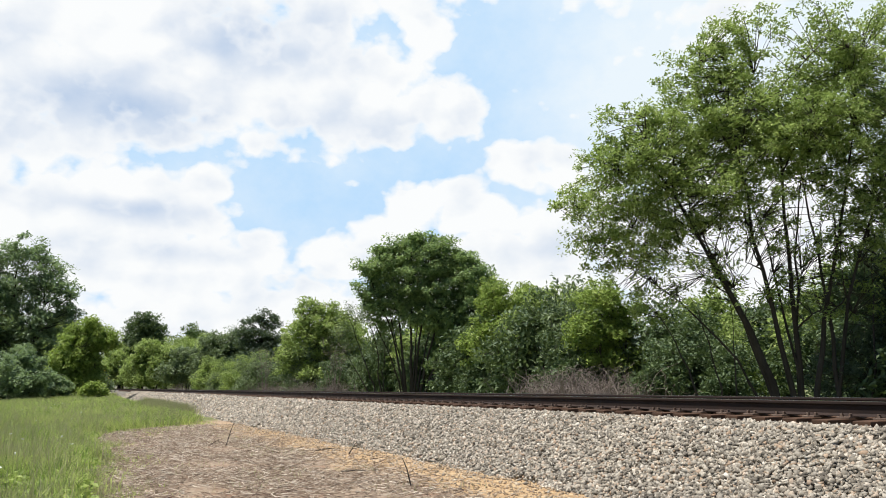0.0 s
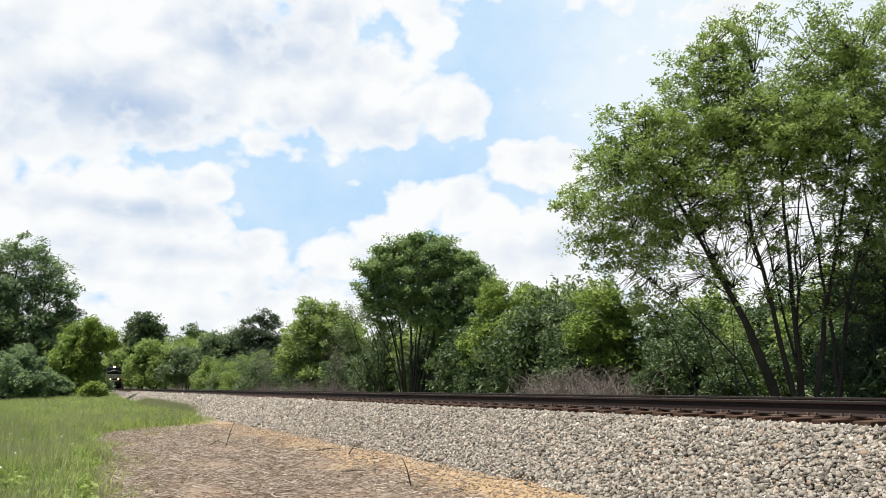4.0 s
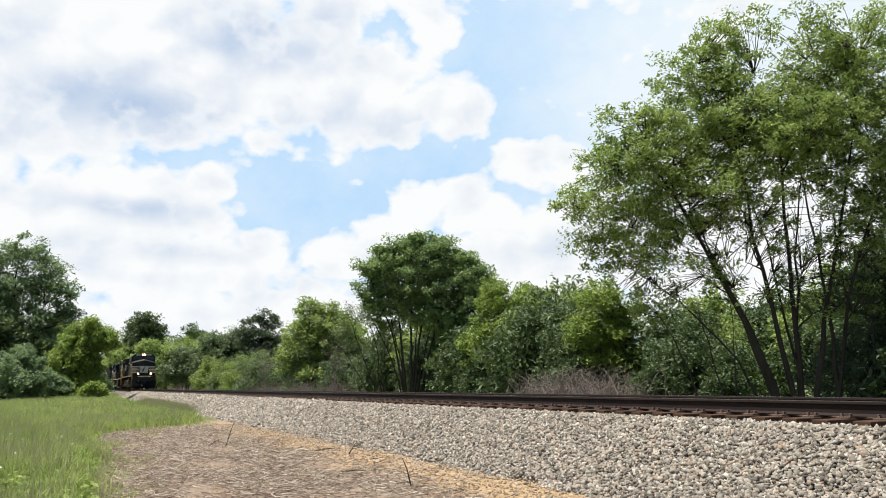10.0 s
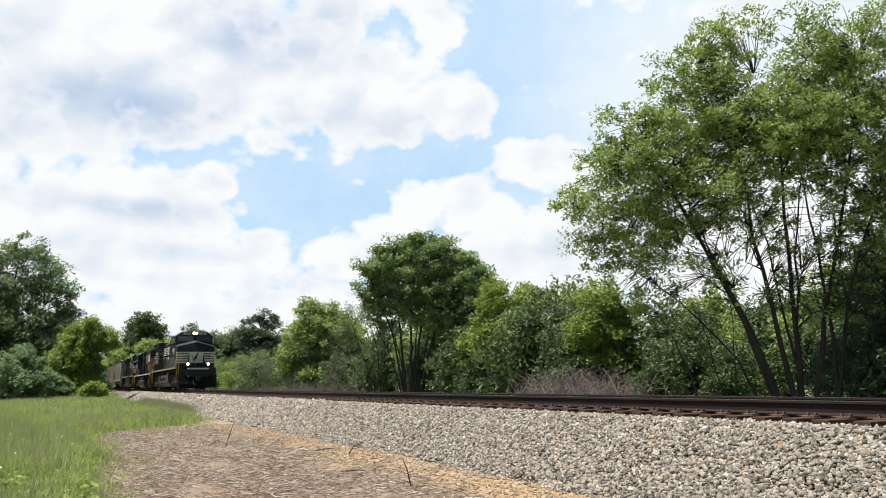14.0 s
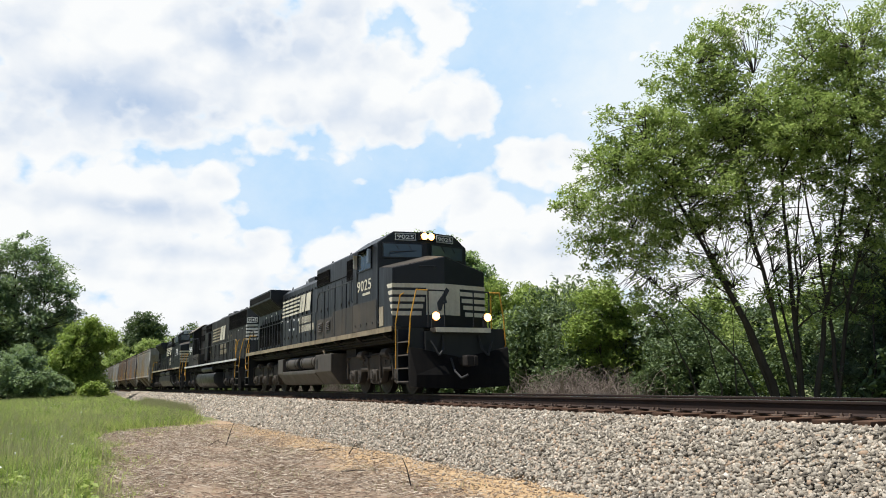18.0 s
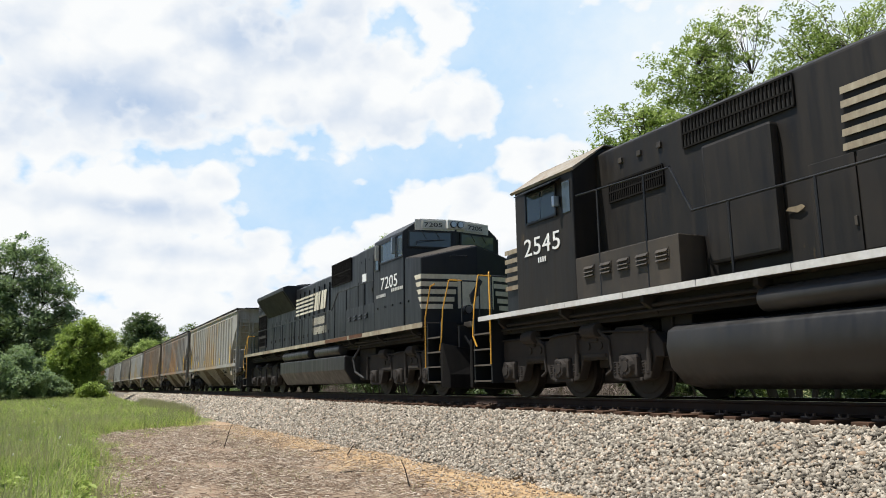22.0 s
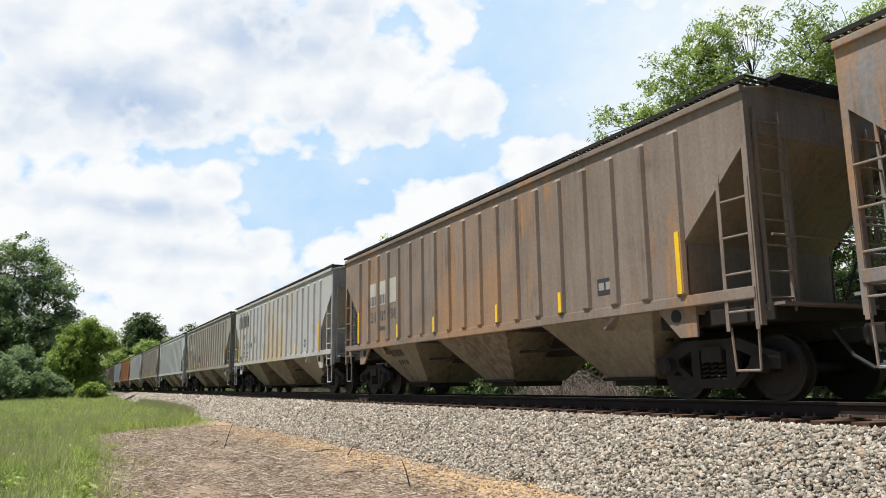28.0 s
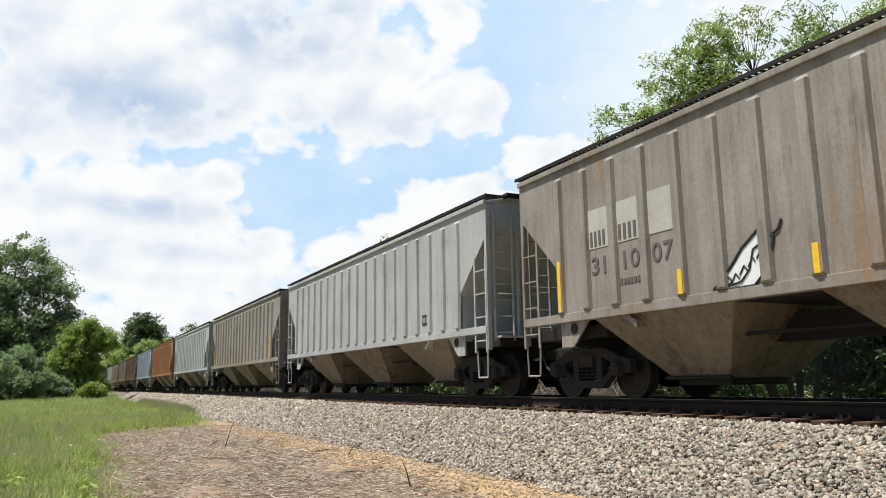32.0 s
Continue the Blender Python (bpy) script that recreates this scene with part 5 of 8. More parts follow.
# Motor block lengthened to close the view between the axles.
MOTOR = shared("traction_motor", box(bevel(box(bmesh.new(), -0.8, 0.95, -0.62, 0.62, 0.26, 1.0), 0.08), -0.3, 0.1, -0.6, 0.6, 0.9, 1.35), UNDERFRAME)
AIR_LINE = shared("brake_pipe", bar(bmesh.new(), [(-2.6, 0, 1.2), (-0.4, -0.02, 1.16), (0.5, -0.02, 1.2), (2.6, 0, 1.1)], 0.022, 6), UNDERFRAME)


def loco_truck(parent, x, kit):
    step, transom, frame, journal, brake, damper = kit
    t = part("truck", transom, None, parent, at=(x, 0, 0))
    for a in (-step, 0.0, step):
        w = part("wheelset", LOCO_WHEEL, None, t, at=(a, 0, LOCO_R))
        SPINNERS.append((w, (a, 0, LOCO_R), LOCO_R))
        part("traction_motor", MOTOR, None, t, at=(a, 0, 0))
        for s in (-1, 1):
            o = part("journal_box", journal, None, t, at=(a, s * 1.08, 0))
            o.rotation_euler = (0, 0, 0 if s < 0 else math.pi)
            for b in (-0.36, 0.36):
                part("spring", SPRING, None, t, at=(a + b, s * 1.14, 0.4))
    for s in (-1, 1):
        part("side_frame", frame, None, t, at=(0, s * 1.08, 0)).rotation_euler = (0, 0, 0 if s < 0 else math.pi)
        for a in (-step - 0.52, 0.5, step + 0.52):
            part("damper", damper, None, t, at=(a, s * 1.23, 0))
        part("sand_pipe", bar(bmesh.new(), [(step + 0.85, s * 1.0, 1.3), (step + 0.8, s * 0.95, 0.7), (step + 0.55, s * 0.8, 0.12)], 0.022, 6), UNDERFRAME, t)
        part("brake_pipe", AIR_LINE, None, t, at=(0, s * 1.2, 0))
        for a in (-step * 0.55, step * 0.5):
            o = part("brake_cylinder", brake, None, t, at=(a, s * 1.22, 0))
            o.rotation_euler = (0, 0, 0 if s < 0 else math.pi)


def coupler(parent, x, s):
    """s: +1 faces forward, -1 back."""
    bm = box(bmesh.new(), x - s * 0.75, x - s * 0.25, -0.09, 0.09, 0.78, 0.98, 0.02)
    box(bm, x - s * 0.3, x + s * 0.0, -0.17, 0.05, 0.72, 1.02, 0.04)
    box(bm, x - s * 0.12, x + s * 0.03, 0.03, 0.15, 0.74, 1.0, 0.03)
    part("coupler", bm, UNDERFRAME, parent, "grimy knuckle coupler")
    hose = bar(bmesh.new(), [(x - s * 0.6, -0.35, 0.95), (x - s * 0.35, -0.36, 0.6), (x - s * 0.1, -0.3, 0.42), (x + s * 0.05, -0.18, 0.5)], 0.03, 8)
    part("air_hose", hose, WIPER, parent, "black rubber air hose")


def handrail(parent, pts, floor, spacing, y, material=BLACK, name="handrail"):
    r = part(name, bar(bmesh.new(), [(x, y, z) for x, z in pts], 0.019, 8), material, parent)
    for (xa, za), (xb, zb) in zip(pts, pts[1:]):
        n = max(1, round(abs(xa - xb) / spacing))
        for i in range(n):
            k = (i + 0.5) / n
            x, z = xa + (xb - xa) * k, za + (zb - za) * k
            if abs(xa - xb) > spacing * 0.4:
                part("stanchion", rod(bmesh.new(), (x, y, floor), (x, y, z), 0.021, 6), BLACK, r)
    return r


def steps(parent, x0, x1, y0, y1, deck, edge=STEP_EDGE, n=4):
    """A stair well: side plates and treads with painted edges. y0 is the outer side."""
    s = -1 if y0 < y1 else 1
    bm = bmesh.new()
    for x in (x0, x1):
        extrude(bm, [(x - 0.02, 0.3), (x + 0.02, 0.3), (x + 0.02, deck), (x - 0.02, deck)], y0 + 0.01, y1)
    box(bm, x0, x1, y1 - 0.02, y1, 0.3, deck)
    w = part("step_well", bm, BLACK, parent)
    for i in range(n):
        z = 0.36 + i * (deck - 0.36) / n
        t = part("tread", one(x0, x1, min(y0, y1), max(y0, y1), z - 0.03, z, 0.005), BLACK, w)
        part("tread_edge", one(x0, x1, y0 - 0.008, y0 + 0.006, z - 0.03, z + 0.004), edge, t, "worn step edge")
    return w


def louvers(parent, x0, x1, y, z0, z1, n=6, material=BLACK_DUSTY, name="louver"):
    bm = box(bmesh.new(), x0, x1, y - 0.012, y + 0.03, z0, z1)
    for i in range(n):
        z = z0 + (z1 - z0) * (i + 0.5) / n
        extrude(bm, [(y - 0.012, z + 0.02), (y - 0.05, z - 0.03), (y - 0.012, z - 0.03)], x0 + 0.02, x1 - 0.02, "yz")
    return part(name, bm, material, parent)


def grille(parent, x0, x1, y, z0, z1, pitch=0.09, material=GRILLE, name="grille"):
    g = part(name, one(x0, x1, y - 0.006, y + 0.03, z0, z1), material, parent, "dark intake grille")
    bm = bmesh.new()
    n = max(3, int(abs(x1 - x0) / pitch))
    for i in range(n + 1):
        x = x0 + (x1 - x0) * i / n
        box(bm, x - 0.012, x + 0.012, y - 0.03, y - 0.004, z0, z1)
    for z in (z0, (z0 + z1) / 2, z1):
        box(bm, min(x0, x1), max(x0, x1), y - 0.034, y - 0.004, z - 0.015, z + 0.015)
    part("slat", bm, BLACK_MATT, g)
    return g


def doors(parent, xs, y, z0, z1, material=BLACK):
    """Hood doors: thin panels with latches, one for each gap between xs."""
    for a, b in zip(xs, xs[1:]):
        a, b = min(a, b), max(a, b)
        d = part("hood_door", one(a + 0.018, b - 0.018, y - 0.022, y + 0.022, z0, z1, 0.008), material, parent)
        s = -1 if y < 0 else 1
        z = z0 + 0.3 * (z1 - z0)
        part("latch", one(b - 0.09, b - 0.05, y + s * 0.02, y + s * 0.05, z - 0.06, z + 0.06, 0.006), BLACK_DUSTY, d)


def slant_bars(parent, x0, x1, z0, z1, y, n, material, slope=0.35, name="stripe"):
    """The speed lines of the emblem, as plain slanted bars."""
    h = (z1 - z0) / (2 * n - 1)
    for i in range(n):
        za, zb = z0 + 2 * i * h, z0 + (2 * i + 1) * h
        part(name, extrude(bmesh.new(), [(x0 + slope * (za - z0) * 0.15, za), (x1 + slope * (za - z0), za), (x1 + slope * (zb - z0), zb), (x0 + slope * (zb - z0) * 0.15, zb)], y - 0.008, y + 0.002), material, parent)


def emblem(parent, x0, x1, z0, z1, y, material, block=None):
    """A plain mark: speed lines that run into two heavy slanted blocks."""
    w, s = x1 - x0, 0.3 * (z1 - z0)
    slant_bars(parent, x0, x0 + w * 0.58, z0, z1, y, 5, material)
    for a, b in ((0.61, 0.68), (0.69, 0.76), (0.8, 0.94)):
        part("emblem_block", extrude(bmesh.new(), [(x0 + w * a, z0), (x0 + w * b, z0), (x0 + w * b + s, z1), (x0 + w * a + s, z1)], y - 0.008, y + 0.002), block or material, parent)


def word_bars(parent, x0, x1, z, h, y, material, n):
    """A word that is not spelt out: a row of plain blocks of its size."""
    w = (x1 - x0) / n
    for i in range(n):
        for a, b in ((0.1, 0.36), (0.6, 0.86)) if w > 0.15 else ((0.15, 0.8),):
            part("lettering_bar", one(x0 + (i + a) * w, x0 + (i + b) * w, y - 0.007, y + 0.002, z, z + h), material, parent)


def fan(parent, x, z, r=0.62, y=0.0):
    bm = rod(bmesh.new(), (x, y, z), (x, y, z + 0.14), r, 28, r * 0.96)
    f = part("roof_fan", bm, BLACK, parent, "round roof fan")
    part("fan_grille", rod(bmesh.new(), (x, y, z + 0.14), (x, y, z + 0.155), r * 0.85, 24), GRILLE, f)


def number_board(parent, text, at, size, turn, back=LETTER, ink=WHITE, frame_mat=CREAM):
    b = part("number_board", one(-size[0] / 2, size[0] / 2, -0.02, 0.02, -size[1] / 2, size[1] / 2, 0.012), back, parent)
    b.matrix_basis = pose(*at, *turn)
    writing(text, size[1] * 0.62, ink, b, (0, -0.023, -size[1] * 0.31), width=size[0] * 0.84)
    bm = bmesh.new()
    for z in (-1, 1):
        box(bm, -size[0] / 2, size[0] / 2, -0.03, 0.0, z * size[1] / 2 - 0.012, z * size[1] / 2 + 0.012)
    for x in (-1, 1):
        box(bm, x * size[0] / 2 - 0.012, x * size[0] / 2 + 0.012, -0.03, 0.0, -size[1] / 2, size[1] / 2)
    part("board_frame", bm, frame_mat, b)
    return b


def lamp(parent, at, r, lit, s=1):
    c = part("lamp_case", rod(bmesh.new(), (at[0] - s * 0.14, at[1], at[2]), (at[0], at[1], at[2]), r * 1.2, 16), BLACK, parent)
    # A lit lamp gets an added ring that glows as its orange halo.
    if lit:
        part("reflector_rim", rod(bmesh.new(), (at[0] - s * 0.004, at[1], at[2]), (at[0] + s * 0.004, at[1], at[2]), r * 1.38, 18), LAMP_HALO, c, "added glowing ring for the lamp's orange halo")
    part("headlight" if lit else "lens", rod(bmesh.new(), (at[0] - s * 0.005, at[1], at[2]), (at[0] + s * 0.012, at[1], at[2]), r, 16), HEADLIGHT if lit else CHROME, c, "glowing headlight" if lit else "unlit glass lens")


def deck_and_sill(v, x0, x1, z, stripe, thick=0.15):
    part("walkway", one(x1, x0, -1.53, 1.53, z - 0.1, z, 0.01), BLACK_DUSTY, v)
    for s in (-1, 1):
        n = 12
        for i in range(n):
            a, b = x0 + (x1 - x0) * i / n, x0 + (x1 - x0) * (i + 1) / n
            part("sill_stripe", one(b + 0.006, a - 0.006, s * 1.53, s * 1.552, z - thick, z), stripe, v)
    bm = box(bmesh.new(), x1 + 0.3, x0 - 0.3, -1.2, 1.2, z - 0.42, z - 0.1)
    for s in (-1, 1):
        for i in range(9):
            x = x0 - 0.8 + (x1 - x0 + 1.6) * i / 8
            extrude(bm, [(s * 1.5, z - 0.1), (s * 1.5, z - 0.2), (s * 1.2, z - 0.38), (s * 1.2, z - 0.1)], x - 0.04, x + 0.04, "yz")
        for z2, r in ((z - 0.24, 0.035), (z - 0.33, 0.025)):
            rod(bm, (x1 + 0.6, s * 1.3, z2), (x0 - 0.6, s * 1.3, z2), r, 8)
    part("underframe", bm, UNDERFRAME, v)


def pilot(v, x, s, deck, stripe, rail_paint=YELLOW, plow=True):
    """The end of an engine: platform edge, steps at both corners, plow, coupler, handrails. s: +1 front, -1 rear."""
    bm = extrude(bmesh.new(), [(-1.5, 0.95), (1.5, 0.95), (1.5, 0.3), (0.55, 0.14), (-0.55, 0.14), (-1.5, 0.3)], x - s * 0.75, x - s * 0.68, "yz") if not plow else loft(bmesh.new(), [
        (x - s * 0.8, [(-1.52, 1.28), (-1.52, 0.22), (0, 0.15), (1.52, 0.22), (1.52, 1.28), (0, 1.0)]), (x - s * 0.7, [(-1.52, 1.26), (-1.52, 0.22), (0, 0.15), (1.52, 0.22), (1.52, 1.26), (0, 0.98)]),
        (x - s * 0.5, [(-1.42, 0.52), (-1.42, 0.2), (0, 0.13), (1.42, 0.2), (1.42, 0.52), (0, 0.5)])])
    part("snow_plow" if plow else "pilot_plate", bm, BLACK_MATT, v)
    part("end_plate", one(x - s * 0.8, x - s * 0.7, -1.05, 1.05, 0.95, deck - 0.1, 0.01), BLACK, v)
    part("anticlimber", one(x - s * 0.85, x - s * 0.5, -0.85, 0.85, deck - 0.14, deck, 0.02), BLACK_DUSTY, v)
    part("anticlimber_edge", one(x - s * 0.5, x - s * 0.48, -0.84, 0.84, deck - 0.13, deck - 0.005), stripe, v, "painted platform edge")
    for t in (-1, 1):
        steps(v, min(x - s * 1.6, x - s * 0.85), max(x - s * 1.6, x - s * 0.85), t * 1.5, t * 1.05, deck)
        col = rail_paint
        part("grab_rail", bar(bmesh.new(), [(x - s * 1.65, t * 1.53, 0.7), (x - s * 1.65, t * 1.53, deck + 0.15), (x - s * 1.5, t * 1.45, deck + 0.95), (x - s * 1.38, t * 1.38, deck + 1.0)], 0.018, 8), col, v, "worn painted grab rail")
        part("grab_rail", bar(bmesh.new(), [(x - s * 0.95, t * 1.48, 1.1), (x - s * 0.8, t * 1.5, 1.35), (x - s * 0.8, t * 1.45, deck + 0.3), (x - s * 0.74, t * 1.3, deck + 1.02), (x - s * 0.74, t * 0.95, deck + 1.02)], 0.018, 8), col, v, "worn painted grab rail")
        part("end_rail", bar(bmesh.new(), [(x - s * 0.74, t * 0.95, deck + 1.02), (x - s * 0.74, t * 0.45, deck + 1.02), (x - s * 0.74, t * 0.45, deck)], 0.02, 8), BLACK, v)
        part("end_post", rod(bmesh.new(), (x - s * 0.74, t * 0.95, deck), (x - s * 0.74, t * 0.95, deck + 1.02), 0.02, 8), BLACK, v)
        part("jumper_cable", bar(bmesh.new(), [(x - s * 0.68, t * 0.55, deck - 0.2), (x - s * 0.55, t * 0.6, deck - 0.6), (x - s * 0.5, t * 0.75, deck - 0.75), (x - s * 0.62, t * 0.95, deck - 0.35)], 0.03, 8), WIPER, v)
    coupler(v, x, s)


def nose_x(y):
    """The nose's front is a shallow wedge."""
    return -1.62 - 0.22 * abs(y)


def nose_stripes(v, xs0, zs, y, material):
    """Five stripes round the nose: on each flank with slanted ends, and across the front up to the panel."""
    for i, z in enumerate(zs):
        h = 0.122
        k = i / (len(zs) - 1)
        xc = nose_x(y)
        for s in (-1, 1):
            a = xs0[0] + (xs0[1] - xs0[0]) * k
            part("nose_stripe", extrude(bmesh.new(), [(a, z), (xc, z), (xc, z - h), (a + 0.09, z - h)], s * y, s * (y + 0.008)), material, v, "cream nose stripe")
            part("nose_stripe", extrude(bmesh.new(), [(xc, s * y), (nose_x(0.5) + 0.004, s * (0.5 + 0.2 * k)), (nose_x(0.5) + 0.012, s * (0.5 + 0.2 * k)), (xc + 0.008, s * (y + 0.008))], z - h, z, "xy"), material, v, "cream nose stripe")


def wedge(bm, rings, front):
    """Joins rings of points in space and closes the front with the polygons named."""
    vs = [[bm.verts.new(p) for p in r] for r in rings]
    n = len(vs[0])
    for r, q in zip(vs, vs[1:]):
        for i in range(n):
            bm.faces.new((r[i], r[(i + 1) % n], q[(i + 1) % n], q[i]))
    bm.faces.new(vs[0])
    for f in front:
        bm.faces.new([vs[-1][i] for i in f])
    bmesh.ops.recalc_face_normals(bm, faces=bm.faces)
    return bm


def side_window(v, x0, x1, y, z0, z1, panes=2):
    s = -1 if y < 0 else 1
    w = part("cab_window", box(box(box(box(bmesh.new(), x0, x1, y, y + s * 0.03, z0 - 0.04, z0), x0, x1, y, y + s * 0.03, z1, z1 + 0.04), x0 - 0.04, x0, y, y + s * 0.03, z0 - 0.04, z1 + 0.04), x1, x1 + 0.04, y, y + s * 0.03, z0 - 0.04, z1 + 0.04), BLACK, v)
    for i in range(panes):
        a, b = x0 + (x1 - x0) * i / panes, x0 + (x1 - x0) * (i + 1) / panes
        part("pane", one(a + 0.012, b - 0.012, y, y + s * (0.012 + 0.006 * i), z0, z1), GLASS, w)
    return w


CAB_SECTION = lambda y, z0, z1, z2, yr: [(-y, z0), (y, z0), (y, z1), (yr, z2), (-yr, z2), (-y, z1)]


def wide_nose_cab(v, z0, roof, front_grey, stripes, number, lit):
    """The wide cab with its blunt nose, from x = -5.3 to -1.5."""
    y = 1.5
    def ring(x, xm):
        return [(x, -y, z0), (xm, 0, z0), (x, y, z0), (x, y, roof - 0.36), (x + (xm - x) * 0.33, 1.0, roof), (xm, 0, roof), (x + (xm - x) * 0.33, -1.0, roof), (x, -y, roof - 0.36)]
    cab = part("cab", bevel(wedge(bmesh.new(), [ring(-5.3, -5.3), ring(-3.1, -2.82)], ((0, 1, 5, 6, 7), (1, 2, 3, 4, 5))), 0.025), BLACK, v)
    nz = roof - 1.02
    nose = part("nose", bevel(wedge(bmesh.new(), [[(-3.0, -y, z0), (-3.0, 0, z0), (-3.0, y, z0), (-3.0, y, nz - 0.14), (-3.0, 0, nz + 0.3), (-3.0, -y, nz - 0.14)],
                                                  [(nose_x(y), -y, z0), (nose_x(0), 0, z0), (nose_x(y), y, z0), (nose_x(y), y, nz - 0.28), (nose_x(0), 0, nz + 0.07), (nose_x(y), -y, nz - 0.28)]], ((0, 1, 4, 5), (1, 2, 3, 4))), 0.025), BLACK, v)
    # Dusty plates on the nose; their paler tone also holds the sky's reflection.
    for s in (-1, 1):
        rear = [(-2.98, s * 0.02, nz + 0.306), (-2.98, s * (y - 0.02), nz - 0.128)]
        fore = [(nose_x(y) - 0.03, s * (y - 0.02), nz - 0.268), (nose_x(0) - 0.03, s * 0.02, nz + 0.082)]
        bm = bmesh.new()
        lo = [bm.verts.new(p) for p in rear + fore]
        hi = [bm.verts.new((p[0], p[1], p[2] + 0.008)) for p in rear + fore]
        bm.faces.new(lo), bm.faces.new(list(reversed(hi)))
        for i in range(4):
            bm.faces.new((lo[i], hi[i], hi[(i + 1) % 4], lo[(i + 1) % 4]))
        bmesh.ops.recalc_face_normals(bm, faces=bm.faces)
        part("nose_top", bm, BLACK_DUSTY, v, "dusty anti-glare nose top, its paler tone also reflected sky")
    nose_stripes(v, (-2.36, -2.04), stripes, y, CREAM)
    lo, hi = stripes[-1] - 0.105, stripes[0]
    for s in (-1, 1):
        part("nose_panel", extrude(bmesh.new(), [(nose_x(0) + 0.004, 0), (nose_x(0.54) + 0.004, s * 0.54), (nose_x(0.54) + 0.011, s * 0.54), (nose_x(0) + 0.011, 0)], lo, hi, "xy"), CREAM, v, "cream nose panel")
    part("nose_mark", extrude(bmesh.new(), [(-0.2, lo + 0.12), (-0.13, lo + 0.12), (-0.07, lo + 0.3), (0.06, lo + 0.36), (0.02, lo + 0.5), (0.14, lo + 0.72), (0.04, lo + 0.8), (-0.08, lo + 0.58), (-0.24, lo + 0.36)], -1.66, -1.602, "yz"), LETTER, v, "black mark on the nose panel")
    # windscreens and number boards on the two faces of the front
    turn = math.degrees(math.atan2(0.28, 1.5))
    for s in (-1, 1):
        f = part("windscreen_frame", one(-0.64, 0.64, -0.02, 0.012, -0.25, 0.25, 0.02), BLACK, v)
        f.matrix_basis = pose(-2.945, s * 0.75, roof - 0.6, 0, 0, 90 + s * turn)
        part("windscreen", one(-0.59, 0.59, -0.028, -0.016, -0.2, 0.2, 0.006), GLASS, f, "dark cab glass")
        for k in (-0.25, 0.15):
            part("wiper", bar(bmesh.new(), [(k, -0.035, 0.22), (k + 0.14, -0.04, 0.02)], 0.009, 5), WIPER, f)
        number_board(v, number, (-2.925, s * 0.66, roof - 0.17), (0.62, 0.2), (0, 0, 90 + s * turn), back=front_grey if front_grey != BLACK else LETTER, ink=WHITE if front_grey == BLACK else LETTER, frame_mat=GREY_WHITE)
    part("headlight_housing", one(-2.9, -2.76, -0.28, 0.28, roof - 0.28, roof - 0.01, 0.03), front_grey, v)
    for s in (-1, 1):
        lamp(v, (-2.72, s * 0.11, roof - 0.15), 0.082, lit)
    part("nose_lens", one(-1.7, -1.64, -0.09, 0.09, nz - 0.36, nz - 0.28, 0.01), AMBER, v, "small amber marker on the nose")
    part("grab_iron", bar(bmesh.new(), [(-1.75, -0.75, nz - 0.24), (-1.68, -0.75, nz - 0.22), (-1.6, -0.3, nz - 0.22), (-1.68, -0.3, nz - 0.24)], 0.012, 6), BLACK, v)
    part("nose_rail", bar(bmesh.new(), [(-2.85, -1.2, nz + 0.22), (-2.85, -1.2, nz + 0.34), (-2.85, 0.0, nz + 0.46), (-2.85, 0.0, nz + 0.34)], 0.014, 6), BLACK, v)
    for s in (-1, 1):
        side_window(v, -4.75, -3.62, s * y, roof - 1.05, roof - 0.5, 2)
        if not lit:
            side_window(v, -3.5, -3.12, s * y, roof - 1.05, roof - 0.45, 1)
            side_window(v, -5.2, -4.9, s * y, roof - 1.2, roof - 0.5, 1)
        if lit:
            part("window_awning", extrude(bmesh.new(), [(s * y, roof - 0.36), (s * (y + 0.24), roof - 0.5), (s * (y + 0.24), roof - 0.52), (s * y, roof - 0.39)], -4.95, -3.5, "yz"), BLACK, v)
        m = part("mirror", one(-3.55, -3.5, s * (y + 0.06), s * (y + 0.18), roof - 0.95, roof - 0.5, 0.01), CHROME, v)
        part("wind_deflector", one(-4.9, -4.86, s * (y + 0.01), s * (y + 0.14), roof - 0.95, roof - 0.5, 0.01), GREY_WHITE, v)
    return cab


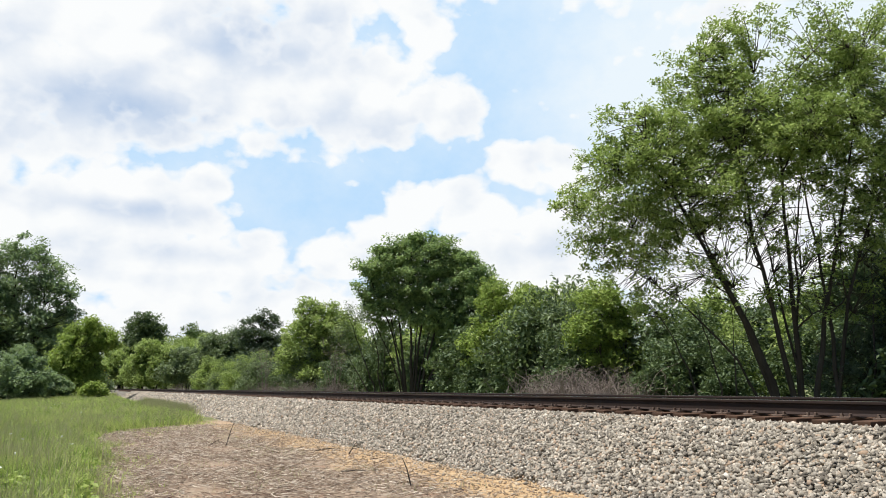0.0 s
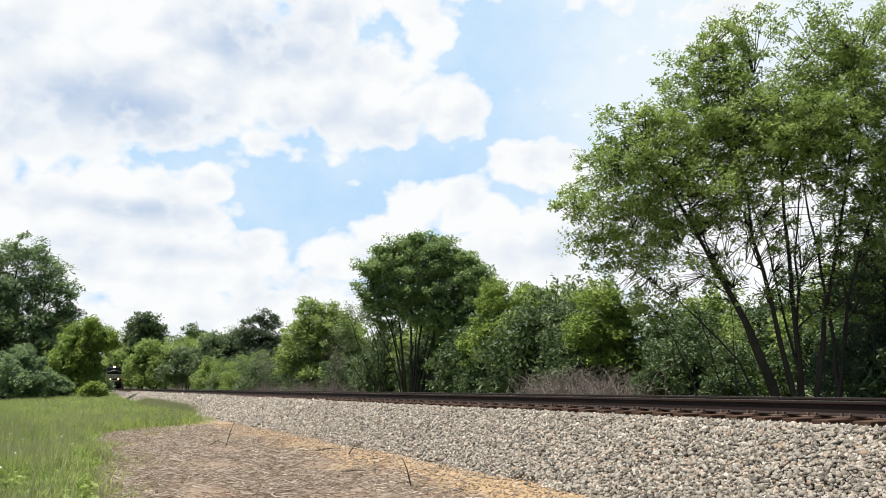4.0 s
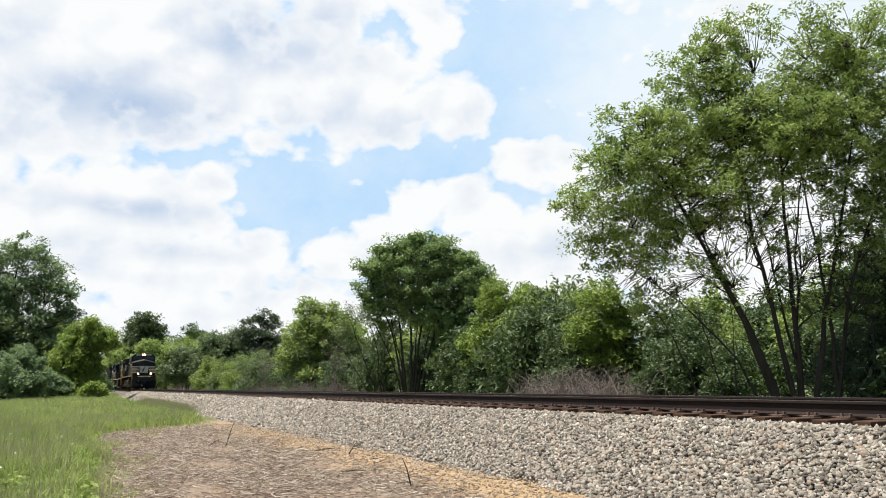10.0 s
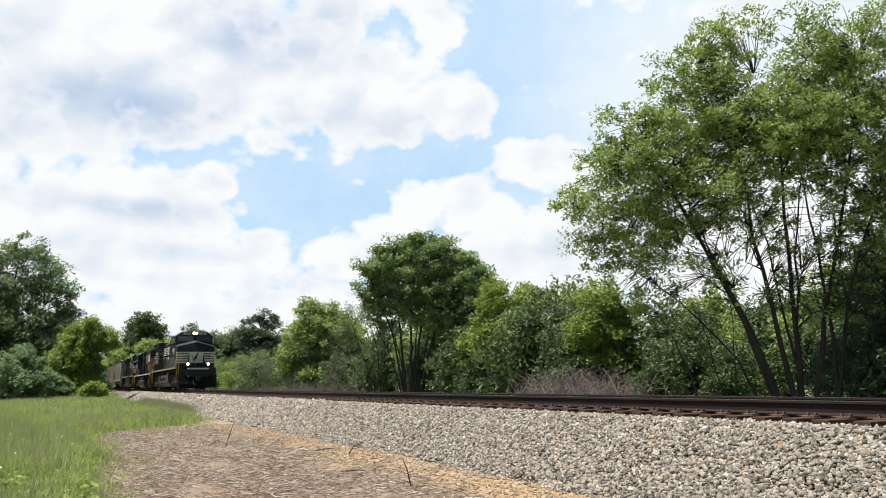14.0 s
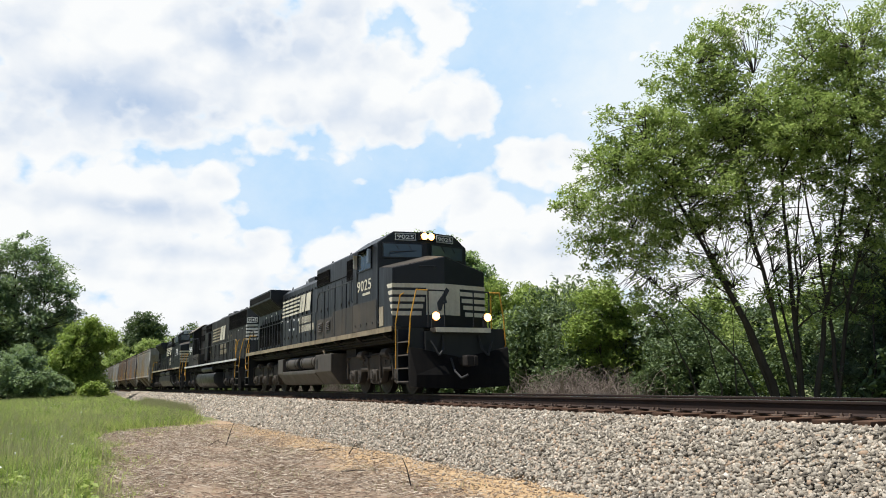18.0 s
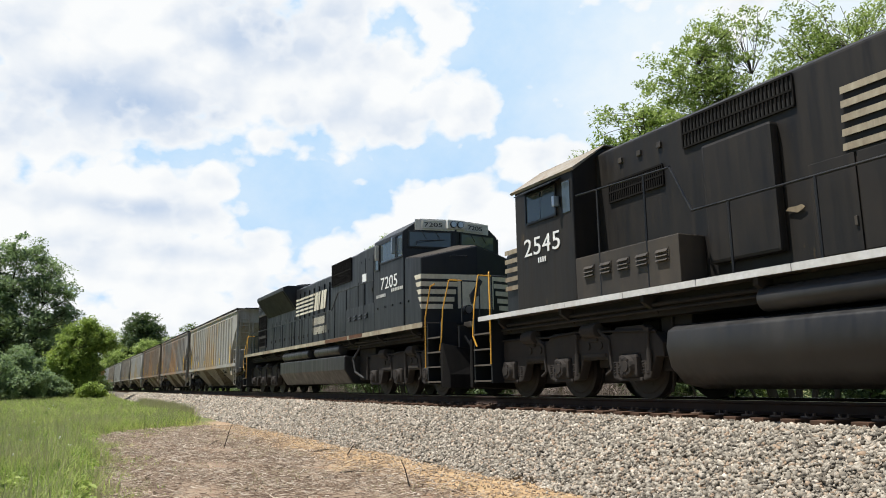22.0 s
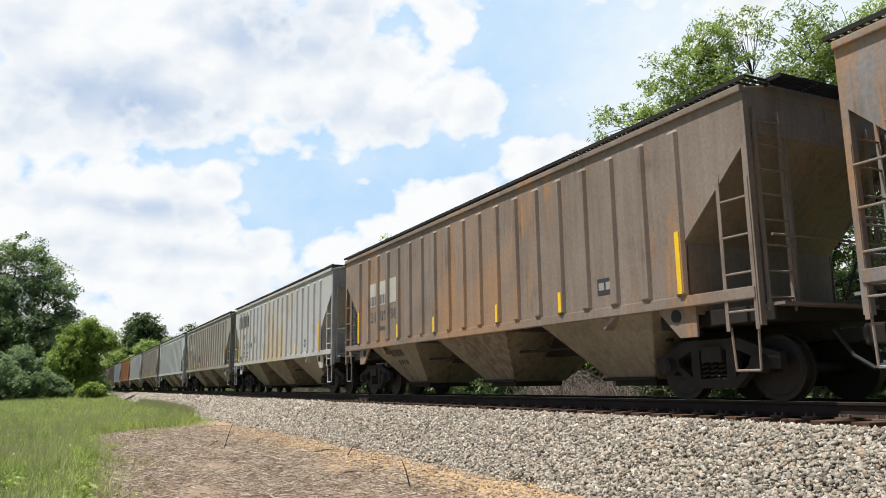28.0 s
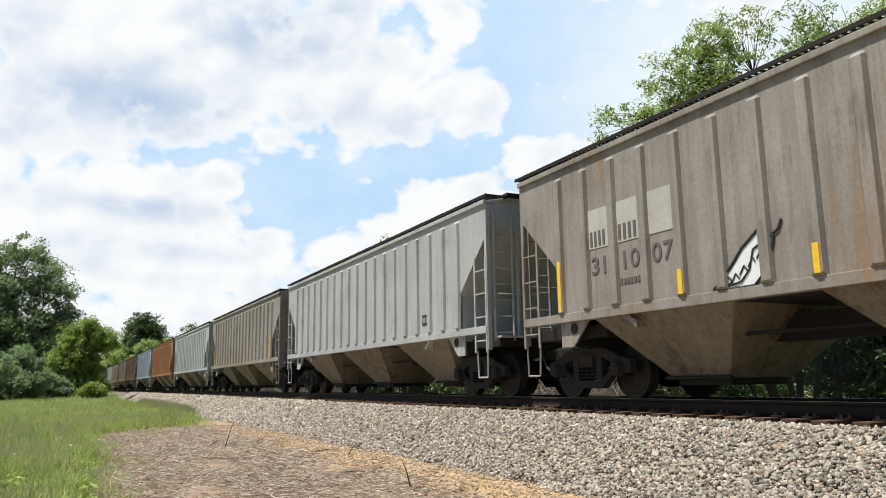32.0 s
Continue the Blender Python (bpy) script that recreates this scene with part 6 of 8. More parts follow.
def ge_locomotive(x):
    v = thing("locomotive", "black wide-nosed diesel locomotive with cream stripes and lit headlights", "locomotive", at=(x, TRACK_Y, 0))
    Z = 1.9
    wide_nose_cab(v, Z - 0.05, 4.86, BLACK, (3.12, 2.92, 2.72, 2.52, 2.32), "9025", True)
    deck_and_sill(v, -1.9, -21.2, Z, TAN)
    hood = part("hood", bevel(loft(bmesh.new(), [(xx, [(-0.98, Z), (0.98, Z), (0.98, zt - 0.12), (0.8, zt), (-0.8, zt), (-0.98, zt - 0.12)]) for xx, zt in ((-5.3, 4.86), (-11.0, 4.86))]), 0.03), BLACK, v)
    part("engine_hood", bevel(loft(bmesh.new(), [(xx, [(-0.95, Z), (0.95, Z), (0.95, 4.32), (0.72, 4.52), (-0.72, 4.52), (-0.95, 4.32)]) for xx in (-11.0, -16.4)]), 0.03), BLACK, v)
    part("radiator_hood", bevel(loft(bmesh.new(), [(xx, [(-0.95, Z), (0.95, Z), (0.95, 3.75), (1.5, 4.18), (1.5, 4.6), (-1.5, 4.6), (-1.5, 4.18), (-0.95, 3.75)]) for xx in (-16.4, -20.9)]), 0.02), BLACK, v, "black hood with overhanging radiators")
    part("rear_hood", one(-21.15, -20.9, -0.95, 0.95, Z, 4.2, 0.03), BLACK, v)
    for s in (-1, 1):
        # raised cabinets along the walkway behind the cab, dusty below
        for a, b in ((-5.3, -6.35), (-6.35, -7.4), (-7.4, -8.3), (-8.3, -9.25)):
            c = part("side_cabinet", one(b + 0.01, a - 0.01, s * 0.95, s * 1.5, Z, 2.78 if a > -7 else 2.62, 0.02), BLACK_DUSTY, v)
            if a < -7 and s < 0:
                louvers(c, b + 0.25, a - 0.2, s * 1.5, 2.18, 2.5, 5)
        part("cab_skirt", one(-5.25, -3.15, s * 1.5, s * 1.515, Z + 0.02, 2.78, 0.004), BLACK_DUSTY, v, "dusty lower cab panel")
        for i in range(5):
            part("tie_down", rod(bmesh.new(), (-5.0 + i * 0.5, s * 1.5, 2.1), (-5.0 + i * 0.5, s * 1.53, 2.1), 0.035, 8), BLACK, v)
        part("sill_patch", one(-2.95, -2.62, s * 1.49, s * 1.512, 1.95, 2.52), CREAM_DIRTY, v, "cream painted battery door")
        doors(v, [-5.4, -6.2, -7.0, -7.8, -8.6, -9.4, -10.2, -10.95], s * 0.985 if s < 0 else 0.975, 2.7, 3.95)
        doors(v, [-11.1 - 0.66 * i for i in range(9)], s * 0.955, 2.0, 3.1)
        for i in range(8):
            a = -16.62 - 0.52 * i
            if s < 0:
                grille(v, a - 0.36, a, -0.955, 2.15, 3.25, 0.07, name="hood_vent")
            part("vent_post", one(a + 0.03, a + 0.1, s * 0.95, s * 0.985, 2.0, 3.5, 0.008), BLACK, v)
        part("radiator_core", extrude(bmesh.new(), [(s * 0.96, 3.72), (s * 1.515, 4.155), (s * 1.48, 4.155), (s * 0.94, 3.735)], -16.5, -20.8, "yz"), GRILLE, v, "dark sloping radiator core")
        for i in range(6):
            x = -16.5 - 0.86 * i
            part("core_frame", extrude(bmesh.new(), [(s * 0.95, 3.7), (s * 1.52, 4.145), (s * 1.48, 4.17), (s * 0.94, 3.74)], x - 0.03, x + 0.03, "yz"), BLACK, v)
    grille(v, -10.85, -9.35, -0.99, 4.1, 4.55, 0.06)
    grille(v, -7.3, -6.5, -0.99, 3.85, 4.55, 0.08)
    grille(v, -6.3, -5.7, -0.99, 4.2, 4.55, 0.08)
    part("radiator_screen", one(-20.7, -16.6, -1.512, -1.495, 4.26, 4.52), BLACK_MATT, v, "fine black radiator screen")
    part("exhaust_stack", one(-13.9, -12.9, -0.5, 0.5, 4.4, 4.8, 0.03), BLACK, v)
    part("horn", bar(rod(rod(bmesh.new(), (-12.0, 0.1, 4.6), (-11.6, 0.1, 4.62), 0.03, 10, 0.09), (-12.0, -0.1, 4.6), (-11.55, -0.1, 4.62), 0.025, 10, 0.08), [(-12, -0.2, 4.42), (-12, 0, 4.6)], 0.03), BLACK, v)
    part("lifting_lug", rod(bmesh.new(), (-11.1, -0.85, 4.5), (-11.02, -0.85, 4.62), 0.05, 10), BLACK, v)
    writing("9025", 0.34, CREAM, v, (-4.22, -1.51, 3.16), width=1.3, weight=0.0)
    word_bars(v, -4.35, -3.68, 3.0, 0.075, -1.51, CREAM, 8)
    emblem(v, -16.25, -11.65, 3.28, 4.0, -0.98, CREAM)
    for i in range(1, 8):
        part("panel_seam", one(-11.1 - 0.66 * i - 0.012, -11.1 - 0.66 * i + 0.012, -0.992, -0.95, 3.12, 4.1), BLACK, v)
    for i in range(12):
        part("door_hinge", one(-11.35 - 0.42 * i, -11.25 - 0.42 * i, -0.99, -0.95, 4.06, 4.12, 0.006), BLACK, v)
    for i, xx in enumerate((-5.6, -7.6, -9.7, -11.6, -13.2, -15.4)):
        part("lifting_eye", bar(bmesh.new(), [(xx - 0.08, -0.75, 4.84 if i < 3 else 4.5), (xx - 0.05, -0.75, 4.93 if i < 3 else 4.59), (xx + 0.05, -0.75, 4.93 if i < 3 else 4.59), (xx + 0.08, -0.75, 4.84 if i < 3 else 4.5)], 0.015, 6), BLACK, v)
    part("hood_seam", one(-10.98, -5.32, -1.0, -0.96, 4.03, 4.06), BLACK_MATT, v)
    part("cab_door", bevel(extrude(bmesh.new(), [(-5.22, 2.82), (-4.86, 2.82), (-4.86, 4.3), (-5.22, 4.3)], -1.525, -1.49), 0.02), BLACK, v)
    part("cab_grab_iron", bar(bmesh.new(), [(-5.28, -1.5, 2.9), (-5.28, -1.56, 2.95), (-5.28, -1.56, 3.75), (-5.28, -1.5, 3.8)], 0.014, 6), BLACK, v)
    part("horn_light", one(-4.0, -3.7, -0.2, 0.2, 4.86, 4.95, 0.03), BLACK, v, "low roof aerial box")
    word_bars(v, -13.4, -11.65, 2.8, 0.27, -0.985, CREAM, 7)
    word_bars(v, -13.4, -11.3, 2.45, 0.27, -0.985, CREAM, 8)
    for xx, zz in ((-9.1, 3.5), (-6.6, 4.05), (-13.6, 2.95), (-14.3, 2.6), (-14.3, 3.02), (-15.0, 2.62), (-15.3, 3.02), (-17.4, 3.55), (-18.3, 3.5), (-19.4, 3.5), (-16.3, 3.05)):
        part("notice", one(xx, xx + 0.14, -1.0, -0.988, zz, zz + 0.1), WHITE, v, "small white notice")
    for s in (-1, 1):
        handrail(v, [(-5.35, 3.6), (-8.95, 3.6), (-9.2, 3.4), (-9.25, 2.95), (-20.6, 2.95), (-20.75, 2.2)], Z, 1.4, s * 1.49)
        part("air_intake", one(-5.6, -5.35, s * 0.99, s * 1.12, 3.9, 4.5, 0.03), BLACK, v)
    pilot(v, 0, 1, 1.78, CREAM)
    pilot(v, -22.3, -1, 1.78, CREAM, plow=False)
    for s in (-1, 1):
        lamp(v, (-0.56, s * 0.8, 2.08), 0.085, True)
        part("ditch_light_bracket", one(-0.78, -0.7, s * 0.8 - 0.05, s * 0.8 + 0.05, 1.78, 2.0), BLACK, v)
    # fuel tank with the air reservoirs let into its flank
    block = [(-1.5, 1.36), (-1.5, 0.75), (-1.15, 0.3), (1.15, 0.3), (1.5, 0.75), (1.5, 1.36)]
    tank = part("fuel_tank", bevel(extrude(bmesh.new(), block, -7.5, -9.35, "yz"), 0.03), TANK, v)
    part("tank_middle", bevel(extrude(bmesh.new(), [(-1.5, 0.84), (-1.5, 0.7), (-1.15, 0.3), (1.15, 0.3), (1.5, 0.7), (1.5, 0.84)], -9.35, -14.0, "yz"), 0.03), TANK, tank)
    part("tank_end", bevel(extrude(bmesh.new(), block, -14.0, -14.8, "yz"), 0.03), TANK, tank)
    part("tank_core", one(-14.0, -9.35, -0.85, 0.85, 0.84, 1.5), UNDERFRAME, tank)
    for s in (-1, 1):
        for a, b in ((-13.75, -12.05), (-11.6, -9.75)):
            r = part("air_reservoir", bevel(rod(bmesh.new(), (a, s * 1.2, 1.14), (b, s * 1.2, 1.14), 0.25, 24), 0.05, 3, 60), TANK, tank)
            smooth(r)
            for c in (a + 0.25, b - 0.25):
                part("strap", rod(bmesh.new(), (c - 0.02, s * 1.2, 1.14), (c + 0.02, s * 1.2, 1.14), 0.262, 24), UNDERFRAME, r)
        part("fuel_gauge", one(-9.2, -9.05, s * 1.5, s * 1.512, 0.85, 1.2), GRILLE, tank)
        part("fuel_filler", rod(bmesh.new(), (-8.6, s * 1.35, 1.36), (-8.6, s * 1.42, 1.52), 0.05, 10), CHROME, tank)
    # Added dark boxes block the view through the gaps beside the tank.
    for a, b in ((-7.5, -6.5), (-15.7, -14.8)):
        part("underfloor_box", one(a, b, -0.95, 0.95, 0.45, 1.5, 0.03), UNDERFRAME, v)
    loco_truck(v, -4.05, GE_TRUCK)
    loco_truck(v, -18.25, GE_TRUCK)
    return v


def hood_end(v, x, s, top, Z, number, half=0.95):
    """A long hood's end with stripes, mark and number boards."""
    part("hood_end", bevel(loft(bmesh.new(), [(x - s * 0.5, [(-half, Z), (half, Z), (half, top - 0.15), (0.7, top), (-0.7, top), (-half, top - 0.15)]), (x - s * 0.36, [(-half, Z), (half, Z), (half, top - 0.16), (0.68, top - 0.02), (-0.68, top - 0.02), (-half, top - 0.16)]),
                                                 (x, [(-0.42, Z), (0.42, Z), (0.42, top - 0.2), (0.38, top - 0.12), (-0.38, top - 0.12), (-0.42, top - 0.2)])]), 0.02), BLACK, v)
    a = math.degrees(math.atan2(0.2, 0.45))
    for t in (-1, 1):
        number_board(v, number, (x - s * 0.165, t * 0.7, top - 0.83), (0.56, 0.26), (0, 0, s * 90 + t * s * 34), back=LETTER, frame_mat=WHITE)
        for i in range(5):
            z = top - 1.07 - i * 0.185
            part("nose_stripe", extrude(bmesh.new(), [(x - s * 0.36, t * (half + 0.004)), (x + s * 0.004, t * 0.42), (x + s * 0.014, t * 0.42), (x - s * 0.35, t * (half + 0.012))], z - 0.11, z, "xy"), GREY_WHITE, v, "white stripe")
            part("nose_stripe", extrude(bmesh.new(), [(x - s * 0.55, z), (x - s * 0.36, z), (x - s * 0.36, z - 0.11), (x - s * 0.5, z - 0.11)], t * half, t * (half + 0.012)), GREY_WHITE, v, "white stripe")
    part("nose_panel", one(min(x, x + s * 0.012), max(x, x + s * 0.012), -0.4, 0.4, top - 1.92, top - 1.07), GREY_WHITE, v, "white end panel")
    part("nose_mark", extrude(bmesh.new(), [(-0.16, top - 1.8), (-0.08, top - 1.8), (-0.02, top - 1.55), (0.1, top - 1.5), (0.06, top - 1.38), (0.12, top - 1.2), (0.02, top - 1.1), (-0.06, top - 1.3), (-0.2, top - 1.52)], x + s * 0.011, x + s * 0.022, "yz"), LETTER, v, "black mark on the end panel")
    for t in (-1, 1):
        lamp(v, (x + s * 0.08, t * 0.14, top - 0.45), 0.085, False, s)


def emd_reversed(x):
    """The standard-cab engine that runs long hood first."""
    v = thing("locomotive", "grimy black standard-cab diesel locomotive running long hood forward", "locomotive", at=(x, TRACK_Y, 0))
    Z, top = 1.74, 4.6
    deck_and_sill(v, -1.3, -20.9, Z, GREY_WHITE, 0.1)
    hood_end(v, -1.35, 1, top + 0.05, Z, "2545")
    part("long_hood", bevel(loft(bmesh.new(), [(xx, [(-0.95, Z), (0.95, Z), (0.95, top - 0.12), (0.75, top), (-0.75, top), (-0.95, top - 0.12)]) for xx in (-1.85, -17.3)]), 0.03), BROWN_BLACK, v)
    part("roof_hatch", bevel(loft(bmesh.new(), [(xx, [(-0.7, top - 0.02), (0.7, top - 0.02), (0.55, top + 0.14), (-0.55, top + 0.14)]) for xx in (-7.2, -11.6)]), 0.02), BROWN_BLACK, v)
    for xx in (-2.6, -4.0, -5.4, -8.0, -9.6):
        fan(v, xx, top - 0.01 if xx > -7 else top + 0.12, 0.6 if xx > -7 else 0.5)
    part("exhaust_stack", one(-12.3, -11.7, -0.3, 0.3, top, top + 0.16, 0.02), BLACK, v)
    for s in (-1, 1):
        grille(v, -6.6, -1.9, s * 0.955 if s < 0 else 0.93, 3.6, 4.4, 0.07)
        grille(v, -15.0, -12.9, s * 0.955 if s < 0 else 0.93, 3.98, 4.44, 0.07)
        grille(v, -16.9, -15.5, s * 0.955 if s < 0 else 0.93, 3.5, 3.85, 0.05)
        for k in range(3):
            part("door_hook", one(-16.6 + 0.5 * k, -16.5 + 0.5 * k, s * 0.95, s * 0.99, 4.15, 4.25, 0.01), BLACK_DUSTY, v)
        doors(v, [-1.95 - 0.78 * i for i in range(7)], s * 0.955, 1.85, 3.45, BROWN_BLACK)
        doors(v, [-7.2 - 0.7 * i for i in range(9)], s * 0.955, 1.85, 3.1, BROWN_BLACK)
        part("blower_duct", one(-14.5, -13.2, s * 0.95, s * 1.12, 2.0, 3.85, 0.05), BROWN_BLACK, v)
        part("battery_box", one(-17.3, -14.7, s * 0.95, s * 1.5, Z, 2.5, 0.02), BLACK_DUSTY, v)
        for i in range(5):
            louvers(v, -17.05 + i * 0.46, -16.75 + i * 0.46, s * 1.5 if s < 0 else 1.45, 2.12, 2.32, 3)
        handrail(v, [(-1.9, 2.78), (-14.4, 2.78), (-14.8, 3.55), (-17.2, 3.65)], Z, 1.35, s * 1.49)
        part("grab_rail", bar(bmesh.new(), [(-1.75, s * 1.5, 1.4), (-1.75, s * 1.5, 2.3), (-1.8, s * 1.48, 2.7), (-1.9, s * 1.48, 2.78), (-2.3, s * 1.48, 2.78)], 0.019, 8), YELLOW, v, "yellow grab rail")
    # the cab, with its faded roof, and the low nose behind it
    part("cab", bevel(loft(bmesh.new(), [(xx, CAB_SECTION(1.5, Z, 4.2, 4.68, 0.75)) for xx in (-17.3, -19.3)]), 0.03), BROWN_BLACK, v)
    part("cab_roof", extrude(extrude(extrude(bmesh.new(), [(-1.56, 4.19), (-0.78, 4.72), (-0.78, 4.7), (-1.52, 4.15)], -17.2, -19.4, "yz"), [(1.56, 4.19), (0.78, 4.72), (0.78, 4.7), (1.52, 4.15)], -17.2, -19.4, "yz"), [(-0.78, 4.7), (0.78, 4.7), (0.78, 4.725), (-0.78, 4.725)], -17.2, -19.4, "yz"), weathered("faded_roof_paint", (0.36, 0.33, 0.28), (0.2, 0.15, 0.1), 0.5, 0.7, rust=(0.22, 0.1, 0.04), rust_amount=0.3), v, "faded rusty cab roof")
    part("short_hood", bevel(loft(bmesh.new(), [(-19.3, [(-0.95, Z), (0.95, Z), (0.95, 3.25), (0.7, 3.45), (-0.7, 3.45), (-0.95, 3.25)]), (-20.7, [(-0.9, Z), (0.9, Z), (0.9, 3.1), (0.6, 3.3), (-0.6, 3.3), (-0.9, 3.1)])]), 0.04), BLACK, v)
    for s in (-1, 1):
        for i in range(5):
            z = 3.2 - 0.2 * i
            part("nose_stripe", one(-20.65, -19.6, s * 0.955, s * 0.965, z - 0.1, z), CREAM_DIRTY, v, "cream nose stripe")
        side_window(v, -18.85, -17.85, s * 1.5, 3.45, 4.0, 2)
        part("cab_door_window", one(-17.62, -17.38, s * 1.5, s * 1.512, 3.4, 4.0, 0.01), GLASS, v)
        part("window_awning", extrude(bmesh.new(), [(s * 1.5, 4.12), (s * 1.74, 4.0), (s * 1.74, 3.98), (s * 1.5, 4.09)], -18.95, -17.65, "yz"), BLACK, v)
        part("mirror", one(-17.75, -17.68, s * 1.52, s * 1.66, 3.55, 3.75, 0.01), CHROME, v)
    writing("2545", 0.36, WHITE, v, (-18.35, -1.512, 2.78), width=1.3, weight=0.0)
    word_bars(v, -18.5, -18.2, 2.6, 0.1, -1.512, WHITE, 2)
    emblem(v, -12.25, -7.75, 3.14, 3.98, -0.98, CREAM_DIRTY, CREAM)
    word_bars(v, -9.35, -7.5, 2.6, 0.27, -0.98, CREAM_DIRTY, 7)
    word_bars(v, -9.35, -7.25, 2.25, 0.27, -0.98, CREAM_DIRTY, 8)
    for xx, zz, w, h, m in ((-6.0, 3.15, 0.2, 0.16, TAN), (-5.0, 2.3, 0.18, 0.26, TAN), (-6.8, 3.1, 0.2, 0.25, TAN), (-4.2, 2.25, 0.22, 0.3, TAN), (-13.2, 2.5, 0.4, 0.12, TAN), (-2.9, 3.4, 0.14, 0.1, WHITE), (-3.9, 3.35, 0.14, 0.1, WHITE)):
        part("worn_patch", extrude(bmesh.new(), [(xx + w * (0.5 + 0.5 * math.cos(k * 0.785) * (0.75 + 0.25 * math.sin(k * 5.1 + xx))), zz + h * (0.5 + 0.5 * math.sin(k * 0.785) * (0.75 + 0.25 * math.cos(k * 3.7 + zz)))) for k in range(8)], -0.988, -0.978), m, v, "patch of worn paint")
    pilot(v, 0, 1, Z - 0.02, GREY_WHITE)
    pilot(v, -22.05, -1, Z - 0.02, GREY_WHITE)
    for s in (-1, 1):
        lamp(v, (-0.66, s * 0.8, 2.0), 0.095, False)
    smooth(part("fuel_tank", bevel(extrude(bmesh.new(), [(-1.48, 1.05), (-1.52, 0.8), (-1.45, 0.5), (-1.2, 0.25), (-0.8, 0.16), (0.8, 0.16), (1.2, 0.25), (1.45, 0.5), (1.52, 0.8), (1.48, 1.05), (1.3, 1.14), (-1.3, 1.14)], -8.3, -15.1, "yz"), 0.03), TANK_DARK, v))
    for s in (-1, 1):
        smooth(part("air_reservoir", bevel(rod(bmesh.new(), (-9.3, s * 1.3, 1.36), (-13.4, s * 1.3, 1.36), 0.17, 20), 0.04, 2, 60), TANK_DARK, v))
    # Added boxes fill the dark gaps between trucks and tank.
    for a, b in ((-8.3, -6.3), (-15.8, -15.1)):
        part("underfloor_box", one(a, b, -0.95, 0.95, 0.45, 1.4, 0.03), UNDERFRAME, v)
    loco_truck(v, -3.8, EMD_TRUCK)
    loco_truck(v, -18.25, EMD_TRUCK)
    return v


def emd_long(x):
    v = thing("locomotive", "long black wide-nosed diesel locomotive with flared radiators", "locomotive", at=(x, TRACK_Y, 0))
    Z, roof = 1.86, 4.86
    wide_nose_cab(v, Z - 0.05, roof, GREY_WHITE, (3.13, 2.93, 2.73, 2.53, 2.34), "7205", False)
    for s in (-1, 1):
        b = part("cab_brow", one(-0.58, 0.58, -0.015, 0.01, -0.16, 0.15, 0.01), GREY_WHITE, v, "faded white panel above the windscreen")
        b.matrix_basis = pose(-2.93, s * 0.6, roof - 0.17, 0, 0, 90 + s * math.degrees(math.atan2(0.28, 1.5)))
    deck_and_sill(v, -1.8, -23.2, Z, CREAM_DIRTY, 0.13)
    def run(x0, x1, w, zt, name="hood"):
        return part(name, bevel(loft(bmesh.new(), [(xx, [(-w, Z), (w, Z), (w, zt - 0.12), (w - 0.2, zt), (-w + 0.2, zt), (-w, zt - 0.12)]) for xx in (x0, x1)]), 0.03), BLACK, v)
    run(-5.3, -7.5, 1.2, 4.68), run(-7.5, -10.5, 1.15, 4.68, "equipment_hood"), run(-10.5, -15.9, 0.95, 4.42, "engine_hood")
    part("radiator_hood", bevel(loft(bmesh.new(), [(xx, [(-0.95, Z), (0.95, Z), (0.95, 3.5), (1.52, 4.3), (1.52, 4.45), (1.3, 4.52), (-1.3, 4.52), (-1.52, 4.45), (-1.52, 4.3), (-0.95, 3.5)]) for xx in (-15.9, -20.8)]), 0.02), BLACK, v, "black hood with flared radiators")
    run(-20.8, -22.9, 0.95, 4.62, "rear_hood")
    for s in (-1, 1):
        grille(v, -10.35, -8.3, s * 1.16, 3.78, 4.56, 0.07)
        doors(v, [-5.4, -6.1, -6.8, -7.45], s * 1.2, 2.75, 4.3)
        doors(v, [-7.6, -8.4, -9.2], s * 1.15, 2.1, 3.6)
        doors(v, [-10.6 - 0.66 * i for i in range(9)], s * 0.955, 1.95, 3.02)
        doors(v, [-16.0 - 0.78 * i for i in range(7)], s * 0.955, 1.95, 3.2)
        part("side_cabinet", one(-7.9, -5.3, s * 1.15, s * 1.5, Z, 2.72, 0.02), BLACK_DUSTY if s > 0 else BLACK, v)
        for i in range(4):
            louvers(v, -7.6 + i * 0.5, -7.35 + i * 0.5, s * 1.5 if s < 0 else 1.45, 2.3, 2.48, 2, BLACK)
        for a, b, z0, z1 in ((-22.75, -21.95, 3.95, 4.3), (-21.85, -21.05, 3.95, 4.3)):
            louvers(v, a, b, s * 0.955 if s < 0 else 0.93, z0, z1, 4, BLACK)
        for k in range(4):
            grille(v, -22.7 + 0.42 * k, -22.32 + 0.42 * k, s * 0.955 if s < 0 else 0.93, 2.75, 3.7, 0.06)
        grille(v, -22.7, -21.06, s * 0.955 if s < 0 else 0.93, 2.25, 2.6, 0.06)
        part("grille_frame", box(box(box(bmesh.new(), -22.8, -20.98, s * 0.95, s * 0.985, 3.71, 3.79), -22.8, -20.98, s * 0.95, s * 0.985, 2.62, 2.72), -22.8, -20.98, s * 0.95, s * 0.985, 2.14, 2.22), BLACK_DUSTY, v)
        handrail(v, [(-5.35, 3.4), (-8.7, 3.4), (-9.4, 2.85), (-22.6, 2.85)], Z, 1.4, s * 1.49)
        part("radiator_grille", extrude(bmesh.new(), [(s * 0.97, 3.5), (s * 1.54, 4.28), (s * 1.5, 4.28), (s * 0.95, 3.53)], -16.0, -20.7, "yz"), GRILLE, v, "dark sloping radiator intake")
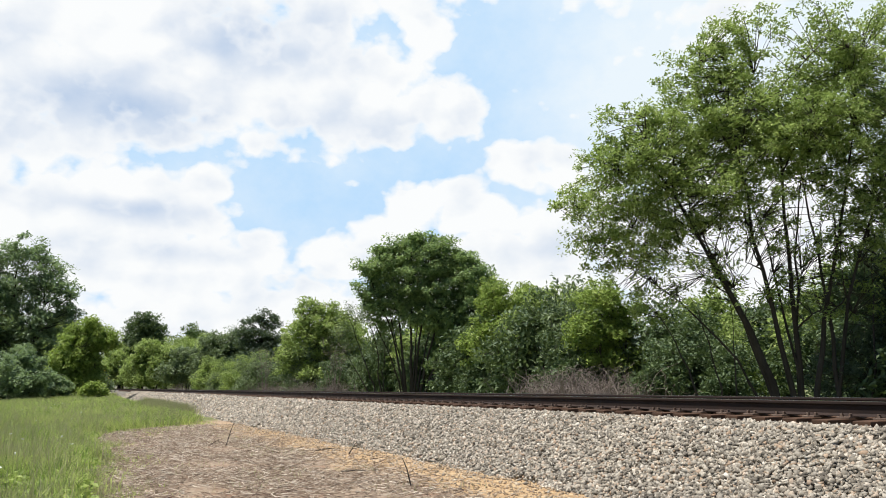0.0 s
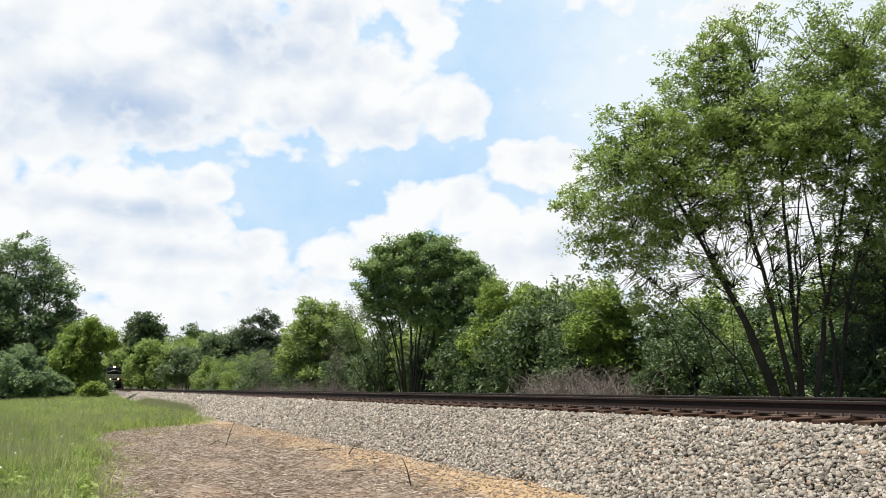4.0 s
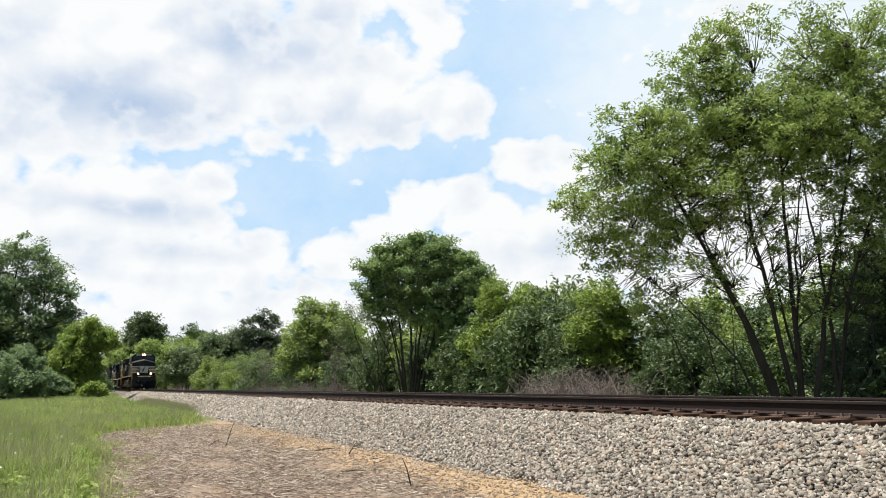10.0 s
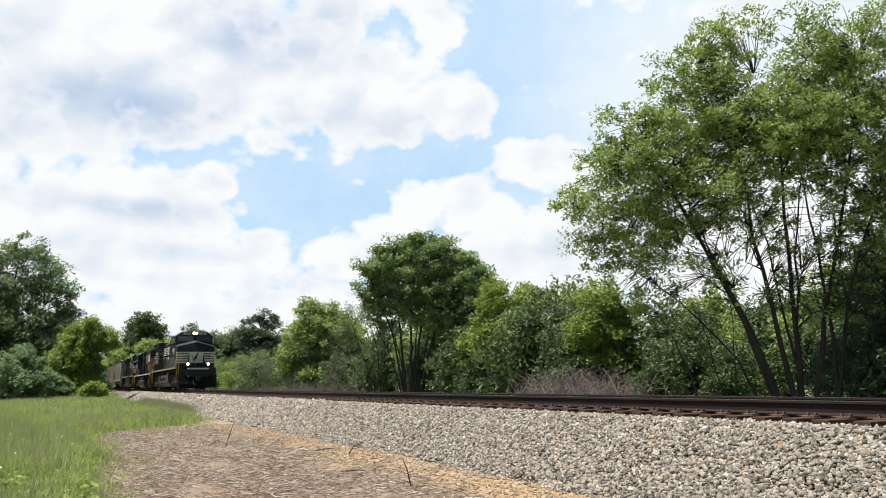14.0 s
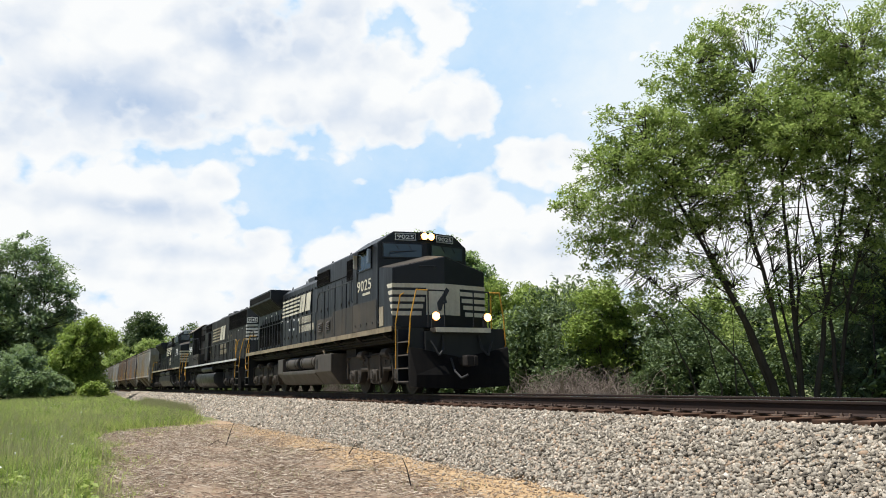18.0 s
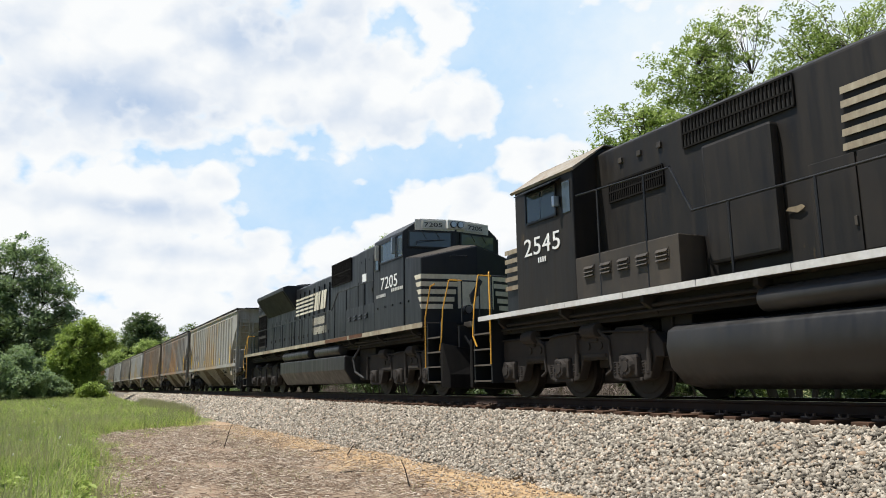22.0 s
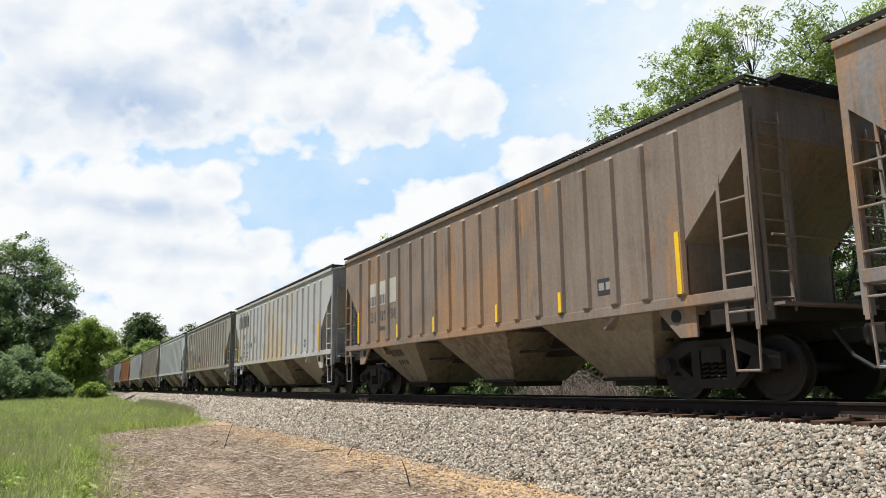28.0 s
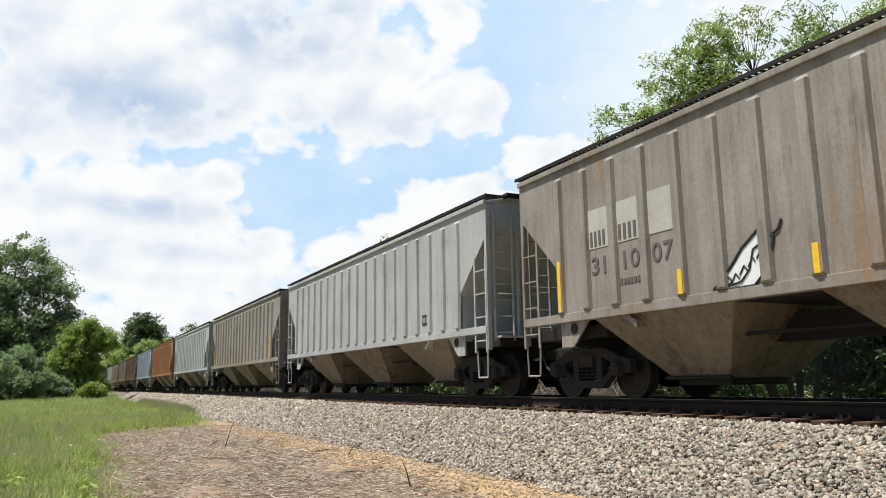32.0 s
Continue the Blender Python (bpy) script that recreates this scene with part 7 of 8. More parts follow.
    for s in (-1, 1):
        part("nose_patch", one(-7.05, -6.7, s * 1.2, s * 1.232, 3.55, 3.8), WHITE, v, "white notice on the hood door")
    writing("7205", 0.36, WHITE, v, (-4.12, -1.51, 3.02), width=1.28, weight=-0.004)
    word_bars(v, -5.1, -4.35, 2.8, 0.09, -1.51, GREY_WHITE, 8)
    word_bars(v, -3.95, -3.1, 2.88, 0.09, -1.51, GREY_WHITE, 7)
    emblem(v, -15.8, -11.5, 3.18, 3.88, -0.98, CREAM)
    for i in range(1, 8):
        part("panel_seam", one(-10.6 - 0.66 * i - 0.012, -10.6 - 0.66 * i + 0.012, -0.992, -0.95, 3.04, 4.1), BLACK, v)
    for a, b, z in ((-9.9, -7.6, 1.74), (-7.4, -6.2, 1.75)):
        part("rust_streak", one(a, b, -1.558, -1.55, z, z + 0.11), RUSTED, v, "rust along the sill")
    for k in range(6):
        part("door_hinge", one(-5.5 - 0.35 * k, -5.4 - 0.35 * k, -1.232, -1.19, 4.18, 4.24, 0.006), BLACK, v)
    for k in range(9):
        part("tie_down", rod(bmesh.new(), (-5.0 + k * 0.28, -1.5, 2.5), (-5.0 + k * 0.28, -1.53, 2.5), 0.03, 8), BLACK, v) if k % 2 == 0 else None
    part("brake_hose", bar(bmesh.new(), [(-7.0, -1.3, 1.5), (-7.35, -1.42, 1.1), (-7.2, -1.4, 0.7), (-6.7, -1.3, 0.5)], 0.035, 8), WIPER, v)
    word_bars(v, -13.4, -11.75, 2.62, 0.28, -0.98, CREAM, 7)
    word_bars(v, -13.4, -11.55, 2.25, 0.28, -0.98, CREAM, 8)
    for xx in (-16.8, -18.3, -19.8):
        fan(v, xx, 4.52, 0.72)
    part("exhaust_stack", one(-13.6, -12.9, -0.3, 0.3, 4.34, 4.5, 0.02), BLACK, v)
    pilot(v, 0, 1, Z - 0.06, CREAM_DIRTY)
    pilot(v, -24.4, -1, Z - 0.06, CREAM_DIRTY, plow=False)
    for s in (-1, 1):
        lamp(v, (-0.66, s * 0.8, 2.1), 0.095, False)
    part("fuel_tank", bevel(extrude(bmesh.new(), [(-1.5, 1.25), (-1.5, 0.8), (-1.2, 0.34), (1.2, 0.34), (1.5, 0.8), (1.5, 1.25)], -8.0, -16.2, "yz"), 0.05, 3), TANK_DARK, v)
    for s in (-1, 1):
        for a, b in ((-8.6, -11.4), (-12.2, -15.9)):
            smooth(part("air_reservoir", bevel(rod(bmesh.new(), (a, s * 1.32, 1.47), (b, s * 1.32, 1.47), 0.19, 20), 0.04, 2, 60), TANK_DARK, v))
    # Added dark fillers close the gaps at both tank ends.
    for a, b in ((-8.0, -6.6), (-17.7, -16.2)):
        part("underfloor_box", one(a, b, -0.95, 0.95, 0.45, 1.5, 0.03), UNDERFRAME, v)
    loco_truck(v, -4.1, EMD_TRUCK)
    loco_truck(v, -20.3, EMD_TRUCK)
    return v


TRAIN.append((ge_locomotive(-6.3 - SPEED * 19), -6.3))
TRAIN.append((emd_reversed(-28.6 - SPEED * 19), -28.6))
TRAIN.append((emd_long(-50.65 - SPEED * 19), -50.65))


# ---- covered hopper wagons; x = 0 at the front corner posts ----
def car_side_frame():
    """A cast side frame with its three openings, one solid piece."""
    bm = bmesh.new()
    loops = ([(-1.2, 0.44), (-1.2, 0.66), (-0.95, 0.72), (-0.5, 0.89), (0.5, 0.89), (0.95, 0.72), (1.2, 0.66), (1.2, 0.44), (0.72, 0.44), (0.42, 0.18), (-0.42, 0.18), (-0.72, 0.44)],
             [(-0.26, 0.32), (0.26, 0.32), (0.26, 0.74), (-0.26, 0.74)], [(-0.42, 0.34), (-0.42, 0.74), (-0.72, 0.62), (-0.68, 0.52)], [(0.42, 0.34), (0.68, 0.52), (0.72, 0.62), (0.42, 0.74)])
    edges = []
    for lp in loops:
        vs = [bm.verts.new((x, -0.065, z)) for x, z in lp]
        edges += [bm.edges.new((a, b)) for a, b in zip(vs, vs[1:] + vs[:1])]
    bmesh.ops.triangle_fill(bm, use_beauty=True, use_dissolve=False, edges=edges)
    back = bmesh.ops.extrude_face_region(bm, geom=bm.faces[:])["geom"]
    bmesh.ops.translate(bm, vec=(0, 0.13, 0), verts=[g for g in back if isinstance(g, bmesh.types.BMVert)])
    bmesh.ops.recalc_face_normals(bm, faces=bm.faces)
    return shared("side_frame", bm, TRUCK)


CAR_FRAME = car_side_frame()
CAR_TRUCK = shared("truck", box(bmesh.new(), -0.2, 0.2, -1.16, 1.16, 0.56, 0.8, 0.02), TRUCK)
CAR_CAP = shared("journal_cap", rod(rod(bmesh.new(), (0, -0.06, 0), (0, -0.18, 0), 0.14, 16, 0.12), (0, -0.17, 0), (0, -0.195, 0), 0.08, 10), TRUCK)
CAR_SPRING = shared("spring", coil(coil(coil(bmesh.new(), -0.16, 0, 0, 0.26, 0.07, 4), 0, 0, 0, 0.26, 0.07, 4), 0.16, 0, 0, 0.26, 0.07, 4), TRUCK)
L = 16.45
GREY_PAINT = hopper_paint("pale_grey_paint", (0.37, 0.36, 0.335), (0.245, 0.215, 0.175), (0.38, 0.26, 0.14), (0.11, 0.085, 0.065), 0.5, 0.5)


def ladder(parent, x, y0, y1, z0, z1, n, axis="x"):
    bm = bmesh.new()
    for y in (y0, y1):
        box(bm, x - 0.03, x + 0.03, y - 0.012, y + 0.012, z0, z1) if axis == "x" else box(bm, y - 0.03, y + 0.03, x - 0.012, x + 0.012, z0, z1)
    la = part("ladder", bm, GREY_PAINT, parent)
    for i in range(n):
        z = z0 + (z1 - z0) * (i + 0.5) / n
        a, b = ((x, y0, z), (x, y1, z)) if axis == "x" else ((y0, x, z), (y1, x, z))
        part("rung", rod(bmesh.new(), a, b, 0.016, 6), GREY_PAINT, la)
    return la


GHOST_PALE = plain("worn_stencil_paint", (0.3, 0.28, 0.25), 0.7)


def hopper_wagon():
    v = thing("hopper_wagon", "covered hopper wagon", "wagon", "wagons of the freight train")
    W, EAVE, SILL = 1.6, 4.2, 1.5
    for s in (-1, 1):
        y = s * W
        side = part("side_panel", extrude(bmesh.new(), [(-0.02, EAVE), (-0.02, 3.5), (-1.25, 2.34), (-1.32, SILL), (-L + 1.32, SILL), (-L + 1.25, 2.34), (-L + 0.02, 3.5), (-L + 0.02, EAVE)], y - s * 0.03, y), GREY_PAINT, v)
        for i in range(19):
            x = -1.36 - i * (L - 2.72) / 18
            side_pts = [(y, SILL + 0.02), (y, EAVE - 0.18), (y + s * 0.004, EAVE - 0.18), (y + s * 0.004, SILL + 0.02)]
            face = [(y, SILL), (y, EAVE - 0.14), (y + s * 0.061, EAVE - 0.2), (y + s * 0.061, SILL + 0.06)]
            part("rib", bevel(loft(bmesh.new(), [(x - 0.13, side_pts), (x - 0.075, face), (x + 0.075, face), (x + 0.11, side_pts)]), 0.006, 1), GREY_PAINT, side)
        part("top_chord", bevel(extrude(bmesh.new(), [(-0.0, EAVE), (-0.0, EAVE + 0.1), (-L, EAVE + 0.1), (-L, EAVE)], y - s * 0.06, y + s * 0.05), 0.015), GREY_PAINT, side)
        part("side_sill", one(-L + 0.05, -0.05, y - s * 0.14, y + s * 0.03, SILL - 0.14, SILL + 0.02, 0.01), GREY_PAINT, side)
        for i in range(6):
            x = -1.36 - (0, 4, 7, 11, 14, 18)[i] * (L - 2.72) / 18
            tall = i in (0, 5)
            part("reflector", one(x - 0.045, x + 0.045, y + s * 0.062, y + s * 0.069, SILL + 0.05, SILL + (0.98 if tall else 0.42)), REFLECT, side, "yellow reflective strip")
        part("data_panel", one(-3.36, -2.98, y, y + s * 0.008, 1.75, 2.02), LETTER, side, "black stencilled data panel")
        for k in range(2):
            part("lettering_bar", one(-3.32 + 0.19 * k, -3.18 + 0.19 * k, y + s * 0.008, y + s * 0.012, 1.82, 1.95), GHOST_PALE, side)
        for e in (0, 1):
            m = (lambda x: x) if e == 0 else (lambda x: -L - x)
            xs = lambda a, b: (min(m(a), m(b)), max(m(a), m(b)))
            # bolster web with its round hole, corner post, ladders, stirrup
            a, b = xs(-2.0, -1.15)
            web = part("bolster_web", extrude(bmesh.new(), [(m(-2.05), SILL - 0.1), (m(-1.2), SILL - 0.1), (m(-1.2), 0.92), (m(-1.55), 0.92)], y - s * 0.1, y - s * 0.06), GREY_PAINT, v)
            part("jacking_hole", rod(bmesh.new(), (m(-1.6), y - s * 0.058, 1.24), (m(-1.6), y - s * 0.045, 1.24), 0.1, 16), GRILLE, web)
            a, b = xs(-0.1, 0.0)
            part("corner_post", one(a, b, y - s * 0.1, y, 1.0, EAVE, 0.01), GREY_PAINT, v)
            la = ladder(v, y, min(m(-0.06), m(-0.56)), max(m(-0.06), m(-0.56)), 0.95, 3.0, 4, "y")
            part("stile_brace", bar(bmesh.new(), [(m(-0.56), y, 2.98), (m(-0.53), y - s * 0.01, 3.14), (m(-0.47), y - s * 0.03, 3.2)], 0.02, 6), GREY_PAINT, la)
            part("stirrup", bar(bmesh.new(), [(m(-0.08), y - s * 0.03, 1.0), (m(-0.1), y - s * 0.03, 0.42), (m(-0.5), y - s * 0.03, 0.42), (m(-0.54), y - s * 0.03, 1.0)], 0.018, 6), GREY_PAINT, v)
    part("roof", bevel(loft(bmesh.new(), [(xx, [(-W + 0.05, EAVE + 0.02), (W - 0.05, EAVE + 0.02), (W - 0.08, EAVE + 0.1), (0.7, EAVE + 0.26), (-0.7, EAVE + 0.26), (-W + 0.08, EAVE + 0.1)]) for xx in (-0.03, -L + 0.03)]), 0.02), GREY_PAINT, v)
    bm = bmesh.new()
    part("hatch_cover", box(bm, -L + 0.9, -0.9, -0.35, 0.35, EAVE + 0.25, EAVE + 0.36, 0.03), GREY_PAINT, v)
    for s in (-1, 1):
        walkway = part("running_board", bmesh_grating(-L - 0.1, 0.1, s * 1.1, s * 1.63, EAVE + 0.19), UNDERFRAME, v, "steel grating walkway")
        for i in range(9):
            x = -0.3 - i * (L - 0.6) / 8
            part("bracket", bar(bmesh.new(), [(x, s * 1.62, EAVE + 0.17), (x, s * 1.56, EAVE + 0.08)], 0.02, 5), RUSTED, walkway)
    for e in (0, 1):
        m = (lambda x: x) if e == 0 else (lambda x: -L - x)
        part("end_walkway", bmesh_grating(min(m(0.02), m(0.32)), max(m(0.02), m(0.32)), -1.2, 1.2, EAVE + 0.2), UNDERFRAME, v, "steel grating walkway")
        # upper end sheet and the sloping floor below it
        part("end_sheet", extrude(bmesh.new(), [(m(-0.04), EAVE + 0.05), (m(-0.04), EAVE - 0.55), (m(-0.1), EAVE - 0.55), (m(-0.1), EAVE + 0.05)], -W + 0.03, W - 0.03), GREY_PAINT, v)
        part("slope_sheet", extrude(bmesh.new(), [(m(-0.06), EAVE - 0.55), (m(-1.25), 2.3), (m(-3.3), 1.15), (m(-3.3), 1.25), (m(-1.3), 2.42), (m(-0.12), EAVE - 0.5)], -W + 0.03, W - 0.03), GREY_PAINT, v, "grimy sloping end sheet")
        part("end_platform", one(*sorted((m(-2.2), m(0.0))), -1.3, 1.3, 1.08, 1.3, 0.01), UNDERFRAME, v)
        for y in (-0.75, 0.75):
            part("end_brace", bar(bmesh.new(), [(m(-0.1), y, 1.3), (m(-0.1), y, EAVE - 0.5)], 0.05, 6), GREY_PAINT, v)
        ladder(v, m(0.0), -1.42, -0.95, 1.2, 4.0, 8)
        ladder(v, m(0.0), 0.95, 1.42, 1.2, 4.0, 8)
        part("end_bulkhead", one(*sorted((m(-1.3), m(-1.26))), -W + 0.05, W - 0.05, 1.25, 2.36), GREY_PAINT, v)
        part("crossover_step", one(*sorted((m(0.02), m(0.22))), -1.4, 1.4, 1.26, 1.3), GREY_PAINT, v)
        part("end_handrail", bar(bmesh.new(), [(m(0.12), -1.4, 2.2), (m(0.12), 1.4, 2.2)], 0.018, 6), GREY_PAINT, v)
        part("brake_wheel", rod(bmesh.new(), (m(0.1), 0.5, 2.6), (m(0.14), 0.5, 2.6), 0.26, 20), RUSTED, v) if e else None
        coupler(v, m(0.705), 1 if e == 0 else -1)
        t = part("truck", CAR_TRUCK, None, v, at=(m(-1.36), 0, 0))
        for a in (-0.89, 0.89):
            w = part("wheelset", CAR_WHEEL, None, t, at=(a, 0, CAR_R))
        for s in (-1, 1):
            part("spring", CAR_SPRING, None, t, at=(0, s * 1.06, 0.32))
            part("side_frame", CAR_FRAME, None, t, at=(0, s * 1.06, 0))
            for a in (-0.89, 0.89):
                o = part("journal_cap", CAR_CAP, None, t, at=(a, s * 1.06, CAR_R + 0.06))
                o.rotation_euler = (0, 0, 0 if s < 0 else math.pi)
    # Floor fill between the bays, coloured dark for the shade in the recesses.
    part("floor_sheet", one(-L + 2.1, -2.1, -1.5, 1.5, 1.36, 1.46), UNDERFRAME, v)
    for x0, x1 in ((-2.1, -5.3), (-6.55, -9.9), (-11.15, -14.35)):
        c = (x0 + x1) / 2
        b = part("hopper_bay", bay_mesh(x0, x1, c), GREY_PAINT, v, "tapered discharge bay")
        part("discharge_gate", one(c - 0.55, c + 0.55, -0.62, 0.62, 0.22, 0.36, 0.02), UNDERFRAME, b)
        part("gate_rack", bar(bmesh.new(), [(c - 0.7, -0.75, 0.34), (c + 0.7, -0.75, 0.34)], 0.03, 6), UNDERFRAME, b)
    part("centre_sill", one(-L + 0.2, -0.2, -0.2, 0.2, 0.85, 1.25), UNDERFRAME, v)
    part("brake_pipe", bar(bmesh.new(), [(-L + 2.4, -0.9, 0.95), (-2.4, -0.9, 0.95)], 0.03, 6), UNDERFRAME, v)
    return v


def bay_mesh(x0, x1, c):
    bm = bmesh.new()
    hi = [bm.verts.new(p) for p in ((x0, -1.57, 1.42), (x1, -1.57, 1.42), (x1, 1.57, 1.42), (x0, 1.57, 1.42))]
    lo = [bm.verts.new(p) for p in ((c + 0.6, -0.68, 0.33), (c - 0.6, -0.68, 0.33), (c - 0.6, 0.68, 0.33), (c + 0.6, 0.68, 0.33))]
    bm.faces.new(hi), bm.faces.new(list(reversed(lo)))
    for i in range(4):
        bm.faces.new((hi[i], lo[i], lo[(i + 1) % 4], hi[(i + 1) % 4]))
    bmesh.ops.recalc_face_normals(bm, faces=bm.faces)
    return bevel(bm, 0.015, 1)


def bmesh_grating(x0, x1, y0, y1, z):
    bm = bmesh.new()
    y0, y1 = min(y0, y1), max(y0, y1)
    for y in (y0, y1):
        box(bm, x0, x1, y - 0.012, y + 0.012, z - 0.04, z + 0.02)
    n = max(4, int((x1 - x0) / 0.11)) if x1 - x0 > 1 else 5
    for i in range(n + 1):
        x = x0 + (x1 - x0) * i / n
        box(bm, x - 0.012, x + 0.012, y0, y1, z - 0.02, z + 0.01)
    for k in (0.33, 0.66):
        y = y0 + (y1 - y0) * k
        box(bm, x0, x1, y - 0.01, y + 0.01, z - 0.02, z + 0.012)
    return bm


PAINTS = {
    "pale": GREY_PAINT,
    "patched": hopper_paint("patched_brown_paint", (0.27, 0.255, 0.245), (0.145, 0.12, 0.105), (0.37, 0.21, 0.105), (0.05, 0.04, 0.035), 0.55, 0.55),
    "rusty": hopper_paint("rusty_tan_paint", (0.27, 0.215, 0.175), (0.165, 0.125, 0.096), (0.36, 0.205, 0.105), (0.06, 0.045, 0.035), 0.47, 0.6),
    "white": hopper_paint("off_white_paint", (0.45, 0.445, 0.435), (0.35, 0.335, 0.305), (0.46, 0.33, 0.17), (0.17, 0.135, 0.1), 0.42, 0.4),
    "tan": hopper_paint("dirty_tan_paint", (0.34, 0.31, 0.27), (0.195, 0.165, 0.135), (0.28, 0.175, 0.1), (0.08, 0.062, 0.048), 0.26, 0.55),
    "light": hopper_paint("light_grey_paint", (0.45, 0.45, 0.435), (0.31, 0.305, 0.285), (0.33, 0.26, 0.19), (0.14, 0.13, 0.12), 0.05, 0.4),
    "orange": hopper_paint("oxide_orange_paint", (0.38, 0.17, 0.07), (0.24, 0.11, 0.055), (0.45, 0.22, 0.08), (0.08, 0.05, 0.035), 0.3, 0.5),
    "blue": hopper_paint("pale_blue_paint", (0.34, 0.41, 0.46), (0.25, 0.26, 0.26), (0.3, 0.2, 0.13), (0.1, 0.09, 0.08), 0.1, 0.4),
    "dark": hopper_paint("dark_brown_paint", (0.15, 0.105, 0.085), (0.1, 0.08, 0.065), (0.26, 0.14, 0.07), (0.04, 0.03, 0.025), 0.25, 0.5),
}
BAY_PAINT = hopper_paint("dusty_hopper_bay", (0.27, 0.23, 0.175), (0.145, 0.118, 0.087), (0.11, 0.072, 0.045), (0.03, 0.024, 0.019), 0.3, 0.55)
ROLL = (("pale", "pale grey covered hopper wagon with dusty ribs"), ("patched", "dark grey-brown hopper wagon with orange patches"), ("rusty", "rust-stained tan covered hopper wagon"), ("white", "off-white covered hopper wagon with a dark striped emblem"),
        ("tan", "dirty tan covered hopper wagon with a painted tag"), ("light", "clean light-grey covered hopper wagon"), ("tan", "dirty tan covered hopper wagon"), ("light", "clean light-grey covered hopper wagon"), ("orange", "oxide-orange covered hopper wagon"),
        ("blue", "pale blue-grey covered hopper wagon"), ("dark", "dark brown covered hopper wagon"), ("patched", "dark grey-brown hopper wagon with orange patches"), ("tan", "dirty tan covered hopper wagon"), ("light", "clean light-grey covered hopper wagon"), ("dark", "dark brown covered hopper wagon"),
        ("tan", "dirty tan covered hopper wagon"), ("rusty", "rust-stained tan covered hopper wagon"), ("pale", "pale grey covered hopper wagon with dusty ribs"))
first_wagon = hopper_wagon()
for o in first_wagon.children_recursive:
    if o.name.startswith(("running_board", "end_walkway")):
        o["kind"] = "stuff"
WAGONS = [first_wagon] + [copy_thing(first_wagon, pose(0, 0, 0)) for _ in ROLL[1:]]
for i, (wagon, (paint, label)) in enumerate(zip(WAGONS, ROLL)):
    wagon["label"] = label
    x = -75.7 - 17.86 * i
    wagon.location = (x - SPEED * 19, TRACK_Y, 0)
    TRAIN.append((wagon, x))
    for o in wagon.children_recursive:
        if o.type == "MESH" and o.material_slots and o.material_slots[0].material == GREY_PAINT:
            o.material_slots[0].link = "OBJECT"
            o.material_slots[0].material = BAY_PAINT if o.name.startswith("hopper_bay") else PAINTS[paint]
    if paint == "light":
        for o in [c for c in wagon.children_recursive if c.name.startswith("reflector")]:
            bpy.data.objects.remove(o)
    if i < 8:
        for o in wagon.children_recursive:
            if o.name.startswith("wheelset"):
                SPINNERS.append((o, tuple(o.location), CAR_R))


# lettering, emblem and tag on single wagons
w4, w5 = WAGONS[3], WAGONS[4]
Y = -1.605
emblem(w4, -15.2, -12.75, 3.24, 3.78, Y, LETTER)
for i in (16, 17, 18):
    x = -1.36 - i * (L - 2.72) / 18
    for k in range(5 if i > 16 else 1):
        h = 0.54 / 9
        part("emblem_bar", one(x - 0.072, x + 0.072, Y - 0.065, Y - 0.05, 3.24 + 2 * k * h, 3.24 + (2 * k + 1) * h if i > 16 else 3.78), LETTER, w4)
word_bars(w4, -14.15, -13.7, 2.62, 0.24, Y, GHOST, 2)
for k, (txt, xc) in enumerate((("25", -13.95), ("50", -13.18), ("00", -12.42))):
    writing(txt, 0.27, LETTER, w4, (xc, Y, 2.14), width=0.42, weight=-0.006)
writing("LD LMT", 0.09, GHOST, w4, (-13.95, Y, 1.92), width=0.42, weight=-0.004)
writing("198600", 0.09, GHOST, w4, (-13.2, Y, 1.9), width=0.5, weight=-0.004)
writing("LT WT", 0.09, GHOST, w4, (-13.98, Y, 1.74), width=0.36, weight=-0.004)
writing("64400", 0.09, GHOST, w4, (-13.15, Y, 1.72), width=0.42, weight=-0.004)
for x0, x1, z0, z1 in ((-11.95, -11.92, 2.36, 2.64), (-11.6, -11.57, 2.36, 2.64), (-11.95, -11.57, 2.36, 2.385), (-11.95, -11.57, 2.615, 2.64)):
    part("marking_line", one(x0, x1, Y - 0.005, Y + 0.002, z0, z1), GHOST, w4)
writing("C", 0.13, GHOST, w4, (-11.76, Y, 2.43), width=0.1, weight=-0.004)
part("route_box", one(-14.85, -14.65, Y - 0.04, Y, 1.62, 1.82, 0.02), GHOST, w4)
PALE_PATCH = weathered("pale_repaint_patch", (0.5, 0.48, 0.42), (0.34, 0.31, 0.26), 0.35, 0.6)
for car, txts in ((w5, ("31", "10", "07")), (WAGONS[2], ("31", "09", "98"))):
    for txt, xc in zip(txts, (-13.95, -13.18, -12.42)):
        writing(txt, 0.3, GHOST, car, (xc, Y, 2.12), width=0.5)
        part("repaint_patch", one(xc - 0.27, xc + 0.27, Y - 0.003, Y + 0.002, 2.56, 3.25), PALE_PATCH, car, "square of paler paint")
    word_bars(car, -14.2, -13.75, 2.6, 0.26, Y - 0.004, GHOST, 2)
    word_bars(car, -13.45, -12.95, 2.6, 0.26, Y - 0.004, GHOST, 2)
    word_bars(car, -13.45, -12.95, 1.86, 0.09, Y, GHOST, 6)
for txt, xc in zip(("25", "42", "15"), (-13.95, -13.18, -12.42)):
    writing(txt, 0.3, LETTER, WAGONS[1], (xc, Y, 2.14), width=0.46, weight=0.0)
for txt, xc in zip(("31", "", "82"), (-13.95, -13.18, -12.42)):
    word_bars(WAGONS[0], xc - 0.25, xc + 0.25, 2.05, 0.3, Y, GHOST, 2)
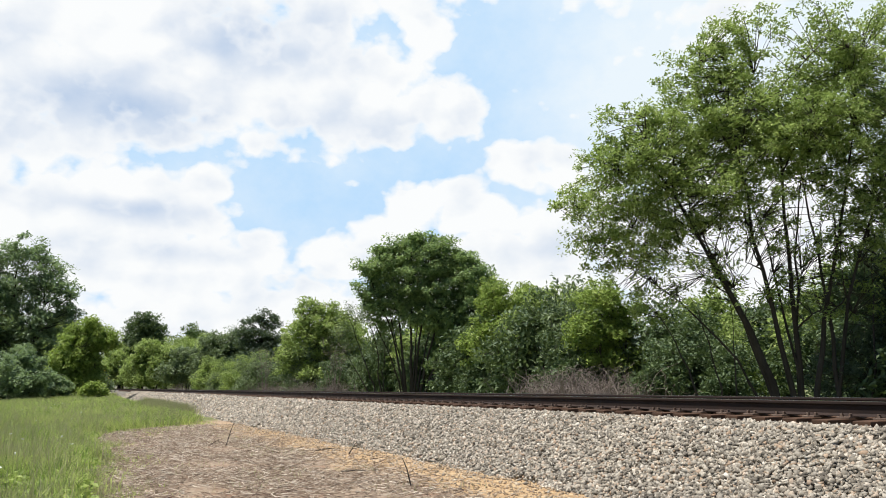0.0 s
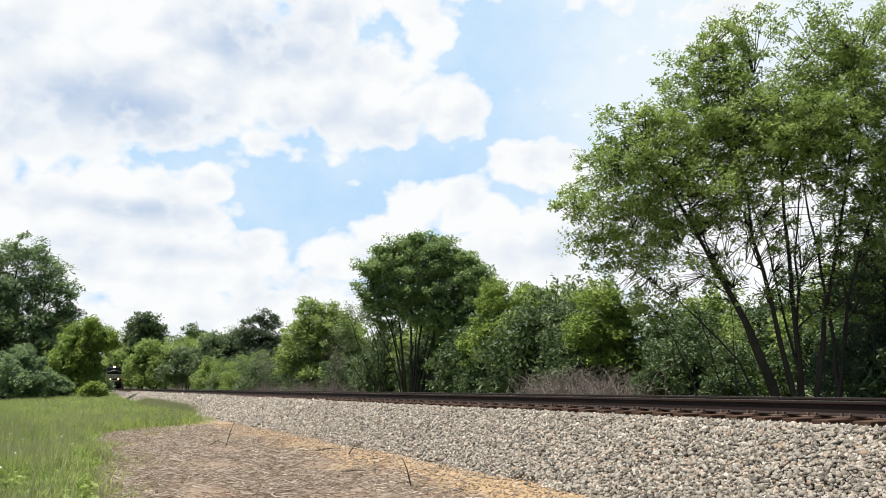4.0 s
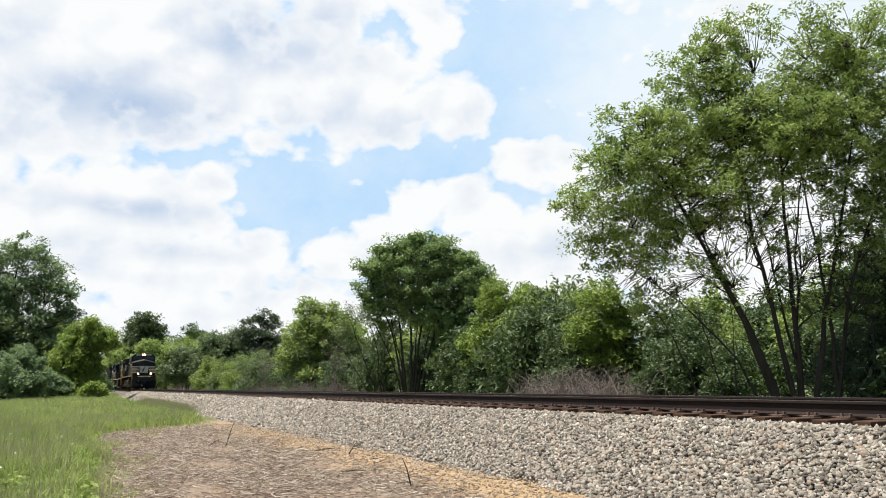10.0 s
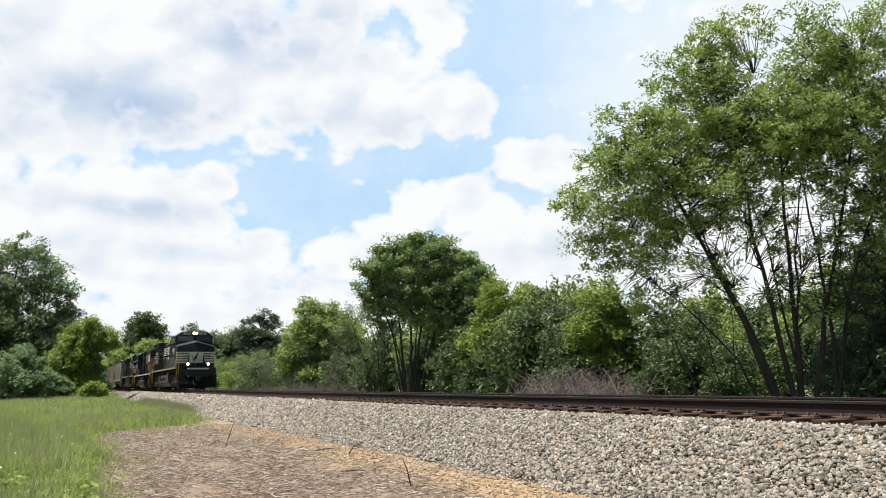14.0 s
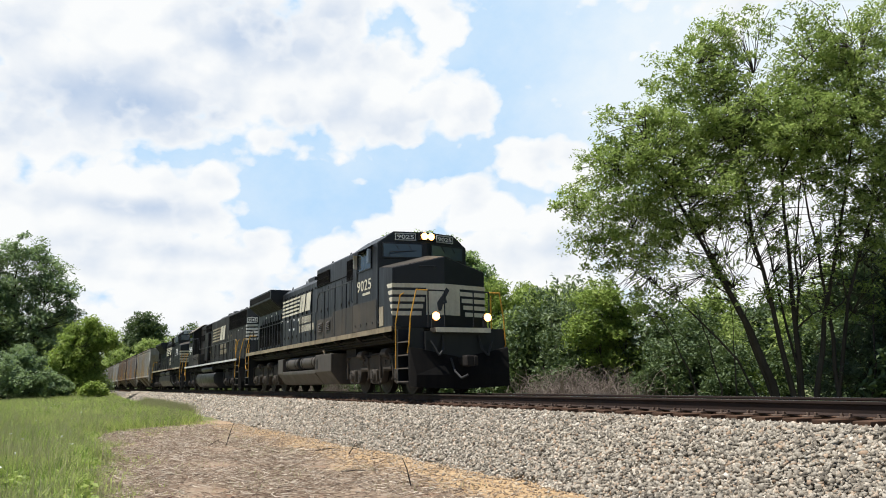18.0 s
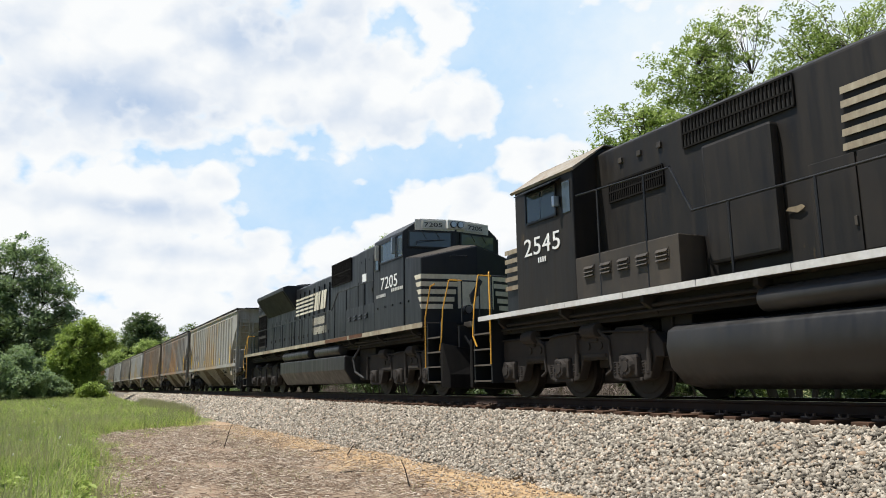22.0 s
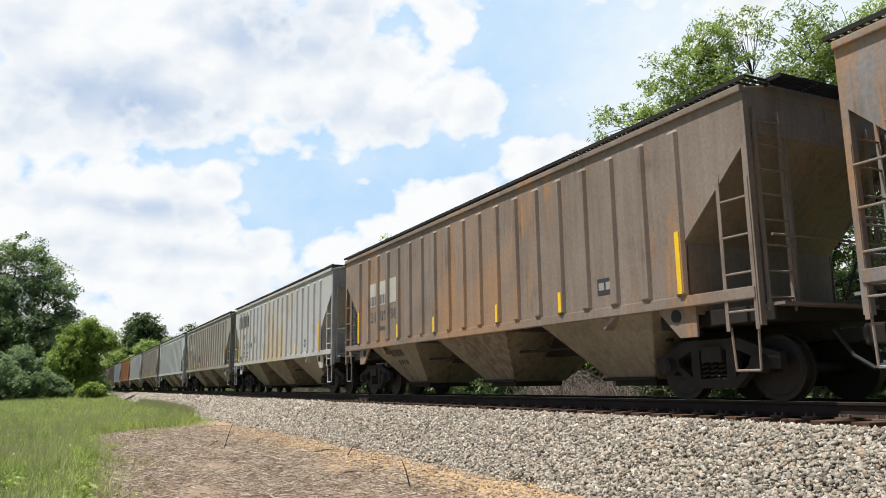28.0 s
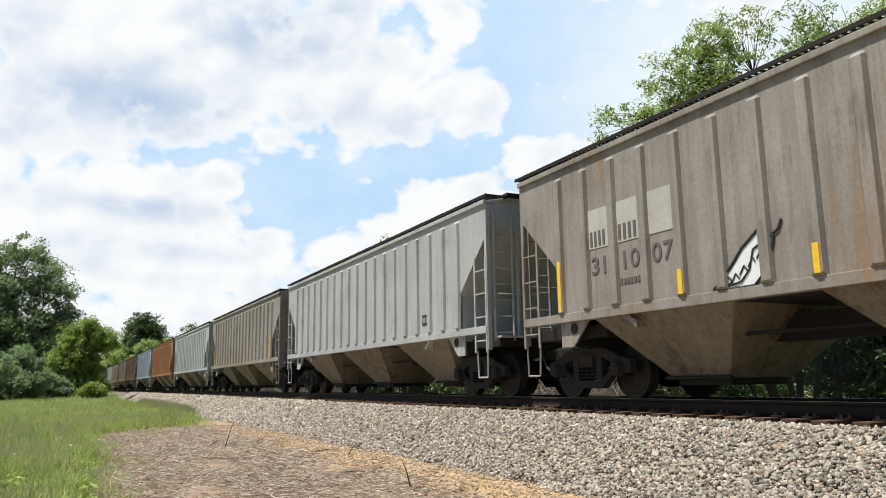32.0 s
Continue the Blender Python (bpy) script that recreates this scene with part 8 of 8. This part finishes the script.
# the tag: a pale slanted shape with a dark outline and loops
part("painted_tag", extrude(bmesh.new(), [(-11.42, 1.54), (-10.75, 1.54), (-10.5, 1.75), (-10.42, 2.1), (-10.62, 2.22), (-10.9, 2.02), (-11.1, 1.8)], Y - 0.005, Y + 0.002), WHITE, w5, "white spray-painted tag")
part("tag_outline", bar(bmesh.new(), [(-11.45, Y - 0.006, 1.54), (-11.12, Y - 0.006, 1.82), (-10.9, Y - 0.006, 2.05), (-10.6, Y - 0.006, 2.26), (-10.38, Y - 0.006, 2.12), (-10.48, Y - 0.006, 1.74), (-10.74, Y - 0.006, 1.52), (-11.45, Y - 0.006, 1.52)], 0.022, 5), LETTER, w5, "black spray-painted outline")
for k in range(4):
    part("tag_mark", bar(bmesh.new(), [(-11.12 + 0.15 * k, Y - 0.008, 1.6 + 0.09 * k), (-11.04 + 0.15 * k, Y - 0.008, 1.72 + 0.09 * k), (-10.98 + 0.14 * k, Y - 0.008, 1.64 + 0.1 * k)], 0.013, 5), LETTER, w5)
part("tag_loop", bar(bmesh.new(), [(-11.3, Y - 0.008, 1.62), (-11.2, Y - 0.008, 1.72), (-11.1, Y - 0.008, 1.62), (-11.2, Y - 0.008, 1.56), (-10.95, Y - 0.008, 1.6), (-10.8, Y - 0.008, 1.75), (-10.72, Y - 0.008, 2.0), (-10.3, Y - 0.008, 2.2), (-10.24, Y - 0.008, 2.32)], 0.016, 5), LETTER, w5, "black spray-painted loop")


def bay_scrawl(car, x0, marks):
    """Dark sprayed strokes on the sloping face of a discharge bay."""
    on = lambda x, z: (x, -1.57 + (1.42 - z) * 0.817 - 0.012, z)
    for stroke in marks:
        part("sprayed_stroke", bar(bmesh.new(), [on(x0 + a, z) for a, z in stroke], 0.014, 5), LETTER, car, "black sprayed stroke")


SCRAWL = tuple(((0.14 * k, 1.08), (0.14 * k + 0.05, 1.25)) for k in range(6)) + tuple(((0.1 + 0.17 * k, 0.86), (0.14 + 0.17 * k, 0.97)) for k in range(4))
bay_scrawl(WAGONS[2], -13.1, SCRAWL)
bay_scrawl(WAGONS[0], -4.5, SCRAWL[:5])


def motions():
    walk(clouds_ob, [(t, pose(0.68 * t, 0.32 * t, 0.316)) for t in (0, 8, 16, 24, 32)])
    # the wind slowly bends the ash tree's top aside
    top = [o for o in big_ash.children if o.name.startswith("treetop")][0]
    walk(top, [(t, pose(-RIGHT[0] * s, -RIGHT[1] * s, -0.1 * s)) for t, s in ((0, 0), (3.5, 0), (5.5, 0.13), (9, 0.24), (12.5, 0.31), (14, 0.4), (19, 0.41), (21, 0.48), (24, 0.48), (28, 0.43), (30.5, 0.37), (32, 0.44))])
    for vehicle, x in TRAIN:
        walk(vehicle, [(t, pose(x + SPEED * (t - 19), TRACK_Y, 0)) for t in (0, 8, 16, 24, 32)])
    # wheels turn with the train's speed in steps of less than a quarter turn
    for wheel, place, r in SPINNERS:
        step = 2 if r > 0.5 else 1
        walk(wheel, [(f / FPS, Matrix.Translation(place) @ Matrix.Rotation(SPEED * f / FPS / r, 4, "Y")) for f in range(0, 32 * FPS + 1, step)])


motions()
